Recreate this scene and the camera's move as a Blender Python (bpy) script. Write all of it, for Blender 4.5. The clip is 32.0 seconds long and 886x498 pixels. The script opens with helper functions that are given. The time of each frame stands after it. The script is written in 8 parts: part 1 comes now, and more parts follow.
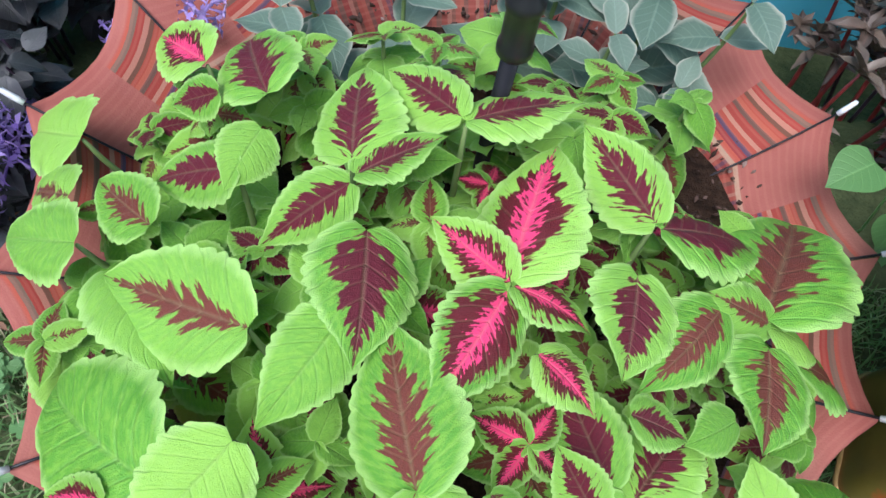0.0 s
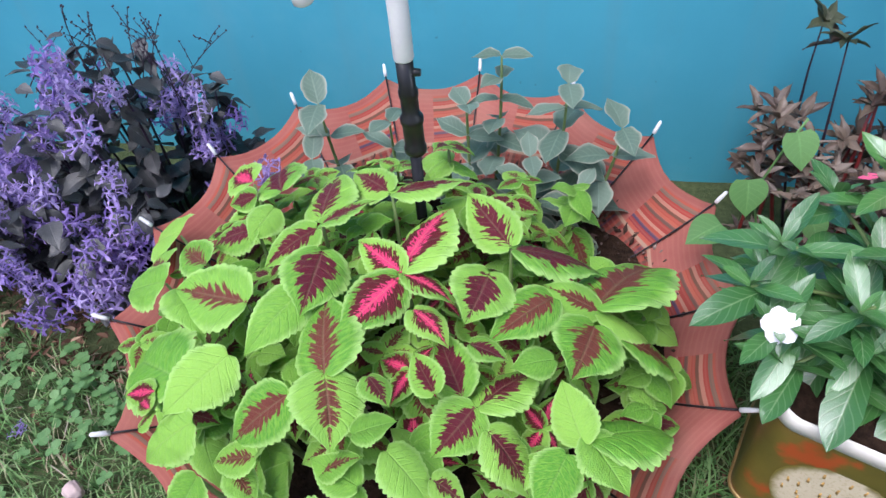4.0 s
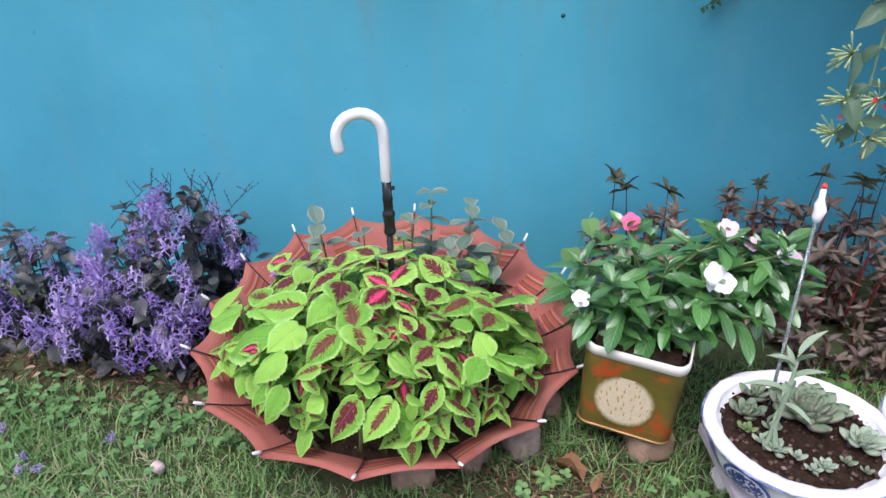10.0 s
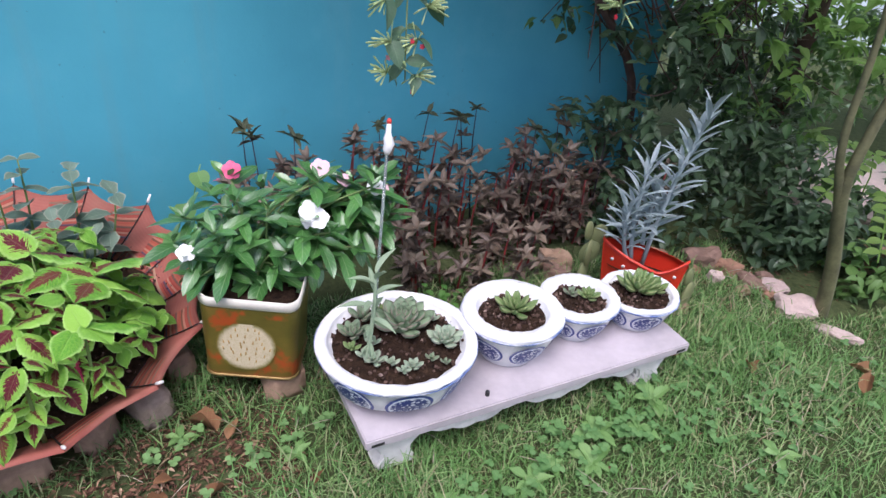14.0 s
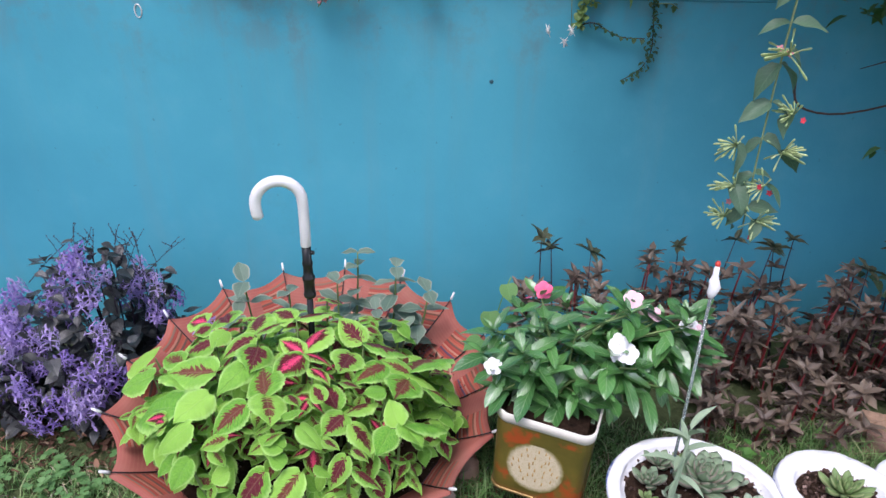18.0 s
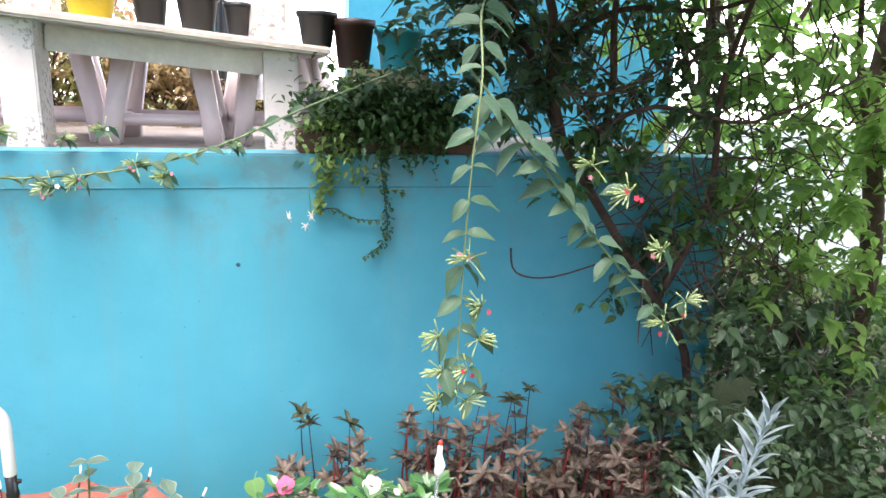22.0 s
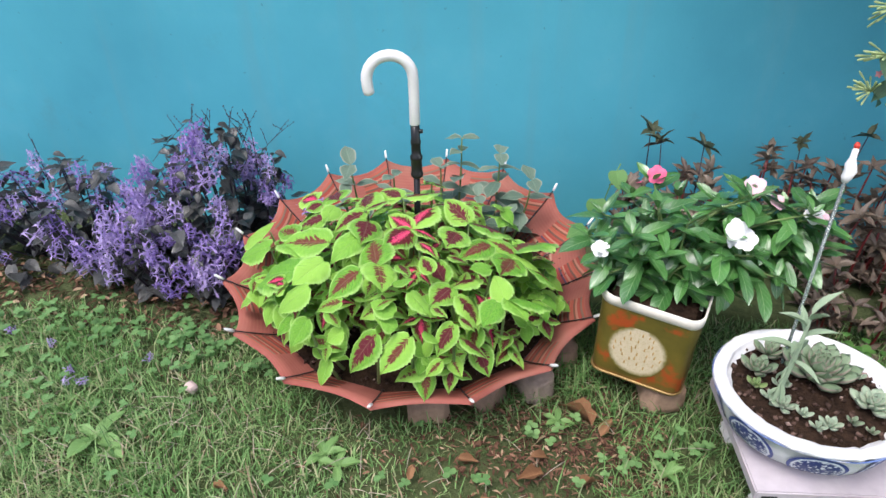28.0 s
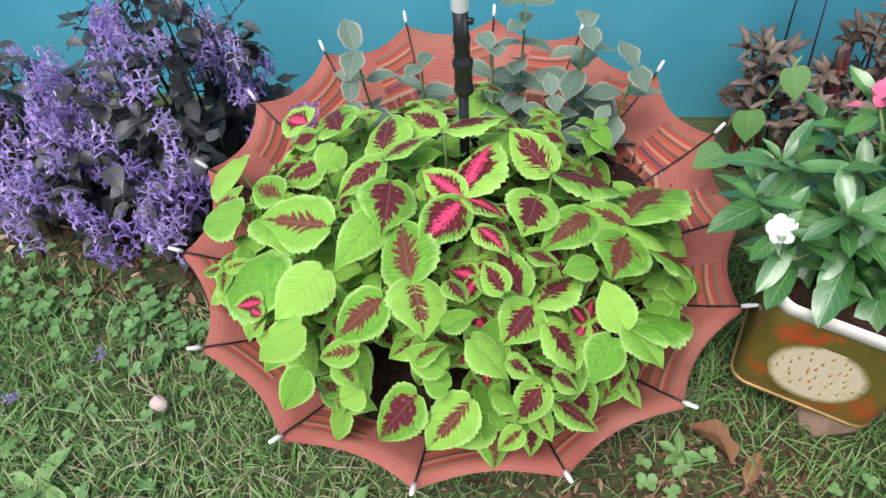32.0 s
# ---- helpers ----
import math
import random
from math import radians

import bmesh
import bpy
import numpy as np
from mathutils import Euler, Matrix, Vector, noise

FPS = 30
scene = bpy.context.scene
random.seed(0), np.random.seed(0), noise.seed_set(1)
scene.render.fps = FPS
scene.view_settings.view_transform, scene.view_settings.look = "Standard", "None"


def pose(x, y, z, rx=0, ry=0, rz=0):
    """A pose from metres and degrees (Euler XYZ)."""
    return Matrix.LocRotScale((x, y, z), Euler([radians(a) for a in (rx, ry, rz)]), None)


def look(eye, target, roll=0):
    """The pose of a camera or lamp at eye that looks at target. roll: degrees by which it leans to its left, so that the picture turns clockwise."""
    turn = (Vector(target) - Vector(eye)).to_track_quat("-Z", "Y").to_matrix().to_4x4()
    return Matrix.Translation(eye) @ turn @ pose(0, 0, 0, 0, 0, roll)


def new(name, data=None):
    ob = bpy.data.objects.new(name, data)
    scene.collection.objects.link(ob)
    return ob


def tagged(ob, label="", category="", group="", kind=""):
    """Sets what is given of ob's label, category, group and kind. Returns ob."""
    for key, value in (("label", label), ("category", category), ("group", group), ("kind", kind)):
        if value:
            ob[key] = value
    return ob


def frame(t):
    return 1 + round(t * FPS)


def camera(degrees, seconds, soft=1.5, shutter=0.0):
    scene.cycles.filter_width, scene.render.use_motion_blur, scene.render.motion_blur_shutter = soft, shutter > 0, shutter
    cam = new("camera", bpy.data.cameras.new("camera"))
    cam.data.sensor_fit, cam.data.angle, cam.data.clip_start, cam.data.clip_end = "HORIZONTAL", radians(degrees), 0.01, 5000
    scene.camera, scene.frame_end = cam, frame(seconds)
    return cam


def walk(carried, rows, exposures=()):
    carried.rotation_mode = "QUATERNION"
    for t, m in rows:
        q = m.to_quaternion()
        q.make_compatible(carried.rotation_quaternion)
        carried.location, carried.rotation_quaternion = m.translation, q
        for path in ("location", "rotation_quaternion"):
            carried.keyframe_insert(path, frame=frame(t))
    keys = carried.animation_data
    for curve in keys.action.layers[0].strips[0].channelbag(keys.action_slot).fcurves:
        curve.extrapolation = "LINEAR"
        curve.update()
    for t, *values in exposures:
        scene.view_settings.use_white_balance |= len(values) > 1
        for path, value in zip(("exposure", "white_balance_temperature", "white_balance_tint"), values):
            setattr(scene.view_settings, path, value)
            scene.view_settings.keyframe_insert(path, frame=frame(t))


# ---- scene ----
cam = camera(67.7, 32.0)
PATH = [
    (0, (-0.007, -0.37, 0.867), (0.023, 0.544, -0.912), 10.3),
    (0.5, (0.067, -0.392, 0.915), (-0.063, 0.435, -0.902), 0.3),
    (1, (0.106, -0.417, 0.915), (-0.065, 0.345, -0.927), -2.1),
    (1.5, (0.097, -0.427, 0.905), (0.014, 0.364, -0.93), 1.7),
    (2, (0.067, -0.502, 0.959), (0.058, 0.539, -0.749), 1.7),
    (2.5, (0.088, -0.58, 0.985), (0.085, 0.538, -0.674), 4.5),
    (3, (0.207, -0.602, 0.98), (-0.122, 0.578, -0.601), -5.5),
    (3.5, (0.256, -0.62, 0.99), (-0.121, 0.634, -0.522), -7.5),
    (5.5, (0.255, -0.938, 1.067), (-0.154, 0.642, -0.089), -4.1),
    (6, (0.223, -1.015, 1.047), (-0.036, 0.578, -0.135), -4.7),
    (6.5, (0.125, -1.145, 1.084), (0.01, 0.456, -0.109), -1.2),
    (7, (0.128, -1.2, 1.101), (-0.026, 0.423, -0.059), 0.1),
    (7.5, (0.249, -1.285, 1.098), (-0.045, 0.378, 0.026), -3.2),
    (8, (0.31, -1.355, 1.141), (0.112, 0.353, 0.119), -3.6),
    (8.5, (0.24, -1.356, 1.172), (0.185, 0.378, 0.175), -1.8),
    (9, (0.257, -1.365, 1.192), (0.206, 0.371, 0.2), -2.2),
    (9.5, (0.28, -1.397, 1.208), (0.174, 0.355, 0.25), -1.3),
    (10, (0.288, -1.426, 1.221), (0.14, 0.32, 0.258), -1.8),
    (10.5, (0.302, -1.442, 1.227), (0.163, 0.303, 0.259), -2.3),
    (11, (0.308, -1.454, 1.222), (0.183, 0.278, 0.23), -2.1),
    (11.5, (0.327, -1.46, 1.223), (0.25, 0.251, 0.19), -1.1),
    (12, (0.41, -1.47, 1.21), (0.619, 0.202, 0.132), 1.2),
    (12.5, (0.481, -1.482, 1.223), (0.962, 0.137, 0.152), 3.1),
    (13, (0.52, -1.49, 1.215), (1.179, 0.076, 0.16), 4.9),
    (13.5, (0.523, -1.5, 1.218), (1.213, 0.053, 0.163), 5.2),
    (14, (0.525, -1.496, 1.218), (1.201, 0.063, 0.163), 4.9),
    (14.5, (0.519, -1.494, 1.216), (1.138, 0.09, 0.164), 4.7),
    (15, (0.464, -1.485, 1.226), (0.893, 0.163, 0.179), 4.7),
    (15.5, (0.412, -1.469, 1.225), (0.62, 0.225, 0.183), 2.8),
    (17.5, (0.36, -1.428, 1.247), (0.261, 0.287, 0.222), -0.4),
    (18, (0.385, -1.411, 1.302), (0.361, 0.388, 0.429), 0.9),
    (18.5, (0.382, -1.403, 1.353), (0.399, 0.454, 0.609), 0.5),
    (19, (0.372, -1.4, 1.389), (0.362, 0.49, 0.734), -0.4),
    (19.5, (0.386, -1.407, 1.416), (0.332, 0.511, 0.851), -1.5),
    (20, (0.409, -1.408, 1.426), (0.383, 0.526, 0.917), -1.5),
    (20.5, (0.477, -1.412, 1.422), (0.661, 0.517, 0.926), -0.3),
    (21, (0.539, -1.427, 1.419), (0.98, 0.459, 0.92), 1.9),
    (21.5, (0.563, -1.446, 1.433), (1.139, 0.409, 0.954), 2.7),
    (22, (0.546, -1.449, 1.458), (1.107, 0.41, 0.98), 2.3),
    (22.5, (0.514, -1.449, 1.431), (0.854, 0.464, 0.955), 0.0),
    (23, (0.451, -1.417, 1.425), (0.507, 0.512, 0.897), -1.5),
    (23.5, (0.421, -1.399, 1.426), (0.317, 0.527, 0.896), -1.9),
    (24, (0.402, -1.394, 1.42), (0.195, 0.524, 0.895), -2.2),
    (24.5, (0.372, -1.4, 1.392), (0.096, 0.496, 0.819), -2.2),
    (25, (0.351, -1.421, 1.338), (0.055, 0.423, 0.623), -1.6),
    (25.5, (0.34, -1.433, 1.283), (0.039, 0.347, 0.421), -1.1),
    (26, (0.34, -1.445, 1.254), (0.034, 0.264, 0.26), -1.6),
    (26.5, (0.334, -1.443, 1.237), (0.05, 0.23, 0.177), -1.4),
    (28.5, (0.336, -1.456, 1.215), (0.079, 0.192, 0.112), -1.4),
    (29, (0.332, -1.436, 1.195), (0.101, 0.199, 0.066), -1.8),
    (29.5, (0.339, -1.416, 1.194), (0.089, 0.196, 0.038), -2.5),
    (30, (0.341, -1.357, 1.167), (0.095, 0.247, -0.002), -3.1),
    (30.5, (0.291, -1.26, 1.101), (-0.026, 0.29, -0.122), -4.6),
    (31, (0.149, -1.029, 1.051), (-0.128, 0.477, -0.235), -4.1),
    (31.5, (0.133, -0.87, 1.083), (-0.132, 0.503, -0.347), -4.7),
    (32, (0.166, -0.812, 1.102), (-0.121, 0.437, -0.433), -6.0),
]

EXPOSURES = [(0.0, 0.28, 5600, 14), (3.5, 0.18, 5650, 18), (6.0, 0.28, 5900, 21), (10.0, 0.2, 5900, 21), (15.0, 0.1, 5950, 21), (18.0, 0.1, 5900, 21), (20.0, 0.15, 6050, 16), (21.0, 0.45, 6400, 14), (22.0, 0.94, 6450, 16), (23.0, 0.88, 6450, 16), (23.5, 0.45, 6400, 15), (24.0, 0.26, 6250, 13), (26.0, 0.27, 6200, 14), (32.0, 0.26, 6200, 13)]
walk(cam, [(t, look(eye, target, roll)) for t, eye, target, roll in PATH], EXPOSURES)
SKY, SUN = 0.165, 2.85
HAZE = 4.0

# ---- world and light ----
world = bpy.data.worlds.new("sky")
scene.world = world
world.use_nodes = True
_nt = world.node_tree
_bg = _nt.nodes["Background"]
_sky = _nt.nodes.new("ShaderNodeTexSky")
_sky.sky_type = 'NISHITA'
_sky.sun_disc = False
_sky.sun_elevation = radians(64)
_sky.sun_rotation = radians(208)
_sky.air_density, _sky.dust_density, _sky.ozone_density = 1.0, 4.0, 1.0
_nt.links.new(_sky.outputs[0], _bg.inputs[0])
_bg.inputs[1].default_value = SKY
sun_data = bpy.data.lights.new("sun", 'SUN')
sun_data.energy, sun_data.angle, sun_data.color = SUN, radians(38), (1.0, 0.965, 0.915)
sun = new("sun", sun_data)
sun.matrix_world = look((-1.1, -2.1, 5.0), (0, 0, 0))


# ---- materials ----
class Nodes:
    """Short hand for a node material."""

    def __init__(self, name, rough=0.6, spec=0.5, metal=0.0):
        self.mat = bpy.data.materials.new(name)
        self.mat.use_nodes = True
        self.t = self.mat.node_tree
        self.b = self.t.nodes["Principled BSDF"]
        self.b.inputs["Roughness"].default_value = rough
        self.b.inputs["Specular IOR Level"].default_value = spec
        self.b.inputs["Metallic"].default_value = metal

    def n(self, kind, **values):
        node = self.t.nodes.new("ShaderNode" + kind)
        for key, v in values.items():
            if key in node.inputs:
                node.inputs[key].default_value = v
        return node

    def l(self, a, b):
        self.t.links.new(a, b)

    def coord(self, which="Object"):
        return self.n("TexCoord").outputs[which]

    def noise(self, scale, vec=None, detail=4.0, rough=0.55):
        node = self.n("TexNoise", Scale=scale, Detail=detail, Roughness=rough)
        if vec is not None:
            self.l(vec, node.inputs["Vector"])
        return node.outputs[0]

    def ramp(self, value, stops):
        node = self.n("ValToRGB")
        while len(node.color_ramp.elements) < len(stops):
            node.color_ramp.elements.new(0.5)
        for e, (p, c) in zip(node.color_ramp.elements, stops):
            e.position, e.color = p, (*c, 1)
        self.l(value, node.inputs[0])
        return node.outputs[0]

    def mix(self, f, a, b, kind='MIX'):
        node = self.n("MixRGB")
        node.blend_type = kind
        for v, s in ((f, node.inputs[0]), (a, node.inputs[1]), (b, node.inputs[2])):
            if isinstance(v, (int, float)):
                s.default_value = v
            elif isinstance(v, tuple):
                s.default_value = (*v, 1)
            else:
                self.l(v, s)
        return node.outputs[0]

    def math(self, op, a, b=0.0, c=0.0):
        node = self.n("Math")
        node.operation = op
        for v, s in zip((a, b, c), node.inputs):
            if isinstance(v, (int, float)):
                s.default_value = v
            else:
                self.l(v, s)
        return node.outputs[0]

    def step(self, v, lo, hi):
        node = self.n("MapRange")
        node.interpolation_type = 'SMOOTHSTEP'
        node.inputs[1].default_value, node.inputs[2].default_value = lo, hi
        self.l(v, node.inputs[0])
        return node.outputs[0]

    def bump(self, height, strength=0.3, dist=0.002):
        node = self.n("Bump", Strength=strength, Distance=dist)
        self.l(height, node.inputs["Height"])
        self.l(node.outputs[0], self.b.inputs["Normal"])

    def color(self, c):
        if isinstance(c, tuple):
            self.b.inputs["Base Color"].default_value = (*c, 1)
        else:
            self.l(c, self.b.inputs["Base Color"])

    def random(self):
        return self.n("ObjectInfo").outputs["Random"]

    def island(self):
        return self.n("NewGeometry").outputs["Random Per Island"]

    def uv(self):
        s = self.n("SeparateXYZ")
        self.l(self.coord("UV"), s.inputs[0])
        return s.outputs[0], s.outputs[1]

    def thin(self, c, amount=0.3):
        """Light shines through a leaf or a cloth."""
        tr = self.n("BsdfTranslucent")
        self.l(c, tr.inputs[0]) if not isinstance(c, tuple) else None
        if isinstance(c, tuple):
            tr.inputs[0].default_value = (*c, 1)
        m = self.n("MixShader")
        m.inputs[0].default_value = amount
        self.l(self.b.outputs[0], m.inputs[1])
        self.l(tr.outputs[0], m.inputs[2])
        self.l(m.outputs[0], self.t.nodes["Material Output"].inputs[0])


def plain(name, c, rough=0.6, var=0.12, scale=12.0, spec=0.5, metal=0.0, bump=0.0, bscale=60.0):
    """One colour with grain and blotches."""
    m = Nodes(name, rough, spec, metal)
    v = m.coord()
    dark = tuple(x * (1 - 2 * var) for x in c)
    light = tuple(min(1, x * (1 + var)) for x in c)
    col = m.ramp(m.noise(scale, v), [(0.3, dark), (0.7, light)])
    m.color(m.mix(0.25, col, m.ramp(m.noise(scale * 9, v), [(0.3, dark), (0.7, light)])))
    if bump:
        m.bump(m.noise(bscale, v), bump)
    return m.mat


def foliage(name, dark, light, rough=0.45, thin=0.25, vein=0.5, spec=0.4, edge=None, mid=None, coat=0.0):
    """A leaf with a midrib and side veins by its own length and width; each leaf or piece has its own tint."""
    m = Nodes(name, rough, spec)
    m.b.inputs["Coat Weight"].default_value = coat
    m.b.inputs["Coat Roughness"].default_value = 0.3
    u, v = m.uv()
    tone = m.math('ADD', m.math('MULTIPLY', m.random(), 0.6), m.math('MULTIPLY', m.island(), 0.4))
    c = m.mix(tone, dark, light)
    grain = m.noise(40, m.coord())
    c = m.mix(m.math('MULTIPLY', grain, 0.35), c, tuple(x * 0.55 for x in dark))
    au = m.math('ABSOLUTE', u)
    side = m.math('SINE', m.math('MULTIPLY', m.math('SUBTRACT', v, m.math('MULTIPLY', au, 0.28)), 44.0))
    ribs = m.math('ADD', m.math('MULTIPLY', m.step(au, 0.10, 0.0), 1.0), m.math('MULTIPLY', m.step(side, 0.75, 1.0), 0.45))
    c = m.mix(m.math('MULTIPLY', ribs, vein * 0.4), c, mid or tuple(min(1, x * 1.5 + 0.02) for x in light))
    if edge:
        c = m.mix(m.step(au, 0.72, 1.0), c, edge)
    m.color(c)
    m.bump(m.math('SUBTRACT', grain, ribs), 0.35, 0.0015)
    m.thin(c, thin)
    return m.mat


def coleus_material(name, core, centre, reach):
    """Green toothed margin, feathered dark centre and, in some leaves, a pink or red core."""
    m = Nodes(name, 0.42, 0.35)
    u, v = m.uv()
    au = m.math('ABSOLUTE', u)
    rnd = m.random()
    comb = m.n("CombineXYZ")
    m.l(m.math('ADD', m.math('MULTIPLY', au, 2.2), m.math('MULTIPLY', rnd, 40.0)), comb.inputs[0])
    m.l(m.math('MULTIPLY', m.math('SUBTRACT', v, m.math('MULTIPLY', au, 0.26)), 17.0), comb.inputs[1])
    streak = m.noise(1.0, comb.outputs[0], 2.0)
    shape = m.math('MULTIPLY', m.math('SINE', m.math('MULTIPLY', m.math('POWER', v, 0.75), 3.1416)), 1.0)
    d = m.math('SUBTRACT', au, m.math('MULTIPLY', shape, reach))
    d = m.math('ADD', d, m.math('MULTIPLY', m.math('SUBTRACT', streak, 0.5), 1.25))
    d = m.math('ADD', d, m.math('MULTIPLY', m.math('SUBTRACT', rnd, 0.5), 0.18))
    grain = m.noise(45, m.coord(), 3.0)
    fine = m.n("CombineXYZ")
    m.l(m.math('ADD', m.math('MULTIPLY', au, 5.0), m.math('MULTIPLY', rnd, 70.0)), fine.inputs[0])
    m.l(m.math('MULTIPLY', m.math('SUBTRACT', v, m.math('MULTIPLY', au, 0.24)), 30.0), fine.inputs[1])
    feather = m.noise(1.0, fine.outputs[0], 3.0)
    d = m.math('ADD', d, m.math('MULTIPLY', m.math('SUBTRACT', feather, 0.5), 0.45))
    green = m.mix(rnd, (0.11, 0.33, 0.03), (0.40, 0.70, 0.12))
    green = m.mix(m.math('MULTIPLY', m.step(feather, 0.38, 0.66), 0.4), green, (0.39, 0.68, 0.08))
    green = m.mix(m.math('MULTIPLY', grain, 0.4), green, (0.13, 0.40, 0.03))
    lime = m.mix(m.math('MULTIPLY', m.step(au, 0.74, 0.98), 0.7), green, (0.48, 0.74, 0.22))
    dark = m.mix(grain, core, tuple(x * 0.55 for x in core))
    c = m.mix(m.step(d, 0.05, -0.05), lime, dark) if reach > 0 else lime
    if centre:
        e = m.math('SUBTRACT', au, m.math('MULTIPLY', shape, 0.22))
        e = m.math('ADD', e, m.math('MULTIPLY', m.math('SUBTRACT', feather, 0.5), 1.1))
        c = m.mix(m.step(e, 0.03, -0.03), c, centre)
    side = m.math('SINE', m.math('MULTIPLY', m.math('SUBTRACT', v, m.math('MULTIPLY', au, 0.26)), 50.0))
    ribs = m.math('ADD', m.step(au, 0.07, 0.0), m.math('MULTIPLY', m.step(side, 0.8, 1.0), 0.5))
    c = m.mix(m.math('MULTIPLY', ribs, 0.11), c, (0.50, 0.60, 0.28))
    m.color(c)
    quilt = m.math('ADD', m.math('MULTIPLY', m.noise(110, m.coord(), 2.0), 0.6), m.math('MULTIPLY', feather, 0.5))
    m.bump(m.math('SUBTRACT', quilt, m.math('MULTIPLY', ribs, 0.6)), 0.8, 0.0028)
    m.thin(c, 0.16)
    return m.mat


# ---- building helpers ----
ORIGINS = {}


def thing(name, at, label, category, group="", kind=""):
    """An Empty at a thing's base, to hold its parts."""
    ob = new(name)
    ob.empty_display_size = 0.05
    ob.location = at
    ORIGINS[ob] = Matrix.Translation(at)
    return tagged(ob, label, category, group, kind)


def place(ob, parent, m=None):
    """Hangs ob under parent with m as its pose in the world."""
    m = m or Matrix.Identity(4)
    ORIGINS[ob] = m
    if parent:
        ob.parent = parent
        ob.matrix_basis = ORIGINS[parent].inverted() @ m
    else:
        ob.matrix_basis = m
    return ob


def to_mesh(name, bm, material, smooth=True):
    me = bpy.data.meshes.new(name)
    bm.to_mesh(me)
    bm.free()
    for mat in material if isinstance(material, (list, tuple)) else [material]:
        me.materials.append(mat)
    if smooth:
        me.polygons.foreach_set("use_smooth", [True] * len(me.polygons))
    return me


def part(name, bm, material, parent, label="", m=None, smooth=True):
    """Links a bmesh, or a ready mesh, as one object under a thing or a part."""
    me = bm if isinstance(bm, bpy.types.Mesh) else to_mesh(name, bm, material, smooth)
    ob = place(new(name, me), parent, m)
    return tagged(ob, label) if label else ob


def alone(name, bm, material, label, category, kind="", group="", smooth=True, m=None):
    me = bm if isinstance(bm, bpy.types.Mesh) else to_mesh(name, bm, material, smooth)
    ob = place(new(name, me), None, m)
    return tagged(ob, label, category, group, kind)


def raw(name, verts, faces, material, uvs=None, smooth=True):
    """A mesh out of computed arrays, with one uv for every vertex."""
    me = bpy.data.meshes.new(name)
    me.from_pydata([tuple(v) for v in verts], [], [tuple(f) for f in faces])
    for mat in material if isinstance(material, (list, tuple)) else [material]:
        me.materials.append(mat)
    if uvs is not None:
        layer = me.uv_layers.new(name="UVMap")
        idx = np.empty(len(me.loops), dtype=np.int32)
        me.loops.foreach_get("vertex_index", idx)
        layer.data.foreach_set("uv", np.asarray(uvs, dtype=np.float32)[idx].ravel())
    if smooth:
        me.polygons.foreach_set("use_smooth", [True] * len(me.polygons))
    me.update()
    return me


def box(sx, sy, sz, bevel=0.004, seg=2):
    """A bevelled block with its base at z = 0."""
    bm = bmesh.new()
    bmesh.ops.create_cube(bm, size=1)
    for v in bm.verts:
        v.co = (v.co.x * sx, v.co.y * sy, (v.co.z + 0.5) * sz)
    if bevel:
        bmesh.ops.bevel(bm, geom=bm.edges[:], offset=bevel, segments=seg, affect='EDGES', clamp_overlap=True)
    return bm


def rough_block(sx, sy, sz, seed, amount=0.1, cuts=3):
    """A worn stone or brick: a block with uneven faces and broken edges."""
    bm = box(sx, sy, sz, min(sx, sy, sz) * 0.16, 2)
    bmesh.ops.subdivide_edges(bm, edges=[e for e in bm.edges if e.calc_length() > min(sx, sy, sz) * 0.5], cuts=cuts, use_grid_fill=True)
    s = min(sx, sy, sz)
    for v in bm.verts:
        n = noise.noise_vector(v.co * (1.3 / s) + Vector((seed * 7.1, 0, seed)))
        v.co += n * s * amount
    return bm


def rock(sx, sy, sz, seed, amount=0.28):
    """A broken lump with facets, its base near z = 0."""
    bm = bmesh.new()
    bmesh.ops.create_icosphere(bm, subdivisions=3, radius=0.5)
    for v in bm.verts:
        c = v.co.copy()
        k = max(abs(c.x), abs(c.y), abs(c.z))
        c = c.lerp(c * (0.42 / k), 0.55)
        n = noise.noise(c * 3.1 + Vector((seed * 5.3, seed, 0))) + 0.4 * noise.noise(c * 8 + Vector((seed, 0, 4)))
        c *= 1 + amount * n
        v.co = (c.x * sx, c.y * sy, (c.z + 0.42) * sz)
    return bm


def lathe(profile, seg=40, wob=0.0, seed=0, closed=True):
    """A turned body from pairs of radius and height."""
    verts, faces, rings = [], [], []
    for k, (r, z) in enumerate(profile):
        ring = []
        for i in range(seg):
            a = 2 * math.pi * i / seg
            w = 1 + wob * noise.noise(Vector((math.cos(a) * 2 + seed, math.sin(a) * 2, k * 0.5)))
            ring.append(len(verts))
            verts.append((r * w * math.cos(a), r * w * math.sin(a), z))
        rings.append(ring)
    for a, b in zip(rings, rings[1:]):
        for i in range(seg):
            faces.append((a[i], a[(i + 1) % seg], b[(i + 1) % seg], b[i]))
    if closed and profile[0][0] > 0:
        faces.append(tuple(reversed(rings[0])))
    if closed and profile[-1][0] > 0:
        faces.append(tuple(rings[-1]))
    bm = bmesh.new()
    vs = [bm.verts.new(v) for v in verts]
    for f in faces:
        bm.faces.new([vs[i] for i in f])
    bmesh.ops.remove_doubles(bm, verts=bm.verts, dist=1e-5)
    return bm


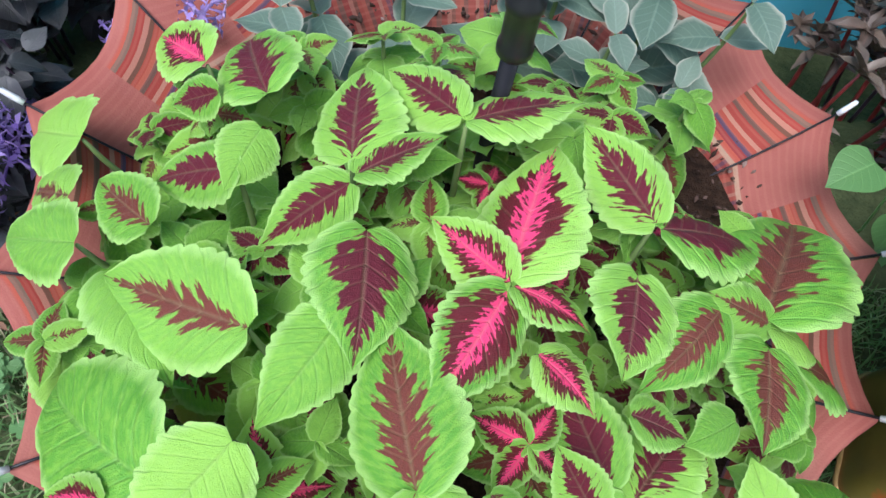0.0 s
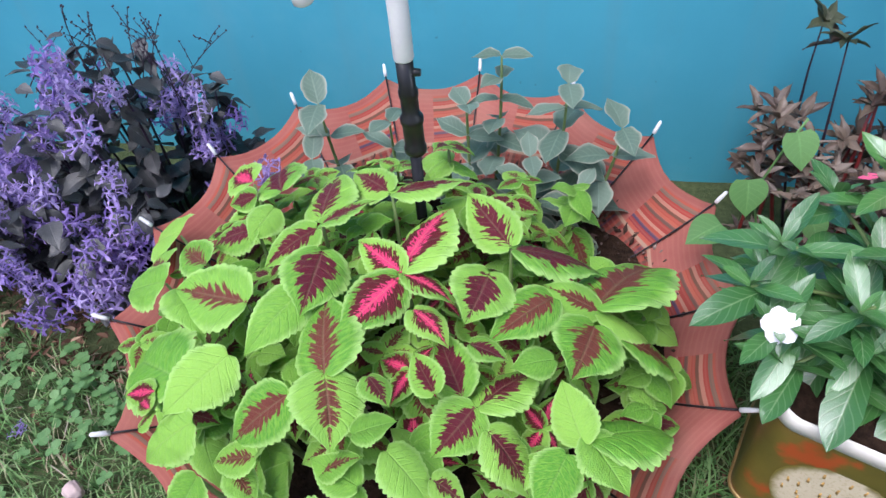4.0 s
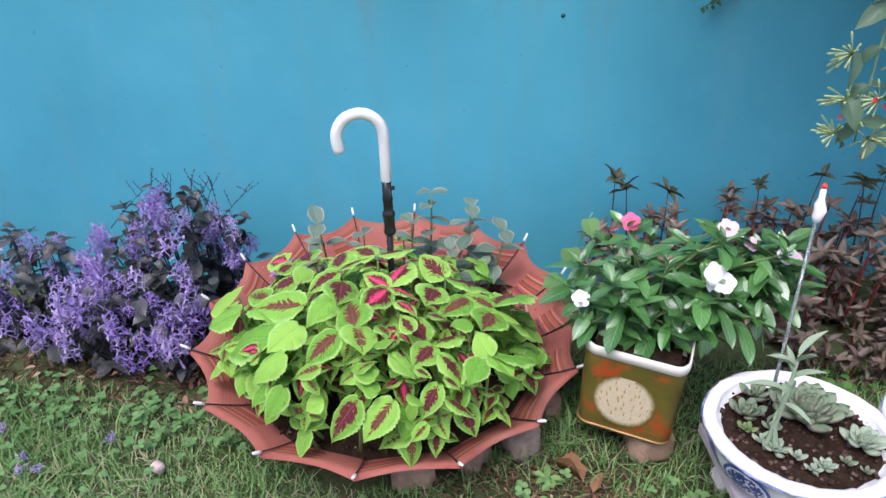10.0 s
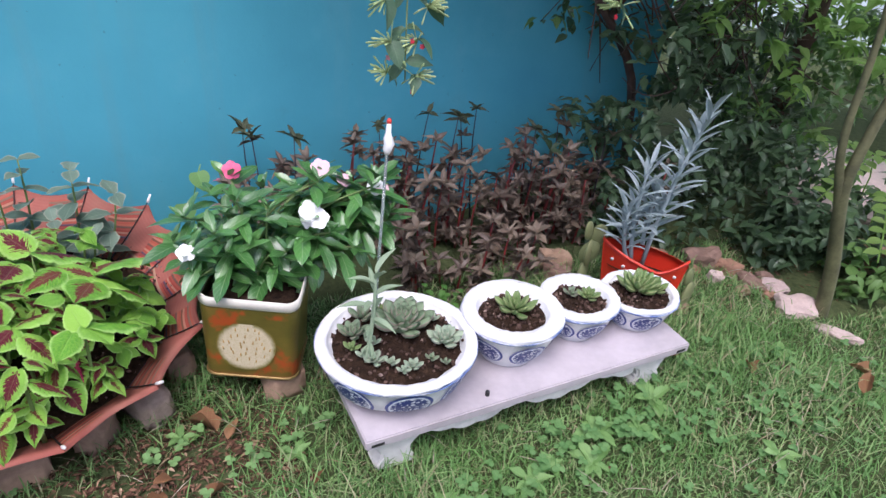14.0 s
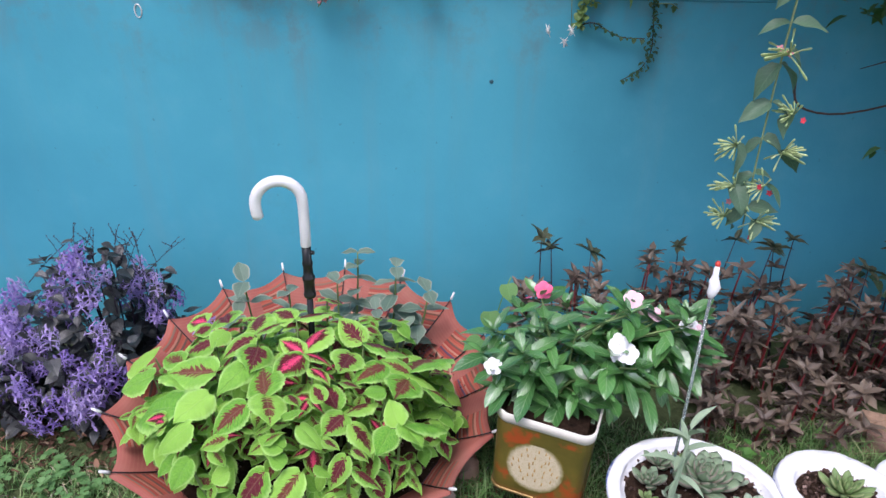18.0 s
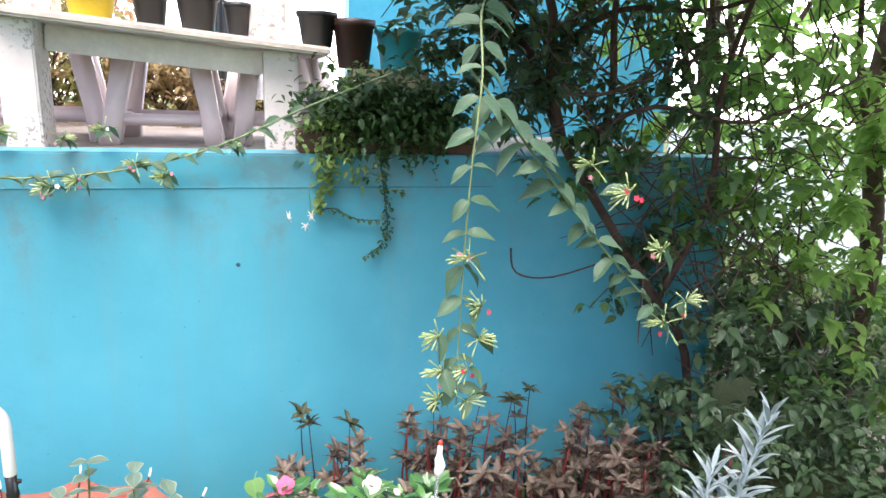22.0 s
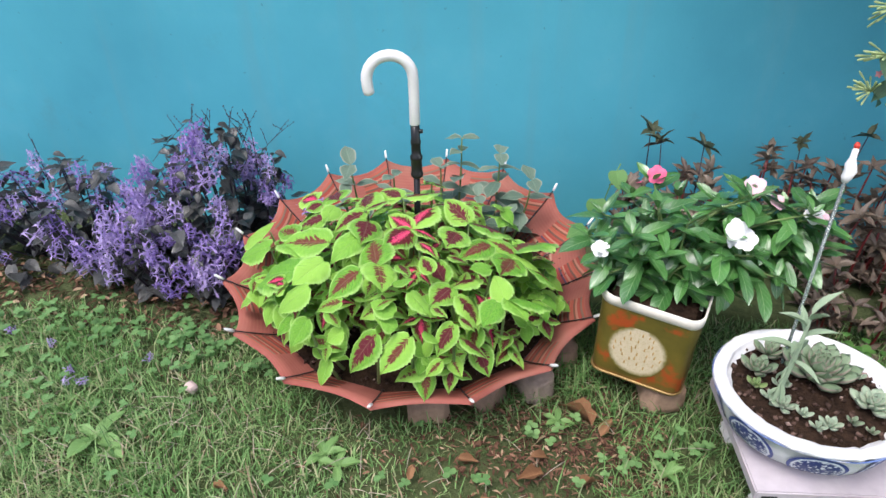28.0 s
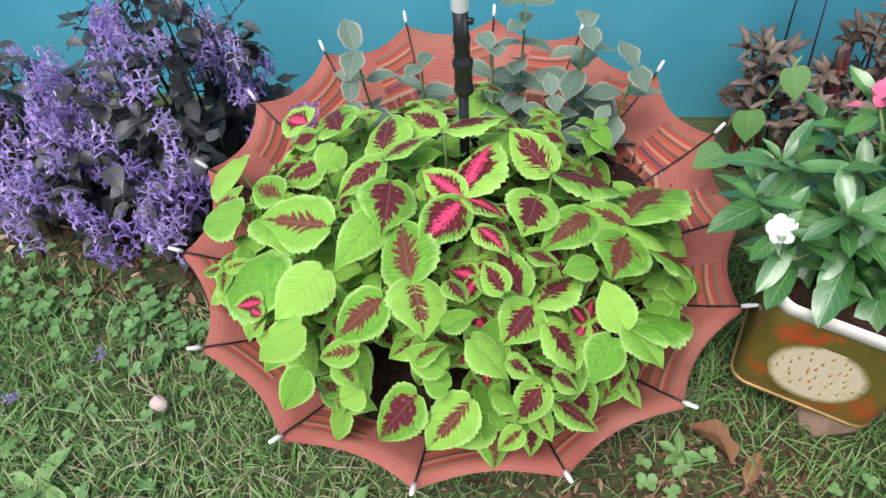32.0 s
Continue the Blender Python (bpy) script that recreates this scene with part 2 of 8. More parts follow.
def tube_arrays(points, radii, seg=7, up=(0.3, 0.2, 1)):
    """A round rod through points: vertices and faces."""
    pts = [Vector(p) for p in points]
    verts, faces = [], []
    up = Vector(up).normalized()
    for i, p in enumerate(pts):
        d = (pts[min(i + 1, len(pts) - 1)] - pts[max(i - 1, 0)]).normalized()
        a = d.cross(up if abs(d.dot(up)) < 0.95 else Vector((1, 0, 0))).normalized()
        b = d.cross(a)
        r = radii[i] if isinstance(radii, (list, tuple)) else radii
        for k in range(seg):
            t = 2 * math.pi * k / seg
            verts.append(p + a * (r * math.cos(t)) + b * (r * math.sin(t)))
    for i in range(len(pts) - 1):
        for k in range(seg):
            k2 = (k + 1) % seg
            faces.append((i * seg + k, i * seg + k2, (i + 1) * seg + k2, (i + 1) * seg + k))
    faces.append(tuple(range(seg - 1, -1, -1)))
    n = (len(pts) - 1) * seg
    faces.append(tuple(range(n, n + seg)))
    return verts, faces


def tube(points, radii, seg=8, up=(0.3, 0.2, 1)):
    bm = bmesh.new()
    v, f = tube_arrays(points, radii, seg, up)
    vs = [bm.verts.new(p) for p in v]
    for q in f:
        bm.faces.new([vs[i] for i in q])
    bmesh.ops.recalc_face_normals(bm, faces=bm.faces)
    return bm


def tubes(name, many, material, seg=6):
    """Many rods in one mesh."""
    verts, faces = [], []
    for points, radii in many:
        v, f = tube_arrays(points, radii, seg)
        o = len(verts)
        verts += v
        faces += [tuple(i + o for i in q) for q in f]
    return raw(name, verts, faces, material)


def curve_points(a, b, sag=0.0, side=(0, 0, 0), n=8):
    a, b, s = Vector(a), Vector(b), Vector(side)
    return [a.lerp(b, t) + (Vector((0, 0, -sag)) + s) * (4 * t * (1 - t)) for t in (i / (n - 1) for i in range(n))]


def leaf_arrays(wide_at=0.35, teeth=0, tooth=0.04, droop=0.25, fold=0.18, rows=12, half=3, tip=1.0, wave=0.0, heart=0.0, seed=0, scallop=False):
    """A leaf one long in y, one wide in x, its face up; uv: across from -1 to 1, and along."""
    verts, faces, uvs = [], [], []
    rng = random.Random(seed)
    cols = 2 * half + 1
    for i in range(rows + 1):
        v = i / rows
        if v >= wide_at:
            w = math.cos(0.5 * math.pi * (v - wide_at) / (1 - wide_at)) ** (1.12 * tip) if v < 1 else 0.0
        else:
            w = math.sin(0.5 * math.pi * (v / wide_at) ** 0.62)
        saw = 0.0
        if teeth:
            saw = tooth * (abs(math.sin(math.pi * v * teeth)) * 2 - 1) if scallop else tooth * ((v * teeth) % 1.0 - 0.5) * 2
        hw = 0.5 * w * (1 + saw) * (1 + wave * (rng.random() - 0.5))
        for k in range(cols):
            u = (k - half) / half
            x = u * hw
            y = v - heart * abs(u) ** 1.5 * max(0, 1 - v / 0.4) * (0.5 if v > 0 else 1) * (1 if w > 0 else 0)
            z = fold * abs(x) - droop * v * v + wave * 0.12 * math.sin(9 * v + u * 2 + seed) * abs(u)
            verts.append((x, y, z))
            uvs.append((u, v))
    for i in range(rows):
        for k in range(cols - 1):
            a = i * cols + k
            faces.append((a, a + 1, a + cols + 1, a + cols))
    return verts, faces, uvs


def leaf_mesh(name, material, **kw):
    v, f, u = leaf_arrays(**kw)
    return raw(name, v, f, material, u)


def leaf_pose(base, heading, pitch, length, width, roll=0.0):
    """Heading and pitch in degrees of the leaf's own length; roll about it."""
    m = Matrix.Translation(base) @ Euler((0, 0, radians(heading - 90))).to_matrix().to_4x4()
    m = m @ Matrix.Rotation(radians(pitch), 4, 'X') @ Matrix.Rotation(radians(roll), 4, 'Y')
    return m @ Matrix.Diagonal((width, length, length, 1))


def scatter(name, arrays, poses, material):
    """Many small copies of one or more shapes joined in one mesh."""
    shapes = arrays if isinstance(arrays, list) else [arrays]
    vs, fs, us, o = [], [], [], 0
    packs = [(np.array([tuple(v) for v in s[0]]), s[1], np.array(s[2]) if len(s) > 2 else np.zeros((len(s[0]), 2))) for s in shapes]
    for i, m in enumerate(poses):
        v, f, u = packs[i % len(packs)]
        a = np.array(m)
        vs.append(v @ a[:3, :3].T + a[:3, 3])
        fs += [tuple(k + o for k in q) for q in f]
        us.append(u)
        o += len(v)
    return raw(name, np.concatenate(vs), fs, material, np.concatenate(us))

# ---- the setting: ground, wall, terrace ----
WALL_Y, STEP_X, LOW_TOP, HIGH_TOP = 0.797, -0.495, 1.112, 1.222


def wall_material():
    m = Nodes("turquoise_paint", 0.55, 0.3)
    v = m.coord()
    c = m.ramp(m.noise(1.6, v, 5), [(0.3, (0.068, 0.335, 0.445)), (0.7, (0.090, 0.415, 0.535))])
    stretch = m.n("Mapping")
    stretch.inputs["Scale"].default_value = (9.0, 9.0, 0.55)
    m.l(v, stretch.inputs["Vector"])
    run = m.noise(1.0, stretch.outputs[0], 5, 0.6)
    c = m.mix(m.math('MULTIPLY', m.step(run, 0.48, 0.76), 0.32), c, (0.13, 0.33, 0.39))
    mould = m.noise(2.4, v, 6, 0.7)
    c = m.mix(m.math('MULTIPLY', m.step(mould, 0.56, 0.78), 0.45), c, (0.085, 0.25, 0.29))
    pale = m.noise(3.2, v, 5, 0.65)
    c = m.mix(m.math('MULTIPLY', m.step(pale, 0.52, 0.72), 0.3), c, (0.13, 0.40, 0.50))
    tall = m.n("SeparateXYZ")
    m.l(v, tall.inputs[0])
    drip = m.math('MULTIPLY', m.step(m.math('ADD', tall.outputs[2], m.math('MULTIPLY', run, 0.9)), 1.28, 1.68), m.step(m.noise(7, v, 6, 0.7), 0.42, 0.6))
    c = m.mix(m.math('MULTIPLY', drip, 0.5), c, (0.15, 0.22, 0.22))
    spot = m.noise(38, v, 2)
    c = m.mix(m.math('MULTIPLY', m.step(spot, 0.73, 0.8), 0.5), c, (0.05, 0.16, 0.2))
    m.color(c)
    m.bump(m.math('ADD', m.noise(30, v), m.math('MULTIPLY', m.noise(180, v), 0.4)), 0.18, 0.004)
    return m.mat


TURQUOISE = wall_material()


def soil_material(name, a, b):
    m = Nodes(name, 0.95, 0.1)
    v = m.coord()
    c = m.ramp(m.noise(55, v, 6, 0.7), [(0.3, a), (0.7, b)])
    m.color(c)
    m.bump(m.noise(90, v, 6, 0.7), 0.9, 0.01)
    return m.mat


SOIL = soil_material("dark_soil", (0.012, 0.008, 0.006), (0.06, 0.035, 0.022))
EARTH = soil_material("ground_earth", (0.046, 0.064, 0.025), (0.105, 0.128, 0.055))


def ground_height(x, y):
    t = min(1.0, max(0.0, (y - 0.36) / 0.32)) * min(1.0, max(0.0, (1.9 - x) / 0.4))
    return 0.018 * noise.noise(Vector((x * 1.7, y * 1.7, 3))) + 0.008 * noise.noise(Vector((x * 6, y * 6, 9))) - 0.008 - 0.17 * t * t * (3 - 2 * t)


# one sheet, fine near the camera and wide to the horizon
def ground():
    fine = np.linspace(-2.4, 4.0, 100)
    xs = np.concatenate([[-400, -60, -12, -5], fine, [6, 12, 60, 400]])
    ys = np.concatenate([[-400, -60, -12, -4], np.linspace(-2.2, 1.0, 56), [2, 6, 20, 60, 400]])
    verts, faces = [], []
    for y in ys:
        for x in xs:
            near = -2.4 <= x <= 4 and -2.2 <= y <= 1.0
            verts.append((x, y, ground_height(x, y) if near else -0.01))
    n = len(xs)
    for j in range(len(ys) - 1):
        for i in range(n - 1):
            faces.append((j * n + i, j * n + i + 1, (j + 1) * n + i + 1, (j + 1) * n + i))
    alone("ground", raw("ground", verts, faces, EARTH), None, "dark earth of the lawn between the grass", "ground", "structure")


ground()


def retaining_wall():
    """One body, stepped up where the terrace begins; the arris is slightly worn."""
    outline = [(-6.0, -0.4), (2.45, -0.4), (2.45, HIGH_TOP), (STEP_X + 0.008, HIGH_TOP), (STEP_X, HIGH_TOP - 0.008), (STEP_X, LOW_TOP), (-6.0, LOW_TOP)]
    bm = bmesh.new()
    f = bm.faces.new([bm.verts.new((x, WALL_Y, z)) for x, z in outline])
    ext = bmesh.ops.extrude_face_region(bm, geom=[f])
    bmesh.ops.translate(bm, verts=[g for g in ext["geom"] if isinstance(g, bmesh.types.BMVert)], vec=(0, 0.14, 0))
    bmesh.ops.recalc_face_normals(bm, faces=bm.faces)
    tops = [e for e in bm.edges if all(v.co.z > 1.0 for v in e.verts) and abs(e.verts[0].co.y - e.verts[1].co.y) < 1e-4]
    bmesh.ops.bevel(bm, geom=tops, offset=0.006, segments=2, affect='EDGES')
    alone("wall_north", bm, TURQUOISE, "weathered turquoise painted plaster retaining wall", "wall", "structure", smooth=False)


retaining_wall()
# a cold joint under the raised part
bm = box(1.9, 0.004, 0.003, 0.001, 1)
alone("trim", bm, plain("joint_shadow", (0.045, 0.25, 0.33), 0.8), "fine joint line in the plastered wall", "trim", "structure", m=pose(STEP_X + 0.95, WALL_Y - 0.0005, LOW_TOP - 0.004))

CONCRETE = plain("old_concrete", (0.34, 0.30, 0.27), 0.85, 0.25, 6, bump=0.5)
bm = box(2.9, 3.0, 1.222, 0.01)
alone("terrace_floor", bm, CONCRETE, "raised concrete terrace floor behind the wall", "floor", "structure", m=pose(STEP_X + 1.452, WALL_Y + 0.14 + 1.502, -0.02), smooth=False)
bm = box(5.5, 6.0, 1.06, 0.01)
alone("garden_bank", bm, EARTH, "raised earth bed behind the low wall", "ground", "structure", m=pose(-3.25, WALL_Y + 0.14 + 3.002, 0.03), smooth=False)
# turquoise house wall at the terrace's far end
bm = box(1.9, 0.16, 3.2, 0.006)
alone("wall_house", bm, plain("bright_turquoise", (0.05, 0.36, 0.55), 0.6, 0.2, 2.5, bump=0.2), "bright turquoise house wall behind the terrace", "wall", "structure", m=pose(2.005, 2.1, 0.9, 0, 0, 0), smooth=False)

# ---- column, posts and slab on the terrace ----
WHITEWASH = None


def whitewash():
    m = Nodes("flaking_whitewash", 0.75, 0.25)
    v = m.coord()
    c = m.ramp(m.noise(5, v, 5), [(0.3, (0.70, 0.64, 0.60)), (0.7, (0.86, 0.81, 0.78))])
    chip = m.noise(55, v, 4, 0.6)
    worn = m.math('MULTIPLY', m.step(chip, 0.53, 0.59), m.step(m.noise(5, v), 0.36, 0.58))
    c = m.mix(m.math('MULTIPLY', worn, 0.75), c, (0.24, 0.20, 0.17))
    m.color(c)
    m.bump(m.math('SUBTRACT', m.noise(70, v), worn), 0.4, 0.003)
    return m.mat


WHITEWASH = whitewash()
MARBLE = plain("grey_white_slab", (0.70, 0.62, 0.54), 0.5, 0.18, 5, bump=0.15)

col = lathe([(0.085, 0), (0.087, 0.04), (0.082, 0.12), (0.071, 0.26), (0.064, 0.45), (0.060, 0.9), (0.060, 1.5)], 36)
alone("column", col, plain("white_column_paint", (0.78, 0.74, 0.74), 0.6, 0.08, 4, bump=0.15), "white painted round tapering column on the terrace edge", "column", m=pose(-0.352, 1.04, HIGH_TOP - 0.02))


# cream made paler, standing in for light bounced up under the slab
BEAM_BOUNCE_TONE = plain("cream_beam_bounce_tone", (0.84, 0.76, 0.71), 0.7, 0.12, 7, bump=0.2)


def shelf_top(x):
    """The slab leans down a little to the right."""
    return HIGH_TOP + 0.390 - 0.075 * (x - 0.315)


def shelf():
    at = (0.25, 1.06, HIGH_TOP - 0.02)
    top = thing("slab_bench", at, "pale stone slab resting on two flaking white posts", "bench")
    for x0, x1 in ((-0.197, -0.088), (0.612, 0.730)):
        xm = (x0 + x1) / 2
        bm = box(x1 - x0, 0.17, shelf_top(xm) - 0.030 - (HIGH_TOP - 0.02), 0.006)
        part("post", bm, WHITEWASH, top, "flaking whitewashed masonry post", pose(xm, 1.085, HIGH_TOP - 0.02), smooth=False)
    bm = box(1.04, 0.57, 0.030, 0.008, 3)
    part("slab", bm, MARBLE, top, "pale stone slab with rounded edges", pose(0.315, 1.215, HIGH_TOP + 0.360, 0.0, 4.3, 0), smooth=False)
    bm = box(0.70, 0.06, 0.085, 0.006)
    part("beam", bm, BEAM_BOUNCE_TONE, top, "cream beam under the slab, coloured lighter for bounced light", pose(0.262, 1.135, HIGH_TOP + 0.274, 0.0, 4.3, 0), smooth=False)
    for x in (-0.1, 0.63):
        bm = box(0.125, 0.13, 0.3, 0.006)
        part("upper_post", bm, WHITEWASH, top, "", pose(x, 1.11, shelf_top(x) - 0.006), smooth=False)


shelf()


# bright hazy sky low behind the garden
def haze():
    m = Nodes("bright_haze", 1.0, 0.0)
    m.color((0.9, 0.9, 0.88))
    m.b.inputs["Emission Color"].default_value = (0.93, 0.98, 1.0, 1)
    m.b.inputs["Emission Strength"].default_value = HAZE
    verts, faces = [], []
    for i in range(25):
        a = radians(-25 + 170 * i / 24)
        for z in (-1.0, 24.0):
            verts.append((45 * math.cos(a), 45 * math.sin(a), z))
    for i in range(24):
        faces.append((2 * i, 2 * i + 1, 2 * i + 3, 2 * i + 2))
    alone("backdrop", raw("backdrop", verts, faces, m.mat), None, "bright hazy white sky behind the garden", "sky", "structure")


haze()

# ---- the upturned umbrella that serves as a planter ----
UC = Vector((0.02, 0.03, 0.0))
RIM, RIBS = 0.505, 16


def rim_radius(a):
    """The bowl is a little pulled out towards the wall, the lawn and the lavender."""
    return RIM + 0.050 * max(0.0, math.sin(a)) ** 1.6 + 0.016 * max(0.0, -math.sin(a)) ** 1.5 + 0.008 * max(0.0, -math.cos(a))


def canopy_z(x, y):
    r = math.hypot(x, y) / rim_radius(math.atan2(y, x))
    return 0.04 + 0.172 * r ** 2.3 + (0.036 * y - 0.014 * x) / RIM * r


def cloth_material():
    m = Nodes("striped_cloth", 0.8, 0.2)
    t, v = m.uv()
    co = m.coord()
    weave = m.noise(420, co, 2)
    base = m.ramp(m.noise(7, co, 4), [(0.3, (0.30, 0.085, 0.066)), (0.7, (0.44, 0.160, 0.125))])

    def stripes(s):
        out = m.ramp(s, [(0.0, (0.40, 0.075, 0.045)), (0.07, (0.14, 0.075, 0.045)), (0.13, (0.48, 0.22, 0.15)), (0.20, (0.36, 0.05, 0.035)), (0.30, (0.17, 0.13, 0.09)), (0.38, (0.46, 0.10, 0.06)),
                         (0.46, (0.28, 0.04, 0.04)), (0.55, (0.06, 0.055, 0.11)), (0.61, (0.40, 0.08, 0.05)), (0.68, (0.48, 0.25, 0.17)), (0.74, (0.33, 0.05, 0.035)), (0.86, (0.12, 0.08, 0.06)), (0.93, (0.46, 0.12, 0.07))])
        out.node.color_ramp.interpolation = 'CONSTANT'
        return out
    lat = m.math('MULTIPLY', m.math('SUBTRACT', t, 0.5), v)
    # inner stripes are mixed with dark red: the bowl's shade put into the colour
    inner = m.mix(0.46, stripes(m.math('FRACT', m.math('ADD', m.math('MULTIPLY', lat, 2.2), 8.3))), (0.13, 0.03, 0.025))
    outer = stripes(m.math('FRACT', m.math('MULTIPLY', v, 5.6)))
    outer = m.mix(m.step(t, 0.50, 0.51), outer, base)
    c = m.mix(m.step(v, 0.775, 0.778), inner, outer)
    seam = m.math('MULTIPLY', m.step(v, 0.768, 0.772), m.step(v, 0.785, 0.781))
    c = m.mix(m.math('MULTIPLY', seam, 0.7), c, (0.55, 0.40, 0.27))
    c = m.mix(m.step(v, 0.965, 0.975), c, base)
    c = m.mix(m.math('MULTIPLY', weave, 0.3), c, (0.22, 0.06, 0.045))
    c = m.mix(m.math('MULTIPLY', m.step(m.noise(3.5, co, 5), 0.52, 0.75), 0.35), c, (0.24, 0.15, 0.10))
    hatch = m.step(m.math('SINE', m.math('MULTIPLY', v, 330.0)), 0.1, 0.8)
    c = m.mix(m.math('MULTIPLY', hatch, 0.20), c, (0.46, 0.18, 0.13))
    c = m.mix(0.05, c, (0.36, 0.13, 0.11))
    m.color(c)
    m.bump(m.math('ADD', weave, m.math('MULTIPLY', m.noise(25, co), 0.8)), 0.3, 0.002)
    m.thin(c, 0.12)
    return m.mat


CLOTH = cloth_material()
BLACK_METAL = plain("dark_steel", (0.025, 0.024, 0.026), 0.4, 0.2, 40, metal=0.6)
BLACK_PLASTIC = plain("black_plastic", (0.012, 0.012, 0.013), 0.35, 0.2, 30)
WHITE_PLASTIC = plain("white_plastic", (0.74, 0.73, 0.72), 0.35, 0.05, 20)

umbrella = thing("umbrella", UC, "upturned open striped terracotta umbrella planted with coleus", "umbrella")


def rib_angle(k):
    """The ribs stand wider apart towards the lawn."""
    a = 2 * math.pi * k / RIBS
    return a + 0.05 * math.cos(a) - 0.008


def panel_mesh(k):
    """One cloth gore, drawn in between its two ribs, with a hem."""
    rng = random.Random(k)
    n, rows = 8, 14
    verts, faces, uvs = [], [], []
    a0, a1 = rib_angle(k), rib_angle(k + 1)
    for j in range(rows + 1):
        v = j / rows
        for i in range(n + 1):
            t = i / n
            a = a0 + (a1 - a0) * t
            slack = 4 * t * (1 - t)
            r = rim_radius(a) * (0.03 + 0.97 * v) * (1 - 0.065 * slack * v ** 3)
            x, y = r * math.cos(a), r * math.sin(a)
            z = canopy_z(x, y) + 0.010 * slack * v * v + 0.003 * noise.noise(Vector((x * 14, y * 14, k)))
            verts.append((x, y, z))
            uvs.append((t, v))
    for j in range(rows):
        for i in range(n):
            a = j * (n + 1) + i
            faces.append((a, a + 1, a + n + 2, a + n + 1))
    # hem: the edge folds over, 6 mm deep
    last = rows * (n + 1)
    for i in range(n + 1):
        x, y, z = verts[last + i]
        s = 1 + 0.004 / RIM
        verts.append((x * s, y * s, z - 0.008))
        uvs.append((uvs[last + i][0], 1.0))
    for i in range(n):
        a, b = last + i, len(verts) - n - 1 + i
        faces.append((a, a + 1, b + 1, b))
    return raw("cloth_panel", verts, faces, CLOTH, uvs)


canopy_pose = Matrix.Translation(UC)
for k in range(RIBS):
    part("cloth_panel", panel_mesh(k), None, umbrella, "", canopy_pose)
for k in range(RIBS):
    a = rib_angle(k)
    pts = []
    for j in range(12):
        r = rim_radius(a) * (0.05 + 0.955 * j / 11)
        x, y = r * math.cos(a), r * math.sin(a)
        pts.append(Vector((x, y, canopy_z(x, y) + 0.006)))
    rib = part("rib", tube(pts, 0.0017, 6), BLACK_METAL, umbrella, "", canopy_pose)
    d = (pts[-1] - pts[-2]).normalized()
    d = (d + Vector((0, 0, 0.5 if math.sin(a) > 0.3 else 0.1))).normalized()
    part("tip_cap", tube([pts[-1] - d * 0.004, pts[-1] + d * 0.005, pts[-1] + d * 0.021, pts[-1] + d * 0.023], [0.0036, 0.004, 0.0032, 0.001], 8), WHITE_PLASTIC, rib, "small white plastic tip cap", canopy_pose)
# shaft, runner and crook
sx, sy = 0.002, -0.006
lean = Vector((0.012, 0.0, 1.0))
part("shaft", tube([Vector((sx, sy, 0.0)), Vector((sx + 0.012, sy, 0.52))], 0.0082, 12), BLACK_METAL, umbrella, "dark steel shaft", canopy_pose)
top = Vector((sx + 0.012, sy, 0.0))
run = lathe([(0.0, 0.464), (0.0125, 0.464), (0.0155, 0.468), (0.0155, 0.476), (0.0138, 0.479), (0.0138, 0.512), (0.0158, 0.515), (0.0158, 0.523), (0.0118, 0.528), (0.0118, 0.552), (0.0130, 0.555), (0.0130, 0.563), (0.0112, 0.567), (0.0112, 0.612), (0.0, 0.612)], 24)
runner = part("runner", run, BLACK_PLASTIC, umbrella, "black plastic runner", canopy_pose @ Matrix.Translation(top))
part("button", tube([(0.008, 0, 0.588), (0.019, 0, 0.588)], [0.006, 0.005], 8), BLACK_PLASTIC, runner, "", canopy_pose @ Matrix.Translation(top))
pts = [Vector((0.0, 0, 0.606)), Vector((0.0, 0, 0.6075)), Vector((0.001, 0, 0.66)), Vector((0.001, 0, 0.715))]
for i in range(1, 13):
    a = math.pi * i / 12
    pts.append(Vector((-0.053 + 0.054 * math.cos(a), 0, 0.722 + 0.054 * math.sin(a))))
pts += [Vector((-0.1065, 0, 0.710)), Vector((-0.105, 0, 0.698)), Vector((-0.1035, 0, 0.689)), Vector((-0.103, 0, 0.686))]
rad = [0.0122] + [0.0128] * 3 + [0.0134] * (len(pts) - 6) + [0.0130, 0.009]
m = canopy_pose @ Matrix.Translation(top) @ Matrix.Rotation(radians(14), 4, 'Z')
part("handle", tube(pts, rad, 16, (0, 1, 0)), WHITE_PLASTIC, umbrella, "white crook handle of smooth plastic", m)


# potting soil in the bowl
def soil_disc():
    verts, faces = [(0, 0, 0.130)], []
    rings, seg = 9, 40
    for j in range(1, rings + 1):
        for i in range(seg):
            a = 2 * math.pi * i / seg
            r = (0.405 - 0.028 * math.sin(a)) * j / rings
            x, y = r * math.cos(a), r * math.sin(a)
            z = 0.134 - 0.016 * y / 0.4 + 0.012 * noise.noise(Vector((x * 12, y * 12, 1)))
            if j == rings:
                z = canopy_z(x, y) - 0.004
            verts.append((x, y, max(z, canopy_z(x, y) - 0.01)))
    for i in range(seg):
        faces.append((0, 1 + i, 1 + (i + 1) % seg))
    for j in range(rings - 1):
        for i in range(seg):
            a, b = 1 + j * seg + i, 1 + j * seg + (i + 1) % seg
            faces.append((a, b, b + seg, a + seg))
    return raw("soil", verts, faces, SOIL)


alone("soil", soil_disc(), None, "dark crumbly potting soil filling the umbrella", "soil", "stuff", m=canopy_pose)

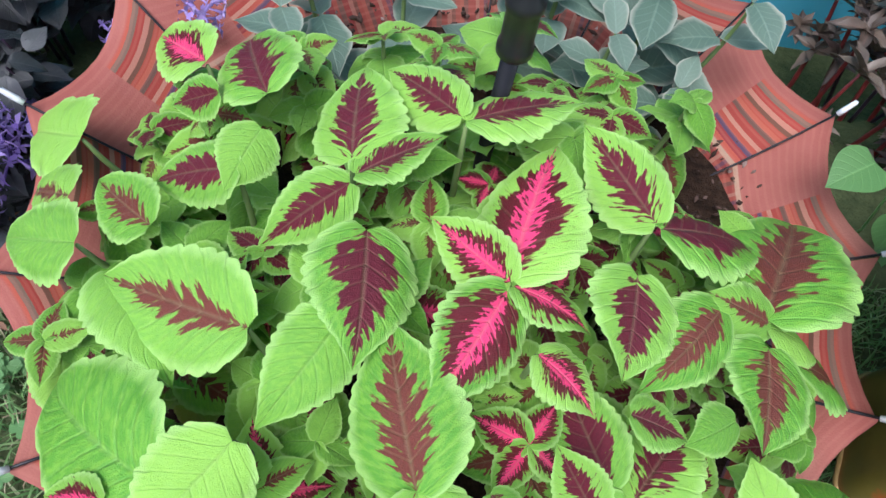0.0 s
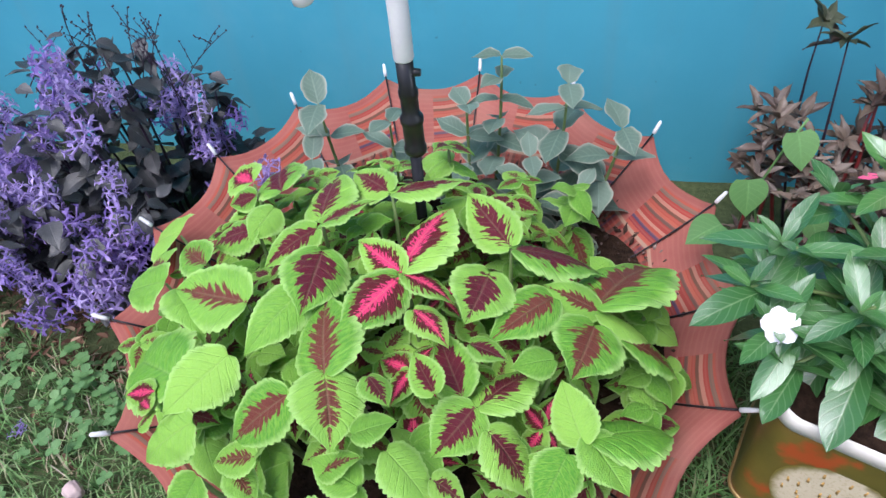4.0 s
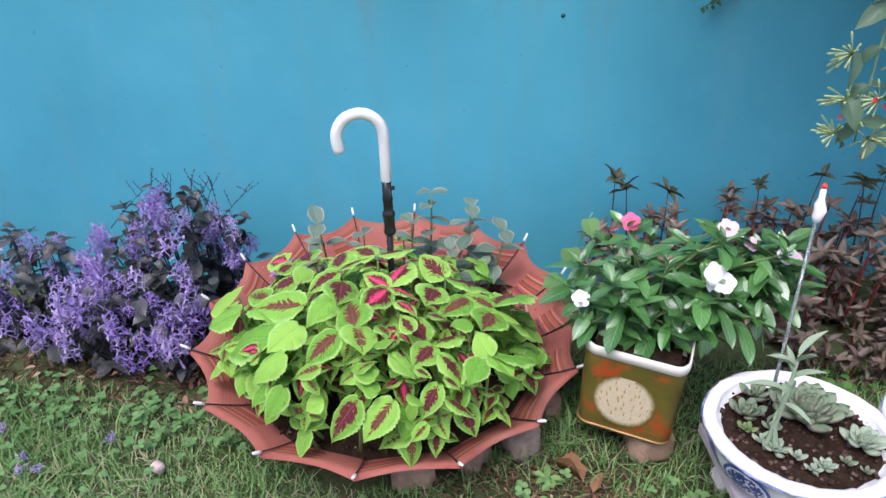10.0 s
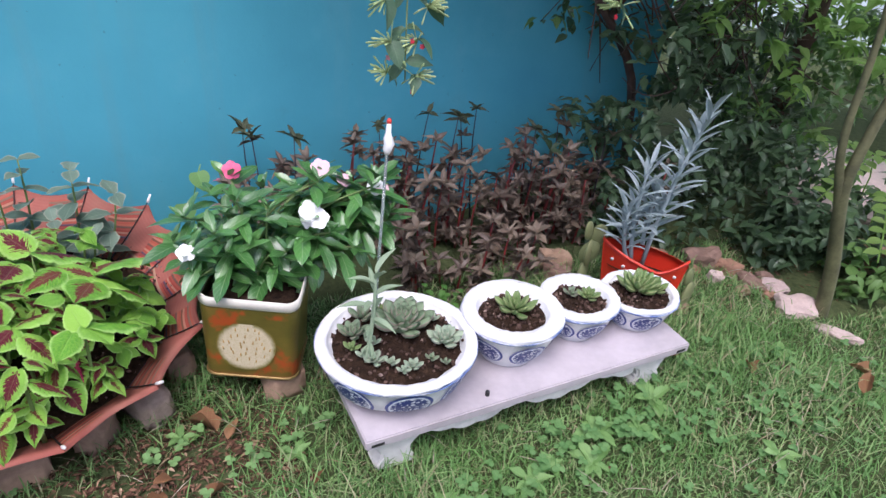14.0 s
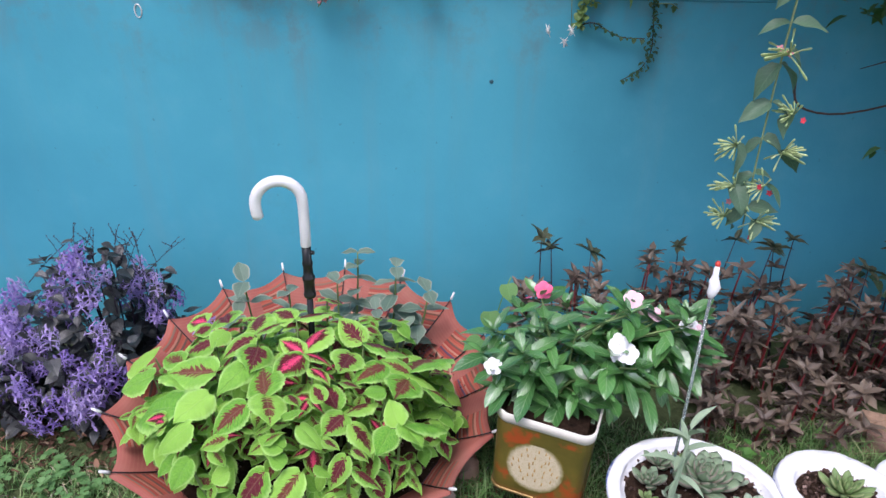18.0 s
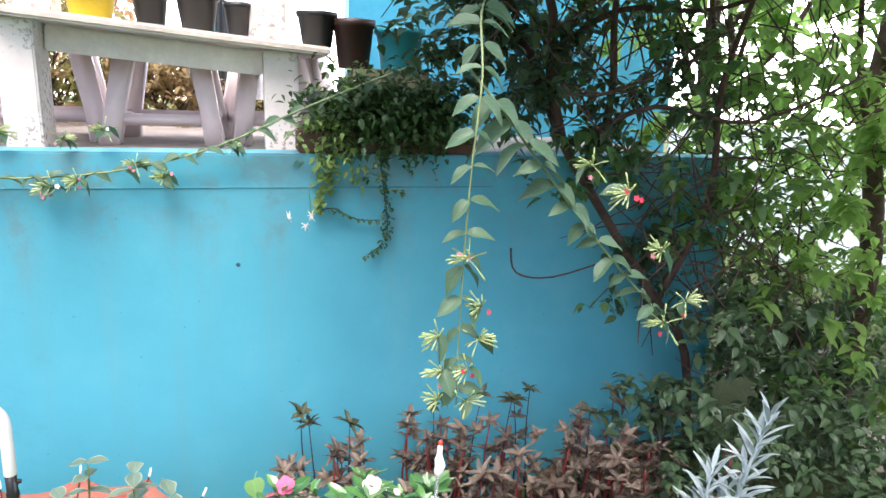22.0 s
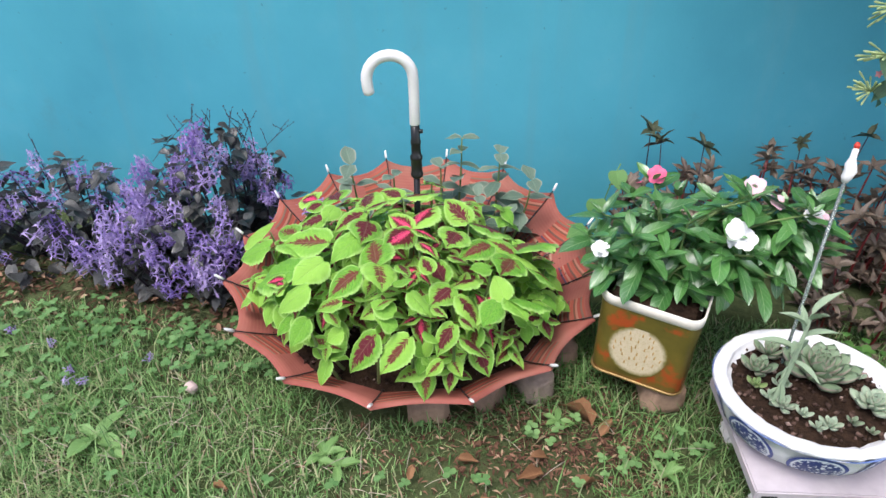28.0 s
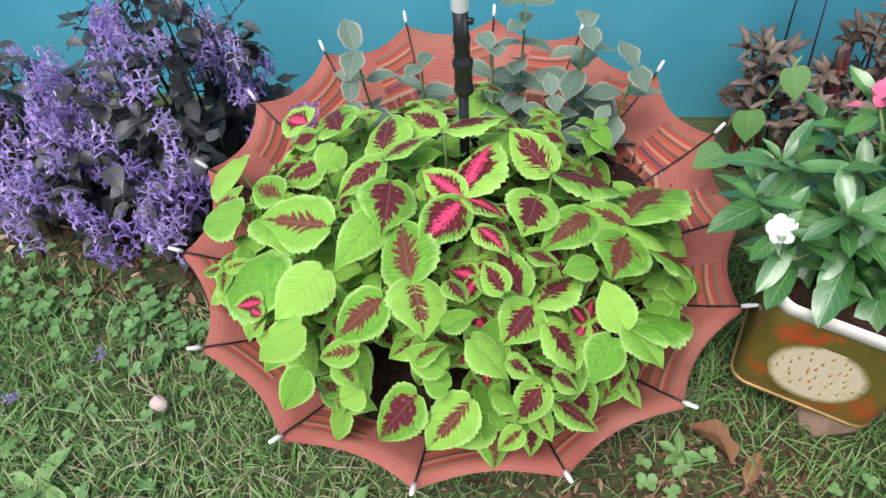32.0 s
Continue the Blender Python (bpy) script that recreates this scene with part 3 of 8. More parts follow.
# ---- coleus ----
COLEUS = {
    "A": coleus_material("coleus_maroon", (0.17, 0.016, 0.032), None, 0.47),
    "B": coleus_material("coleus_pink_core", (0.16, 0.014, 0.02), (0.86, 0.06, 0.19), 0.66),
    "C": coleus_material("coleus_green", (0.16, 0.06, 0.025), None, 0.0),
    "D": coleus_material("coleus_brown_centre", (0.22, 0.055, 0.036), None, 0.28),
}


def coleus_leaf(name, mat, droop, arch, seed, rows=66, half=4, teeth=12):
    """Heart-shaped at its base, scalloped, drawn out to a point, and puffed up between sunken veins; one long in y."""
    rng = random.Random(seed)
    wide_at, verts, faces, uvs = 0.34, [], [], []
    lean, twist = rng.uniform(-0.05, 0.05), rng.uniform(-0.10, 0.10)
    cols = 2 * half + 1
    for i in range(rows + 1):
        v = i / rows
        if v >= wide_at:
            q = (v - wide_at) / (1 - wide_at)
            w = (1 - q) ** 1.06 * (1 + 0.98 * q) * (1 - 0.30 * q ** 4)
        else:
            w = math.sin(0.5 * math.pi * (v / wide_at) ** 0.60)
        saw = 0.080 * (abs(math.sin(math.pi * v * teeth)) - 0.6) * min(1.0, 8 * (1 - v))
        for k in range(cols):
            u = (k - half) / half
            au = abs(u)
            x = u * 0.5 * w * (1 + saw * au ** 3)
            y = v - 0.13 * au ** 1.5 * max(0, 1 - v / 0.4) * (0.5 if v > 0 else 1) * (1 if w > 0 else 0)
            vein = math.cos(2 * math.pi * 6.5 * (v - 0.20 * au))
            puff = 0.0055 * (1 - max(0.0, vein) ** 3) * min(1.0, 4 * au) * w
            ruffle = 0.016 * math.sin(7.0 * v * math.pi + (1.3 if u > 0 else 0) + seed) * au ** 2 * w
            z = arch * abs(x) - 0.75 * x * x - droop * v * v - 0.20 * droop * v ** 5 + puff + ruffle + twist * x * v
            verts.append((x + lean * v * v, y, z))
            uvs.append((u, v))
    for i in range(rows):
        for k in range(cols - 1):
            a = i * cols + k
            faces.append((a, a + 1, a + cols + 1, a + cols))
    return raw(name, verts, faces, mat, uvs)


COLEUS_LEAVES = {k: [coleus_leaf("leaf", mat, dr, ar, i) for i, (dr, ar) in enumerate(((0.12, 0.22), (0.24, 0.12), (0.06, 0.34), (0.32, 0.24)))] for k, mat in COLEUS.items()}
LOWER_LEAVES = {k: [coleus_leaf("leaf", mat, dr, ar, i + 4, 39, 3, 10) for i, (dr, ar) in enumerate(((0.15, 0.25), (0.28, 0.15), (0.08, 0.38), (0.36, 0.20)))] for k, mat in COLEUS.items()}
STEM_GREEN = foliage("green_stem", (0.10, 0.16, 0.05), (0.20, 0.28, 0.09), 0.5, 0.05)
_hero_count = 0
coleus = {}


def coleus_plant(key, x, y, z):
    if key not in coleus:
        coleus[key] = thing("coleus", (x, y, 0.15), "coleus with lime-edged maroon-centred toothed leaves in the umbrella", "plant", "coleus in the umbrella")
    return coleus[key]


def stem(plant, x, y, z, x1, y1):
    pts = curve_points((x1, y1, 0.115), (x, y, z), 0, ((x - x1) * 0.2, (y - y1) * 0.2, 0.01), 6)
    part("stem", tube(pts, [0.005, 0.0045, 0.004, 0.0035, 0.003, 0.002], 6), STEM_GREEN, plant)


def hero(kind, x, y, z, heading, pitch, length, width):
    """One large leaf of the crown, on the plant nearest to it."""
    global _hero_count
    _hero_count += 1
    key = (round(x / 0.11), round(y / 0.11))
    fresh = key not in coleus
    plant = coleus_plant(key, key[0] * 0.11 * 0.8, key[1] * 0.11 * 0.8 - 0.02, z)
    if fresh:
        stem(plant, x, y, z - 0.005, key[0] * 0.11 * 0.8, key[1] * 0.11 * 0.8 - 0.02)
    if y < -0.375:
        length, width, pitch = length * 0.86, width * 0.95, pitch * 0.72
    me = COLEUS_LEAVES[kind][_hero_count % 4]
    roll = ((_hero_count * 37) % 37) - 18
    part("leaf", me, None, plant, "", leaf_pose((x, y, z), heading, pitch + 8, length * 1.06, max(width * 1.1, length * 0.70), roll))


hero("B", 0.053, -0.156, 0.421, 80, -1, 0.137, 0.072)
hero("B", 0.054, -0.16, 0.421, 152, 3, 0.074, 0.048)
hero("B", 0.056, -0.163, 0.422, -10, -10, 0.067, 0.039)
hero("B", 0.052, -0.168, 0.422, -112, 1, 0.101, 0.062)
hero("A", -0.083, -0.071, 0.417, 98, -2, 0.108, 0.078)
hero("A", -0.077, -0.085, 0.419, 34, 4, 0.077, 0.053)
hero("A", -0.08, -0.094, 0.419, -135, -9, 0.079, 0.043)
hero("A", -0.059, -0.134, 0.42, -81, 1, 0.104, 0.081)
hero("D", 0.006, -0.317, 0.423, 111, 1, 0.115, 0.08)
hero("D", 0.006, -0.316, 0.423, -66, -14, 0.082, 0.075)
hero("D", -0.025, -0.347, 0.424, -143, -25, 0.083, 0.062)
hero("A", 0.176, -0.073, 0.395, 136, 10, 0.099, 0.058)
hero("A", 0.18, -0.078, 0.395, 17, -22, 0.13, 0.07)
hero("A", 0.157, -0.129, 0.403, -96, 1, 0.089, 0.077)
hero("D", 0.29, -0.123, 0.348, 65, -16, 0.203, 0.101)
hero("D", 0.295, -0.127, 0.346, -179, 26, 0.076, 0.045)
hero("C", 0.292, -0.13, 0.346, 4, -30, 0.085, 0.043)
hero("D", 0.29, -0.151, 0.348, -100, 5, 0.095, 0.088)
hero("D", 0.325, -0.154, 0.329, 6, -33, 0.103, 0.071)
hero("A", 0.148, -0.286, 0.365, 123, 7, 0.086, 0.046)
hero("A", 0.167, -0.294, 0.360, 56, -11, 0.1, 0.067)
hero("A", 0.163, -0.294, 0.359, -116, -9, 0.071, 0.063)
hero("A", 0.182, -0.319, 0.355, -33, -31, 0.08, 0.065)
hero("C", 0.284, -0.316, 0.352, 117, 12, 0.069, 0.049)
hero("C", 0.292, -0.308, 0.348, 36, -27, 0.132, 0.066)
hero("C", 0.288, -0.305, 0.349, -44, -21, 0.069, 0.065)
hero("A", 0.184, -0.403, 0.346, -130, -64, 0.083, 0.047)
hero("A", 0.197, -0.412, 0.319, -12, -46, 0.084, 0.044)
hero("A", 0.022, -0.423, 0.319, -146, -65, 0.118, 0.059)
hero("D", 0.093, -0.421, 0.318, -138, -68, 0.114, 0.063)
hero("C", -0.172, -0.33, 0.397, 157, -23, 0.166, 0.083)
hero("C", -0.119, -0.3, 0.411, -119, -11, 0.087, 0.069)
hero("C", -0.13, -0.38, 0.397, -154, -45, 0.1, 0.056)
hero("D", -0.13, -0.221, 0.409, 167, -20, 0.134, 0.067)
hero("C", -0.06, -0.202, 0.421, -115, -4, 0.092, 0.052)
hero("C", -0.372, -0.015, 0.3, 158, -38, 0.149, 0.074)
hero("A", -0.179, -0.081, 0.395, -176, -22, 0.086, 0.043)
hero("B", -0.249, 0.049, 0.366, 144, -29, 0.103, 0.052)
hero("A", -0.173, -0.001, 0.396, 121, -14, 0.126, 0.063)
hero("A", 0.005, -0.019, 0.423, 28, -5, 0.106, 0.053)
hero("A", 0.0, -0.016, 0.424, 146, -4, 0.084, 0.044)
hero("C", -0.131, -0.412, 0.336, -124, -69, 0.076, 0.048)
hero("B", 0.079, -0.211, 0.417, -31, -7, 0.056, 0.048)
hero("C", 0.09, -0.383, 0.404, -29, -46, 0.076, 0.059)
hero("C", 0.06, -0.407, 0.366, 166, 25, 0.063, 0.046)
hero("A", 0.136, -0.393, 0.378, -15, -39, 0.046, 0.044)
hero("A", 0.194, -0.396, 0.357, -8, -35, 0.047, 0.042)
hero("C", -0.315, -0.144, 0.335, 172, -33, 0.115, 0.06)
hero("D", -0.351, -0.089, 0.313, 162, -34, 0.102, 0.051)
hero("D", -0.241, -0.134, 0.371, 148, -23, 0.088, 0.044)
hero("C", -0.258, -0.177, 0.364, -43, 16, 0.103, 0.052)
hero("A", -0.222, 0.005, 0.379, -162, -21, 0.045, 0.042)
hero("C", -0.167, -0.042, 0.4, -105, -5, 0.057, 0.05)
hero("A", 0.126, -0.314, 0.41, 131, 8, 0.05, 0.037)
hero("D", -0.053, -0.4, 0.381, -173, -23, 0.069, 0.037)
hero("D", -0.085, -0.407, 0.359, -31, -51, 0.052, 0.04)
hero("A", 0.053, -0.311, 0.422, -42, -6, 0.038, 0.036)
hero("C", 0.054, -0.376, 0.415, 27, 2, 0.052, 0.049)
hero("D", 0.02, -0.403, 0.373, 29, 37, 0.05, 0.039)
hero("C", 0.063, -0.419, 0.335, 167, 31, 0.044, 0.038)
hero("C", 0.245, -0.225, 0.37, -146, 20, 0.051, 0.038)
hero("A", 0.151, -0.241, 0.404, -10, -16, 0.045, 0.043)
hero("D", 0.237, -0.135, 0.374, -126, 12, 0.097, 0.062)
hero("C", 0.268, -0.335, 0.359, -109, -17, 0.064, 0.053)
hero("C", 0.121, -0.417, 0.329, -10, -35, 0.047, 0.039)
hero("D", 0.161, -0.432, 0.268, -145, -63, 0.054, 0.032)
hero("B", -0.19, -0.368, 0.389, 153, -14, 0.037, 0.024)
hero("B", -0.196, -0.346, 0.39, -175, -23, 0.048, 0.032)
hero("D", -0.204, -0.384, 0.371, 50, 40, 0.03, 0.028)
hero("C", -0.05, -0.424, 0.32, -161, -53, 0.049, 0.047)


# the leaves below and between, whorl by whorl
def mound(x, y):
    z = 0.405 - 0.9 * x * x - 0.3 * max(0, y + 0.05) ** 2
    if y < -0.34:
        z -= (-0.34 - y) ** 2 * 25
    return z


def fill_coleus():
    rng = random.Random(5)
    spots = []
    tries = 0
    while len(spots) < 74 and tries < 12000:
        tries += 1
        x, y = rng.uniform(-0.41, 0.42), rng.uniform(-0.42, 0.17)
        if ((x - 0.02) / 0.395) ** 2 + ((y + 0.09) / 0.325) ** 2 > 1 or any((x - a) ** 2 + (y - b) ** 2 < 0.052 ** 2 for a, b in spots):
            continue
        spots.append((x, y))
    for x, y in spots:
        low = y < -0.3
        z = mound(x, y) - rng.uniform(0.015, 0.085)
        key = (round(x / 0.11), round(y / 0.11))
        bx, by = x * 0.82, y * 0.82 - 0.01
        fresh = key not in coleus
        plant = coleus_plant(key, bx, by, z)
        stem(plant, x, y, z, bx, by)
        left = x < -0.15
        for tier, (dz, n, size) in enumerate(((0.0, 4, 0.044), (-0.035, 4, 0.062), (-0.09, 3, 0.066))):
            zz = z + dz
            if zz < 0.20 and tier:
                continue
            turn = rng.uniform(0, 360)
            kind = rng.choices("ABCD", ((2, 0.5, 6, 5) if left else (3, 0.7, 5, 5)))[0]
            for i in range(n):
                ln = size * rng.uniform(0.8, 1.2)
                h = turn + 360 / n * i + rng.uniform(-18, 18)
                out = 25 * math.cos(radians(h) - math.atan2(y + 0.08, x + 1e-6))
                part("leaf", rng.choice(LOWER_LEAVES[kind]), None, plant, "",
                     leaf_pose((x, y, zz), h, rng.uniform(-16, 22) - out - tier * 10, ln, ln * rng.uniform(0.66, 0.82), rng.uniform(-24, 24)))


fill_coleus()

# ---- grey-green plants at the back of the umbrella ----
GREY_LEAF = foliage("grey_green_leaf", (0.095, 0.165, 0.115), (0.25, 0.34, 0.26), 0.5, 0.25, 0.5, edge=(0.36, 0.38, 0.30))
GREY_LEAVES = [leaf_mesh("leaf", GREY_LEAF, wide_at=0.5, droop=d, fold=0.15, rows=9, half=2, wave=0.2, seed=i) for i, d in enumerate((0.05, 0.18, 0.3))]


def grey_plant(x, y, top, tx, ty, seed, big=0.075):
    rng = random.Random(seed)
    plant = thing("grey_leaf_plant", (x, y, 0.15), "upright plant with rounded grey-green leaf pairs in the umbrella", "plant", "grey-leaved plants")
    pts = curve_points((x, y, 0.115), (x + tx, y + ty, top), 0, (tx * 0.2, ty * 0.2, 0), 8)
    part("stem", tube(pts, [0.004, 0.004, 0.0038, 0.0035, 0.003, 0.003, 0.0025, 0.002], 6), STEM_GREEN, plant)
    pairs = max(4, int((top - 0.2) / 0.032))
    for i in range(pairs):
        t = 0.25 + 0.75 * i / (pairs - 1)
        p = pts[0].lerp(pts[-1], t)
        turn = 90 * i + rng.uniform(-25, 25)
        ln = big * (0.98 - 0.40 * t) * rng.uniform(0.85, 1.15)
        for s in (0, 180):
            part("leaf", rng.choice(GREY_LEAVES), None, plant, "", leaf_pose(p, turn + s + rng.uniform(-15, 15), rng.uniform(-15, 22) + 20 * max(0, t - 0.85) * 5, ln, ln * 0.62, rng.uniform(-12, 12)))


for n, (x, y, top, tx, ty, big) in enumerate(((-0.17, 0.24, 0.36, -0.05, 0.04, 0.12), (-0.09, 0.26, 0.33, 0.0, 0.02, 0.115), (0.05, 0.28, 0.36, 0.0, 0.02, 0.115), (0.09, 0.31, 0.44, 0.02, 0.02, 0.10), (0.20, 0.28, 0.41, 0.025, 0.02, 0.115), (0.26, 0.27, 0.34, 0.06, 0.01, 0.11), (0.15, 0.22, 0.30, 0.02, 0.02, 0.105), (0.22, 0.21, 0.26, 0.04, 0.0, 0.095), (-0.20, 0.22, 0.28, -0.03, 0.0, 0.10))):
    grey_plant(x, y, top, tx, ty, n + 1, big)

# ---- bricks and stones that the bowl rests on ----
OLD_BRICK = plain("old_brick", (0.36, 0.20, 0.13), 0.9, 0.3, 14, bump=0.7)
OLD_STONE = plain("buff_stone", (0.38, 0.25, 0.17), 0.9, 0.25, 10, bump=0.7)


def prop_stone(x, y, rz, size, seed, mat, label, cat="stone", tilt=0.0, group="stones under the umbrella", z=-0.012):
    alone("prop_stone" if cat == "stone" else "brick_piece", rough_block(*size, seed), mat, label, cat, group=group, m=pose(x, y, z, tilt, 0, rz))


prop_stone(0.10, -0.30, 12, (0.10, 0.12, 0.075), 1, OLD_STONE, "buff stone block in the grass under the umbrella", z=-0.022)
prop_stone(0.245, -0.27, -30, (0.075, 0.09, 0.085), 2, OLD_STONE, "pale broken stone under the umbrella's edge")
prop_stone(0.33, -0.18, 35, (0.075, 0.20, 0.095), 3, plain("grey_block", (0.42, 0.32, 0.25), 0.9, 0.25, 12, bump=0.6), "long grey stone block beside the umbrella")
prop_stone(0.43, -0.10, 20, (0.07, 0.075, 0.085), 4, OLD_STONE, "buff stone lump beside the umbrella")
prop_stone(-0.22, -0.12, 5, (0.22, 0.10, 0.06), 5, OLD_BRICK, "old brick under the umbrella", "brick")
prop_stone(0.05, 0.2, 50, (0.22, 0.10, 0.06), 6, OLD_BRICK, "old brick under the umbrella", "brick")

# ---- low painted table with four pots ----
TABLE_Z = 0.135
T_ROT = 4.8
TABLE_PAINT = plain("lilac_grey_paint", (0.47, 0.425, 0.45), 0.45, 0.13, 5, bump=0.08)
LEG_PAINT = plain("chalk_white_paint", (0.72, 0.70, 0.68), 0.7, 0.15, 9, bump=0.4)


def table():
    c = Vector((1.226, -0.380, 0))
    ob = thing("low_table", c, "low lilac-grey painted plank table with carved white legs on the grass", "table")
    base = Matrix.Translation(c) @ Matrix.Rotation(radians(T_ROT), 4, 'Z')
    bm = box(0.905, 0.313, 0.026, 0.003, 2)
    board = part("tabletop", bm, TABLE_PAINT, ob, "lilac-grey painted board", base @ pose(0, 0, TABLE_Z - 0.026), smooth=False)
    for sx, sy in ((-0.425, -0.1567), (0.425, -0.1567)):
        part("slot", box(0.03, 0.002, 0.008, 0.0008, 1), BLACK_PLASTIC, board, "dark slot in the board's edge", base @ pose(sx, sy, TABLE_Z - 0.02))
    part("screw", lathe([(0, 0), (0.006, 0), (0.005, 0.012), (0.002, 0.014), (0, 0.014)], 8), BLACK_PLASTIC, board, "dark bolt sticking out of the board", base @ pose(-0.145, -0.125, TABLE_Z))
    # carved legs: flared foot and scroll
    for sx in (-0.37, 0.36):
        for sy in (-0.10, 0.10):
            prof = [(x, z * 0.72) for x, z in ((-0.045, 0.0), (0.042, 0.0), (0.05, 0.02), (0.034, 0.05), (0.04, 0.085), (0.07, 0.125), (0.09, 0.157), (-0.06, 0.157), (-0.05, 0.11), (-0.032, 0.06), (-0.05, 0.025))]
            if sx > 0:
                prof = [(-x, z) for x, z in reversed(prof)]
            bm = bmesh.new()
            f = bm.faces.new([bm.verts.new((x, -0.03, z)) for x, z in prof])
            ext = bmesh.ops.extrude_face_region(bm, geom=[f])
            bmesh.ops.translate(bm, verts=[g for g in ext["geom"] if isinstance(g, bmesh.types.BMVert)], vec=(0, 0.06, 0))
            bmesh.ops.recalc_face_normals(bm, faces=bm.faces)
            bmesh.ops.bevel(bm, geom=bm.edges[:], offset=0.006, segments=2, affect='EDGES')
            part("leg", bm, LEG_PAINT, ob, "carved chalky white leg", base @ pose(sx, sy, -0.004), smooth=False)
    # scalloped apron under the front edge
    for sy in (-0.12, 0.12):
        pts, n = [], 60
        for i in range(n + 1):
            x = -0.30 + 0.60 * i / n
            pts.append((x, TABLE_Z - 0.026 - 0.018 - 0.028 * abs(math.sin(i / n * math.pi * 2.5)) - 0.008 * abs(math.sin(i / n * math.pi * 9))))
        bm = bmesh.new()
        f = bm.faces.new([bm.verts.new((x, 0, z)) for x, z in [(-0.30, TABLE_Z - 0.028)] + pts + [(0.30, TABLE_Z - 0.028)]])
        ext = bmesh.ops.extrude_face_region(bm, geom=[f])
        bmesh.ops.translate(bm, verts=[g for g in ext["geom"] if isinstance(g, bmesh.types.BMVert)], vec=(0, 0.022, 0))
        bmesh.ops.recalc_face_normals(bm, faces=bm.faces)
        part("apron", bm, LEG_PAINT, ob, "scalloped chalky white apron", base @ pose(0, sy - 0.011, 0), smooth=False)


table()


def ceramic_material():
    m = Nodes("white_glaze", 0.45, 0.5)
    v = m.coord()
    c = m.ramp(m.noise(18, v, 5), [(0.35, (0.66, 0.67, 0.70)), (0.6, (0.82, 0.82, 0.83))])
    chip = m.step(m.noise(26, v, 5, 0.7), 0.66, 0.72)
    c = m.mix(m.math('MULTIPLY', chip, 0.5), c, (0.40, 0.36, 0.33))
    m.color(c)
    m.bump(m.math('ADD', m.noise(45, v), m.math('MULTIPLY', chip, -1.0)), 0.7, 0.004)
    return m.mat


def medallion_material():
    """A round blue-and-white scroll pattern, by uv from -1 to 1."""
    m = Nodes("blue_white_medallion", 0.4, 0.5)
    uv = m.coord("UV")
    u, v = m.uv()
    r = m.math('SQRT', m.math('ADD', m.math('MULTIPLY', u, u), m.math('MULTIPLY', v, v)))
    vor = m.n("TexVoronoi", Scale=6.5)
    vor.feature = 'DISTANCE_TO_EDGE'
    warp = m.n("TexNoise", Scale=2.5)
    m.l(uv, warp.inputs["Vector"])
    add = m.n("MixRGB")
    add.inputs[0].default_value = 0.22
    m.l(uv, add.inputs[1])
    m.l(warp.outputs[1], add.inputs[2])
    m.l(add.outputs[0], vor.inputs["Vector"])
    lines = m.step(vor.outputs[0], 0.23, 0.17)
    c = m.mix(lines, (0.72, 0.74, 0.80), (0.018, 0.035, 0.18))
    c = m.mix(m.math('MULTIPLY', m.step(r, 0.76, 0.80), m.step(r, 0.88, 0.84)), c, (0.68, 0.71, 0.78))
    c = m.mix(m.step(r, 0.87, 0.9), c, (0.03, 0.055, 0.26))
    m.color(c)
    return m.mat


GLAZE = ceramic_material()
MEDALLION = medallion_material()
BLUE_BAND = Nodes("blue_glaze_band", 0.45, 0.5)
BLUE_BAND.color(BLUE_BAND.ramp(BLUE_BAND.noise(28, BLUE_BAND.coord(), 5, 0.7), [(0.35, (0.05, 0.09, 0.30)), (0.5, (0.16, 0.24, 0.50)), (0.62, (0.70, 0.72, 0.78))]))
BLUE_BAND = BLUE_BAND.mat
RUST = plain("rust_stain", (0.40, 0.27, 0.20), 0.7, 0.25, 18)


GRIT = Nodes("grit", 0.9, 0.2)
GRIT.color(GRIT.ramp(GRIT.island(), [(0.0, (0.03, 0.018, 0.012)), (0.5, (0.075, 0.045, 0.034)), (0.86, (0.15, 0.095, 0.075)), (1.0, (0.38, 0.28, 0.24))]))
GRIT = GRIT.mat
PEBBLE = ([(1, 0, 0), (-1, 0, 0), (0, 1, 0), (0, -1, 0), (0, 0, 1), (0, 0, -1)], [(0, 2, 4), (2, 1, 4), (1, 3, 4), (3, 0, 4), (2, 0, 5), (1, 2, 5), (3, 1, 5), (0, 3, 5)])


def pot_profile(R, h, foot, lip=0.03):
    """Bowl: foot, swelling side, thick rolled lip; a wide bowl swells more than a narrow one."""
    belly = (0.74, 0.94) if R > 0.15 else (0.50, 0.78)
    return [(foot * 0.98, 0.0), (foot, 0.006), (foot + (R * 0.93 - foot) * belly[0], h * 0.30), (foot + (R * 0.93 - foot) * belly[1], h * 0.55), (R * 0.95, h * 0.86),
            (R * 0.985, h * 0.89), (R, h * 0.925), (R * 0.995, h * 0.965), (R * 0.975, h * 0.995), (R - lip * 0.5, h * 1.005), (R - lip * 0.9, h * 0.985), (R - lip, h * 0.95), (R - lip * 1.1, h * 0.82), (0.0, h * 0.80)]


def pot_radius(R, h, foot, z):
    pts = pot_profile(R, h, foot)[:6]
    for (r0, z0), (r1, z1) in zip(pts, pts[1:]):
        if z0 <= z <= z1:
            return r0 + (r1 - r0) * (z - z0) / (z1 - z0 + 1e-9)
    return pts[-1][0]


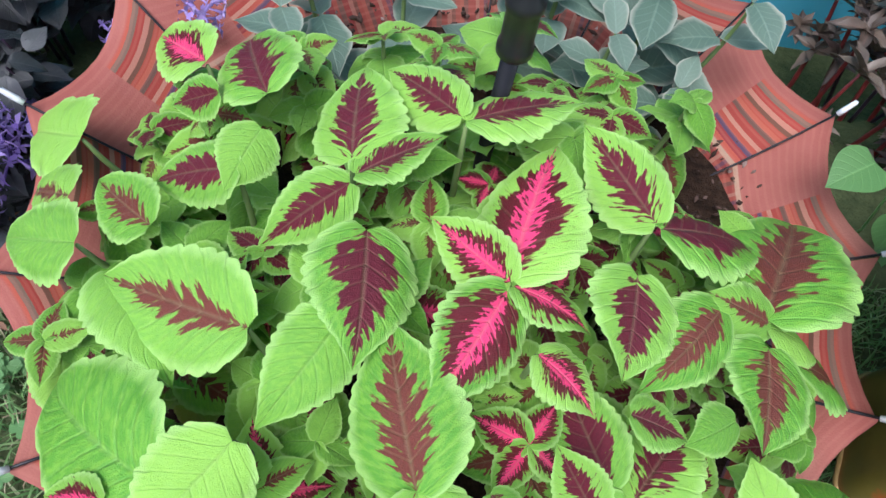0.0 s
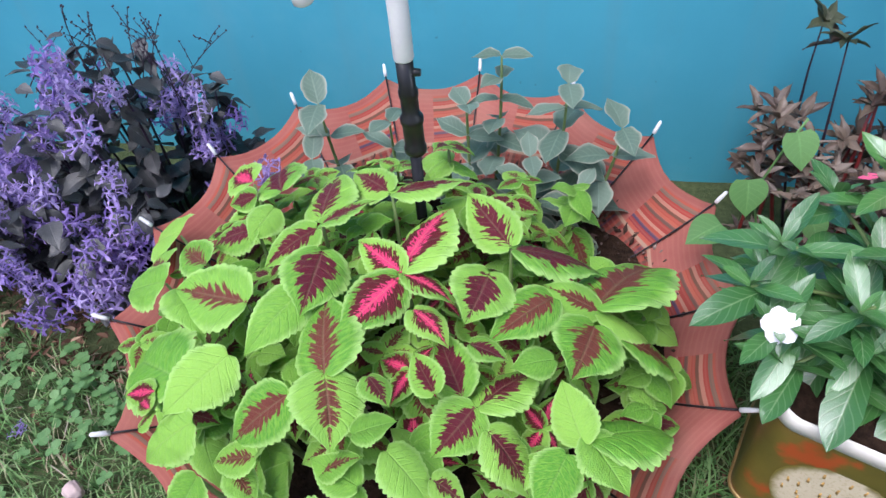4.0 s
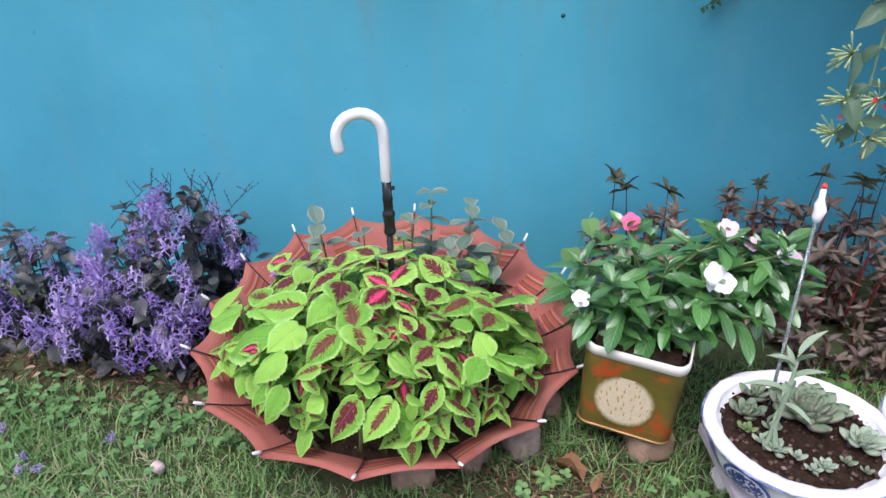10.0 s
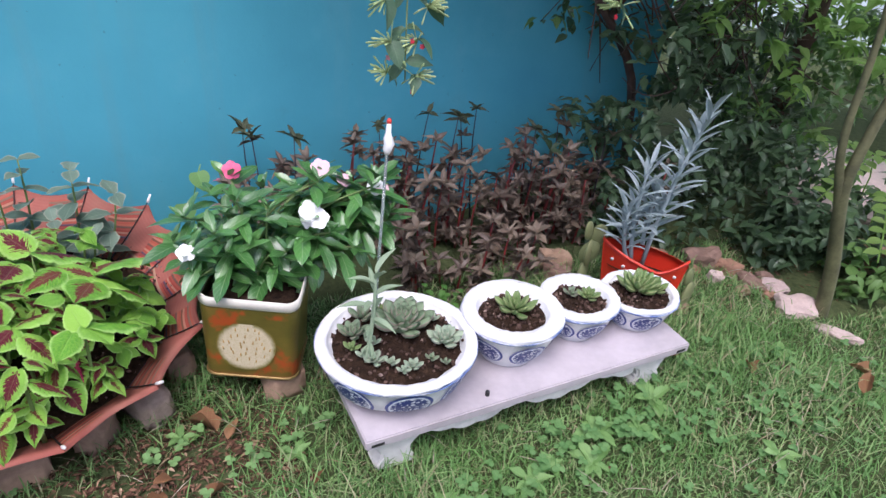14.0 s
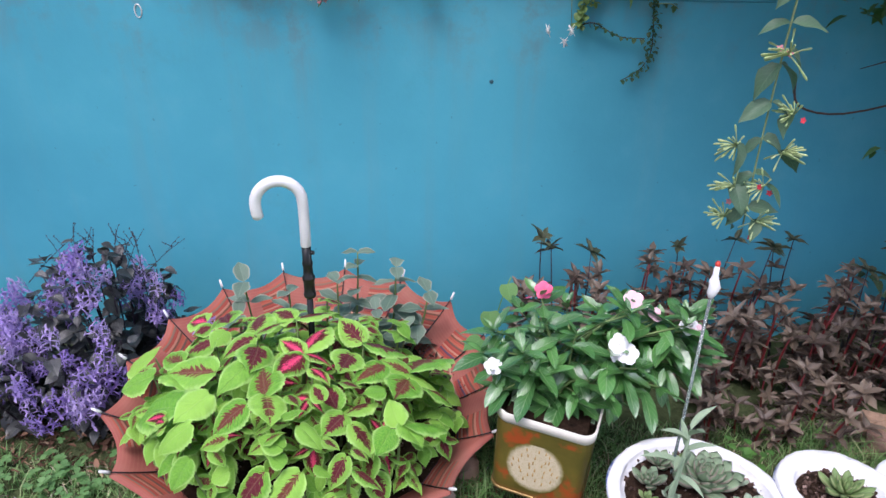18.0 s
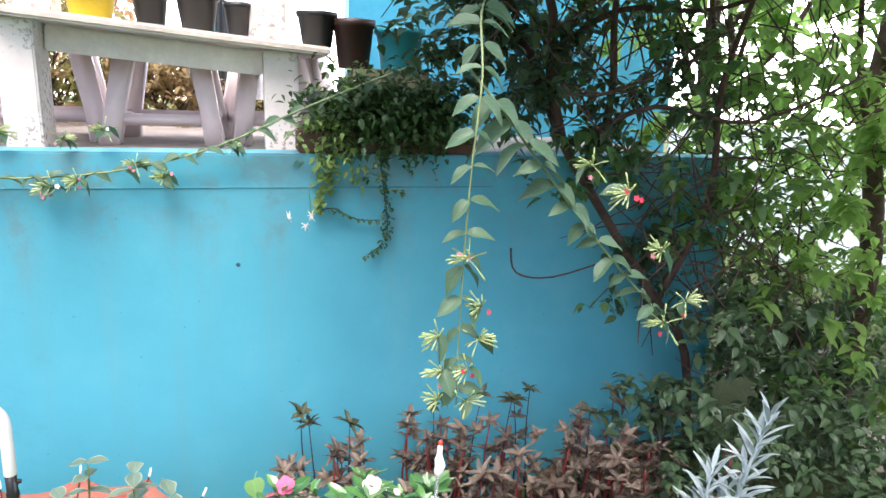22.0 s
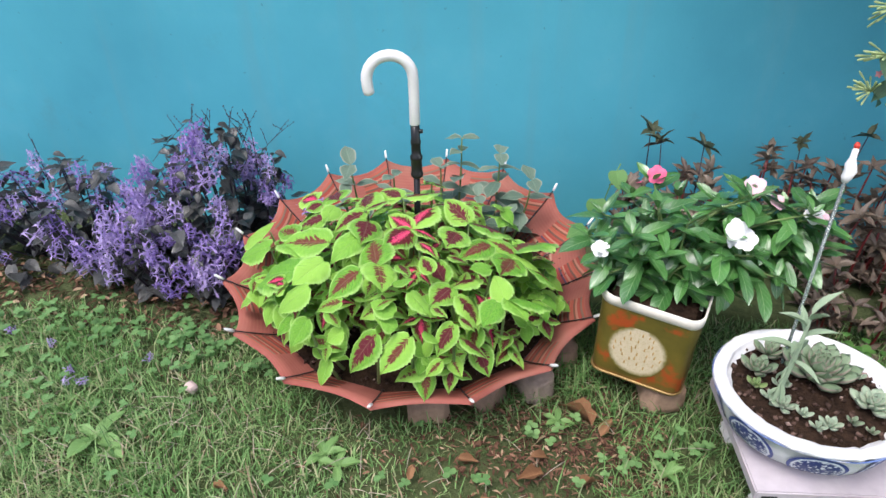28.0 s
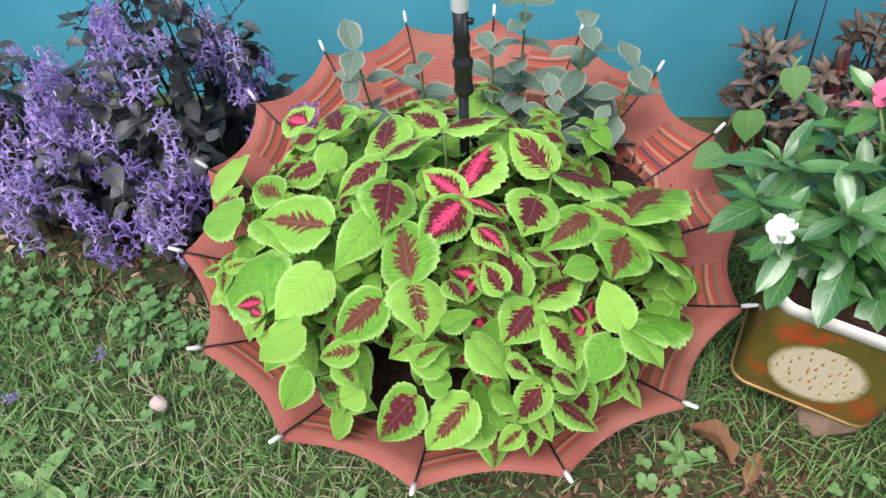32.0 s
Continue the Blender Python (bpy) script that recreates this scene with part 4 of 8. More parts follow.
def pot(x, y, R, h, foot, lip, oval, medals, size, label):
    across = Matrix.Rotation(radians(55), 4, 'Z')
    at = Matrix.Translation((x, y, TABLE_Z)) @ across @ Matrix.Diagonal((oval, 1, 1, 1)) @ across.inverted()
    ob = thing("planter_pot", (x, y, TABLE_Z), label, "flower pot", "pots on the low table")
    bowl = lathe(pot_profile(R, h, foot, lip), 72, 0.022, x * 9)
    for v in bowl.verts:
        q = v.co * 85 + Vector((x * 31, y * 17, 0))
        k = 1.0 if v.co.z > h * 0.84 else 0.25
        v.co += noise.noise_vector(q) * 0.0028 * k + noise.noise_vector(q * 2.3) * 0.0018 * k
    part("bowl", bowl, GLAZE, ob, "", at)
    r = pot_radius(R, h, foot, h * 0.85)
    part("rim_band", lathe([(r - 0.002, h * 0.82), (r + 0.0016, h * 0.825), (r + 0.0036, h * 0.865), (R * 0.992 + 0.0032, h * 0.89), (R * 0.99, h * 0.90)], 72, 0.022, x * 9, closed=False), BLUE_BAND, ob, "smudged blue band under the lip", at)
    for a in medals:
        verts, faces, uvs = [], [], []
        n, rings = 28, 5
        zc = h * 0.46
        for j in range(rings + 1):
            for i in range(n):
                t = 2 * math.pi * i / n
                rr = j / rings
                z = zc + min(size * 0.9, h * 0.37) * rr * math.sin(t)
                rad = pot_radius(R, h, foot, z) + 0.0022
                ang = radians(a) + size * 1.12 * rr * math.cos(t) / pot_radius(R, h, foot, zc)
                verts.append((rad * math.cos(ang), rad * math.sin(ang), z))
                uvs.append((rr * math.cos(t), rr * math.sin(t)))
        for j in range(rings):
            for i in range(n):
                faces.append((j * n + i, (j + 1) * n + i, (j + 1) * n + (i + 1) % n, j * n + (i + 1) % n))
        part("medallion", raw("medallion", verts, faces, MEDALLION, uvs), None, ob, "round blue scrollwork medallion", at)
    # soil
    bm = lathe([(R - lip * 1.02, h * 0.81), (R * 0.55, h * 0.86), (R * 0.3, h * 0.85), (0, h * 0.87)], 30, 0.03, x, False)
    soil = part("soil", bm, SOIL, ob, "dark gritty soil", at)
    rng = random.Random(int(x * 1000))
    bits = []
    for i in range(int(1700 * R)):
        a, rr = rng.uniform(0, 6.28), (R - lip * 1.15) * math.sqrt(rng.random())
        s = rng.uniform(0.0018, 0.0075)
        bits.append(Matrix.Translation((rr * math.cos(a), rr * math.sin(a), h * (0.865 - 0.03 * (rr / R) ** 2) + s * 0.3)) @ pose(0, 0, 0, rng.uniform(0, 360), rng.uniform(0, 360), 0) @ Matrix.Diagonal((s, s * rng.uniform(0.6, 1.6), s * 0.8, 1)))
    grit = part("grit", scatter("grit", PEBBLE, bits, GRIT), None, soil, "coarse grit and bark on the soil", at)
    grit["kind"] = "stuff"
    return ob


pot(0.908, -0.395, 0.189, 0.120, 0.108, 0.029, 0.93, (-142, -97, -52, -7, 38, 83, 128, 173), 0.048, "large white bowl planter with blue scroll medallions and a chipped lip")
pot(1.205, -0.384, 0.130, 0.132, 0.070, 0.040, 0.92, (-150, -90, -24), 0.042, "white flared planter with blue medallions and rust at its foot")
pot(1.412, -0.358, 0.109, 0.112, 0.056, 0.032, 0.90, (-150, -90, -26), 0.038, "white flared planter with blue medallions and rust at its foot")
pot(1.598, -0.364, 0.111, 0.098, 0.062, 0.020, 0.86, (-168, -105, -40), 0.040, "small blue-and-white planter with a thin rim")

for x, y, r in ((1.238, -0.372, 0.066), (1.436, -0.346, 0.052)):
    alone("rust_mark", lathe([(r, 0.0004), (r * 0.8, 0.0012), (0, 0.0014)], 28, 0.15, x), RUST, "rusty stain on the table under a pot", "stain", m=pose(x, y, TABLE_Z + 0.0006))


def umbrella_litter():
    rng = random.Random(66)
    bits = []
    for i in range(1500):
        a, rr = rng.uniform(0, 6.28), rng.uniform(0.2, 0.425)
        x, y = UC.x + rr * math.cos(a), UC.y + rr * math.sin(a)
        z = max(0.141, canopy_z(rr * math.cos(a), rr * math.sin(a)) + 0.002)
        s = rng.uniform(0.0015, 0.006)
        bits.append(Matrix.Translation((x, y, z)) @ pose(0, 0, 0, rng.uniform(0, 360), rng.uniform(0, 360), 0) @ Matrix.Diagonal((s, s * rng.uniform(0.5, 2.5), s * 0.7, 1)))
    alone("soil_litter", scatter("soil_litter", PEBBLE, bits, GRIT), None, "crumbs and bark bits on the umbrella's soil", "soil", "stuff")


umbrella_litter()

# ---- succulents ----
SUCC_A = foliage("grey_succulent", (0.15, 0.23, 0.13), (0.27, 0.36, 0.22), 0.5, 0.1, 0.2, edge=(0.30, 0.24, 0.20))
SUCC_B = foliage("pale_succulent", (0.28, 0.38, 0.26), (0.42, 0.52, 0.37), 0.5, 0.1, 0.2, edge=(0.42, 0.42, 0.32))
SUCC_C = foliage("green_succulent", (0.13, 0.23, 0.07), (0.25, 0.36, 0.13), 0.45, 0.1, 0.2, edge=(0.34, 0.38, 0.18))


def fat_leaf(material, name="leaf"):
    """A thick spoon-shaped leaf, closed on all sides."""
    verts, faces, uvs = [], [], []
    rows, seg = 8, 8
    for i in range(rows + 1):
        v = i / rows
        w = 0.5 * (math.sin(math.pi * min(1, v ** 1.5 * 0.97 + 0.03)) ** 0.6)
        for k in range(seg):
            a = 2 * math.pi * k / seg
            verts.append((w * math.cos(a), v, 0.16 * math.sin(a) * w * 2 * (1 if math.sin(a) < 0 else 0.35) + 0.22 * v * v))
            uvs.append((math.cos(a), v))
    for i in range(rows):
        for k in range(seg):
            faces.append((i * seg + k, i * seg + (k + 1) % seg, (i + 1) * seg + (k + 1) % seg, (i + 1) * seg + k))
    faces.append(tuple(range(seg - 1, -1, -1)))
    faces.append(tuple(range(rows * seg, rows * seg + seg)))
    return raw(name, verts, faces, material, uvs)


FAT = {m.name: fat_leaf(m) for m in (SUCC_A, SUCC_B, SUCC_C)}


def rosette(x, y, z, R, mat, n, label, seed, flat=20, wide=0.42):
    rng = random.Random(seed)
    ob = thing("succulent", (x, y, z), label, "succulent", "succulents in the pots")
    for i in range(n):
        t = i / n
        ln = R * (1 - 0.68 * t)
        part("leaf", FAT[mat.name], None, ob, "", leaf_pose((x, y, z + 0.006 + 0.10 * R * 4 * t * 0.6), 137.5 * i + rng.uniform(-6, 6), flat * 0.25 + t * (72 - flat * 0.2) + rng.uniform(-5, 5), ln, ln * wide * 1.25))


PZ = TABLE_Z + 0.120 * 0.86
rosette(0.934, -0.352, PZ, 0.084, SUCC_A, 40, "large grey-green rosette succulent in the big bowl", 1, 30)
rosette(1.010, -0.432, PZ, 0.050, SUCC_B, 24, "pale green rosette succulent in the big bowl", 2)
rosette(0.838, -0.452, PZ, 0.032, SUCC_B, 18, "small pale rosette succulent in the big bowl", 3)
rosette(0.822, -0.432, PZ, 0.026, SUCC_B, 12, "small pale rosette succulent in the big bowl", 4)
rosette(0.914, -0.492, PZ, 0.026, SUCC_B, 16, "small pale rosette succulent in the big bowl", 5)
rosette(0.890, -0.500, PZ, 0.020, SUCC_B, 12, "small pale rosette succulent in the big bowl", 12)
rosette(0.814, -0.356, PZ, 0.046, SUCC_A, 18, "sprawling grey-green succulent in the big bowl", 6, 60)
rosette(0.852, -0.300, PZ, 0.044, SUCC_A, 14, "sprawling grey-green succulent in the big bowl", 7, 60)
rosette(1.212, -0.382, TABLE_Z + 0.112, 0.064, SUCC_C, 26, "green rosette succulent in the white planter", 8, 30, 0.26)
rosette(1.436, -0.362, TABLE_Z + 0.096, 0.038, SUCC_C, 18, "small green succulent in the white planter", 9)
rosette(1.398, -0.340, TABLE_Z + 0.096, 0.030, SUCC_A, 12, "small browning succulent in the white planter", 13, 50)
rosette(1.600, -0.356, TABLE_Z + 0.085, 0.072, SUCC_C, 40, "spreading green rosette succulent in the blue-white planter", 10, 55, 0.3)
rosette(1.640, -0.372, TABLE_Z + 0.085, 0.046, SUCC_C, 20, "green rosette succulent in the blue-white planter", 11, 55, 0.3)

for i, (x, y, r) in enumerate(((0.872, -0.470, 0.022), (0.960, -0.480, 0.020), (0.800, -0.400, 0.026), (0.850, -0.395, 0.024), (0.985, -0.500, 0.016), (0.905, -0.290, 0.030), (1.010, -0.350, 0.022))):
    rosette(x, y, PZ, r, (SUCC_B, SUCC_A, SUCC_C)[i % 3], 10, "tiny offset succulent on the soil of the big bowl", 30 + i, 60)

# tall grey-green shoot in the big bowl
FELT = foliage("felt_leaf", (0.25, 0.35, 0.22), (0.38, 0.48, 0.33), 0.7, 0.15, 0.4)
FELT_LEAVES = [leaf_mesh("leaf", FELT, wide_at=0.5, droop=d, fold=0.25, rows=9, half=2, seed=i) for i, d in enumerate((0.1, 0.3))]


def shoot():
    rng = random.Random(8)
    ob = thing("kalanchoe", (0.822, -0.441, PZ), "tall grey-green shoot with narrow leaves in the big bowl", "plant")
    pts = curve_points((0.822, -0.441, PZ - 0.01), (0.844, -0.431, PZ + 0.220), 0, (0.004, 0, 0), 8)
    part("stem", tube(pts, [0.0048, 0.005, 0.005, 0.0048, 0.0045, 0.004, 0.0034, 0.0026], 8), FELT, ob)
    for i in range(16):
        t = 0.12 + 0.88 * i / 15
        p = pts[0].lerp(pts[-1], t)
        top = t > 0.5
        ln = (0.070 if top else 0.035) * rng.uniform(0.75, 1.15) * (1.15 - 0.4 * max(0, t - 0.6))
        part("leaf", FELT_LEAVES[i % 2], None, ob, "", leaf_pose(p, 97 * i + rng.uniform(-15, 15), (5 + 60 * max(0, t - 0.55) * 2) if top else -55, ln, ln * 0.23))


shoot()


# bird-headed glass stick in the bowl
def stick():
    ob = thing("garden_stick", (0.880, -0.30, PZ), "clear rod with a white bird head in the bowl", "garden ornament")
    glass = Nodes("clear_rod", 0.15, 0.5)
    glass.color((0.45, 0.52, 0.50))
    glass.b.inputs["Transmission Weight"].default_value = 0.7
    a, b = Vector((0.872, -0.325, PZ - 0.03)), Vector((0.935, -0.190, 0.612))
    part("rod", tube([a, b], 0.0036, 10), glass.mat, ob, "clear plastic rod")
    d = (b - a).normalized()
    body = tube([b - d * 0.004, b + d * 0.006, b + d * 0.02 + Vector((0.004, 0, 0)), b + d * 0.034, b + d * 0.046, b + d * 0.062, b + d * 0.068], [0.005, 0.010, 0.0122, 0.0105, 0.0062, 0.006, 0.0035], 14)
    bird = part("head", body, WHITE_PLASTIC, ob, "white moulded bird head")
    part("crest", tube([b + d * 0.064, b + d * 0.071, b + d * 0.077], [0.005, 0.006, 0.0025], 10), plain("red_plastic", (0.6, 0.05, 0.03), 0.4), bird, "red crest")


stick()


# ---- painted tin with the periwinkle ----
def tin_material():
    m = Nodes("painted_tin", 0.35, 0.5)
    u, v = m.uv()
    co = m.coord()
    c = m.ramp(m.noise(9, co, 5), [(0.3, (0.075, 0.068, 0.013)), (0.55, (0.14, 0.11, 0.02)), (0.75, (0.22, 0.125, 0.03))])
    red = m.step(m.noise(11, co, 4), 0.54, 0.64)
    c = m.mix(m.math('MULTIPLY', red, 0.8), c, (0.42, 0.06, 0.015))
    base = m.step(v, 0.10, 0.02)
    c = m.mix(m.math('MULTIPLY', base, 0.6), c, (0.30, 0.09, 0.03))
    m.color(c)
    m.bump(m.noise(30, co), 0.12, 0.002)
    return m.mat


def tin():
    c = Vector((0.6215, -0.172, 0.0))
    base_z = 0.086
    at = Matrix.Translation((c.x, c.y, base_z)) @ Matrix.Rotation(radians(-20), 4, 'Z') @ Matrix.Rotation(radians(2.5), 4, 'Y')
    ob = thing("tin_planter", (c.x, c.y, base_z), "olive painted square tin with a cream fruit motif, holding periwinkles", "planter")
    w, d, h = 0.214, 0.18, 0.235
    verts, faces, uvs = [], [], []
    per, levels = [], [0.0, 0.006, 0.05, 0.12, 0.19, 0.224, 0.232]
    r, seg = 0.028, 6
    for cx, cy, a0 in ((w / 2 - r, d / 2 - r, 0), (-w / 2 + r, d / 2 - r, 90), (-w / 2 + r, -d / 2 + r, 180), (w / 2 - r, -d / 2 + r, 270)):
        for i in range(seg + 1):
            a = radians(a0 + 90 * i / seg)
            per.append((cx + r * math.cos(a), cy + r * math.sin(a)))
    n = len(per)
    for j, z in enumerate(levels):
        s = (0.985 if j == 0 else 1.0) * (1 + 0.05 * z / h)
        for i, (x, y) in enumerate(per):
            verts.append((x * s, y * s, z))
            uvs.append((i / n, z / h))
    for j in range(len(levels) - 1):
        for i in range(n):
            faces.append((j * n + i, j * n + (i + 1) % n, (j + 1) * n + (i + 1) % n, (j + 1) * n + i))
    faces.append(tuple(range(n - 1, -1, -1)))
    part("body", raw("body", verts, faces, tin_material(), uvs), None, ob, "olive and rust painted metal body", at)
    # folded cream rim band, a little bent
    bm = bmesh.new()
    ring = []
    for i, (x, y) in enumerate(per):
        z = 0.003 * math.sin(i * 0.5)
        ring.append([bm.verts.new((x * k, y * k, q + z)) for k, q in ((1.046, 0.212), (1.066, 0.213), (1.072, 0.226), (1.066, 0.237), (1.040, 0.238), (1.020, 0.232))])
    for p, q in zip(ring, ring[1:] + ring[:1]):
        for j in range(6):
            bm.faces.new((p[j], q[j], q[(j + 1) % 6], p[(j + 1) % 6]))
    bmesh.ops.recalc_face_normals(bm, faces=bm.faces)
    part("rim", bm, plain("cream_rim", (0.72, 0.68, 0.60), 0.45, 0.1, 15), ob, "cream folded rim", at)
    part("bottom_seam", tube([Vector((x * 1.0, y * 1.0, 0.006)) for x, y in per + per[:1]], 0.004, 6), plain("worn_brass", (0.30, 0.20, 0.07), 0.45, 0.2, 20, metal=0.5), ob, "rusty bottom seam", at)
    # stencilled fruit with seeds, and its crown
    cream = Nodes("stencil_cream", 0.6, 0.3)
    co = cream.coord()
    axes = cream.n("SeparateXYZ")
    cream.l(co, axes.inputs[0])
    up = cream.math('SUBTRACT', axes.outputs[2], 0.100)
    r2 = cream.math('SQRT', cream.math('ADD', cream.math('POWER', cream.math('MULTIPLY', axes.outputs[0], 1.06), 2.0), cream.math('POWER', cream.math('MULTIPLY', up, 1.02), 2.0)))
    r2 = cream.math('ADD', r2, cream.math('MULTIPLY', cream.math('SUBTRACT', cream.noise(90, co, 3), 0.5), 0.012))
    tone = cream.mix(cream.noise(40.0, co, 4), (0.50, 0.42, 0.26), (0.66, 0.58, 0.42))
    tone = cream.mix(cream.math('MULTIPLY', cream.step(cream.noise(260, co, 2), 0.55, 0.62), 0.25), tone, (0.30, 0.22, 0.06))
    stalk = cream.math('MULTIPLY', cream.step(cream.math('ABSOLUTE', axes.outputs[0]), 0.020, 0.012), cream.step(up, 0.050, 0.057))
    fade = cream.math('MULTIPLY', cream.step(r2, 0.058, 0.0735), cream.math('SUBTRACT', 1.0, stalk))
    cream.color(cream.mix(fade, tone, (0.16, 0.13, 0.025)))
    front = -d / 2 * 1.026 - 0.0012
    bm = bmesh.new()
    ring = []
    for i in range(48):
        a = 2 * math.pi * i / 48
        rr = 0.073 * (1 + 0.02 * math.sin(5 * a))
        crown = 0.016 if 80 < math.degrees(a) < 100 else 0.0
        ring.append(bm.verts.new((rr * 0.94 * math.cos(a), 0, 0.100 + (rr * 0.98 + crown) * math.sin(a))))
    f = bm.faces.new(ring)
    e = bmesh.ops.extrude_face_region(bm, geom=[f])
    bmesh.ops.translate(bm, verts=[g for g in e["geom"] if isinstance(g, bmesh.types.BMVert)], vec=(0, -0.0008, 0))
    bmesh.ops.recalc_face_normals(bm, faces=bm.faces)
    fruit = part("fruit_motif", bm, cream.mat, ob, "sprayed cream fruit motif", at @ pose(-0.006, front, 0, -0.4), smooth=False)
    rng = random.Random(4)
    ochre = plain("ochre_mark", (0.52, 0.31, 0.09), 0.7)
    for j in range(6):
        for i in range(7):
            x, z = -0.052 + 0.0175 * i + rng.uniform(-0.006, 0.006), 0.058 + 0.017 * j + rng.uniform(-0.005, 0.005)
            if (x / 0.054) ** 2 + ((z - 0.100) / 0.054) ** 2 < 1:
                a = Vector((x, 0, z))
                part("seed_mark", tube([a, a + Vector((x * 0.04, 0, 0.0085))], [0.0019, 0.0012], 5), ochre, fruit, "", at @ pose(-0.006, front - 0.0005, 0, -0.4))
    # soil
    part("soil", box(w * 0.96, d * 0.96, 0.02, 0.02, 2), SOIL, ob, "dark soil", at @ pose(0, 0, 0.195))
    prop_stone(0.665, -0.19, 8, (0.10, 0.15, 0.088), 9, OLD_STONE, "buff brick piece under the tin", "brick", 0, "bricks", -0.006)


tin()

VINCA_LEAF = foliage("periwinkle_leaf", (0.028, 0.125, 0.028), (0.14, 0.37, 0.085), 0.16, 0.22, 0.9, 0.9, mid=(0.42, 0.55, 0.30), coat=1.0)
VINCA_LEAVES = [leaf_mesh("leaf", VINCA_LEAF, wide_at=0.60, droop=d, fold=0.10, rows=10, half=2, wave=0.12, tip=0.72, seed=i) for i, d in enumerate((0.05, 0.15, 0.26))]
PETAL_WHITE = plain("white_petal", (0.80, 0.79, 0.78), 0.6, 0.05, 60)
PETAL_PINK = plain("pink_petal", (0.80, 0.13, 0.26), 0.6, 0.15, 60)
PETAL_PALE = plain("pale_pink_petal", (0.80, 0.52, 0.58), 0.6, 0.15, 60)


def petal_mesh(mat):
    v, f, u = leaf_arrays(wide_at=0.72, droop=0.15, fold=-0.15, rows=7, half=2, wave=0.3, tip=0.6, seed=3)
    return raw("petal", v, f, mat, u)


PETALS = {m.name: petal_mesh(m) for m in (PETAL_WHITE, PETAL_PINK, PETAL_PALE)}


def vinca_flower(parent, p, R, mat, heading, tilt):
    """Five overlapping petals, tilted towards the light."""
    centre = plain("flower_eye", (0.62, 0.25, 0.2), 0.7) if mat is PETAL_PINK else PETAL_WHITE
    fl = part("flower", lathe([(0, 0), (R * 0.14, 0.0005), (R * 0.1, 0.003), (0, 0.003)], 10), centre, parent, "five-petalled flower", Matrix.Translation(p) @ pose(0, 0, 0, tilt, 0, heading))
    for i in range(5):
        m = Matrix.Translation(p) @ pose(0, 0, 0, tilt, 0, heading) @ pose(0, 0, 0.001 * i, 6, 0, 72 * i) @ Matrix.Diagonal((R * 1.0, R, R, 1))
        part("petal", PETALS[mat.name], None, fl, "", m)


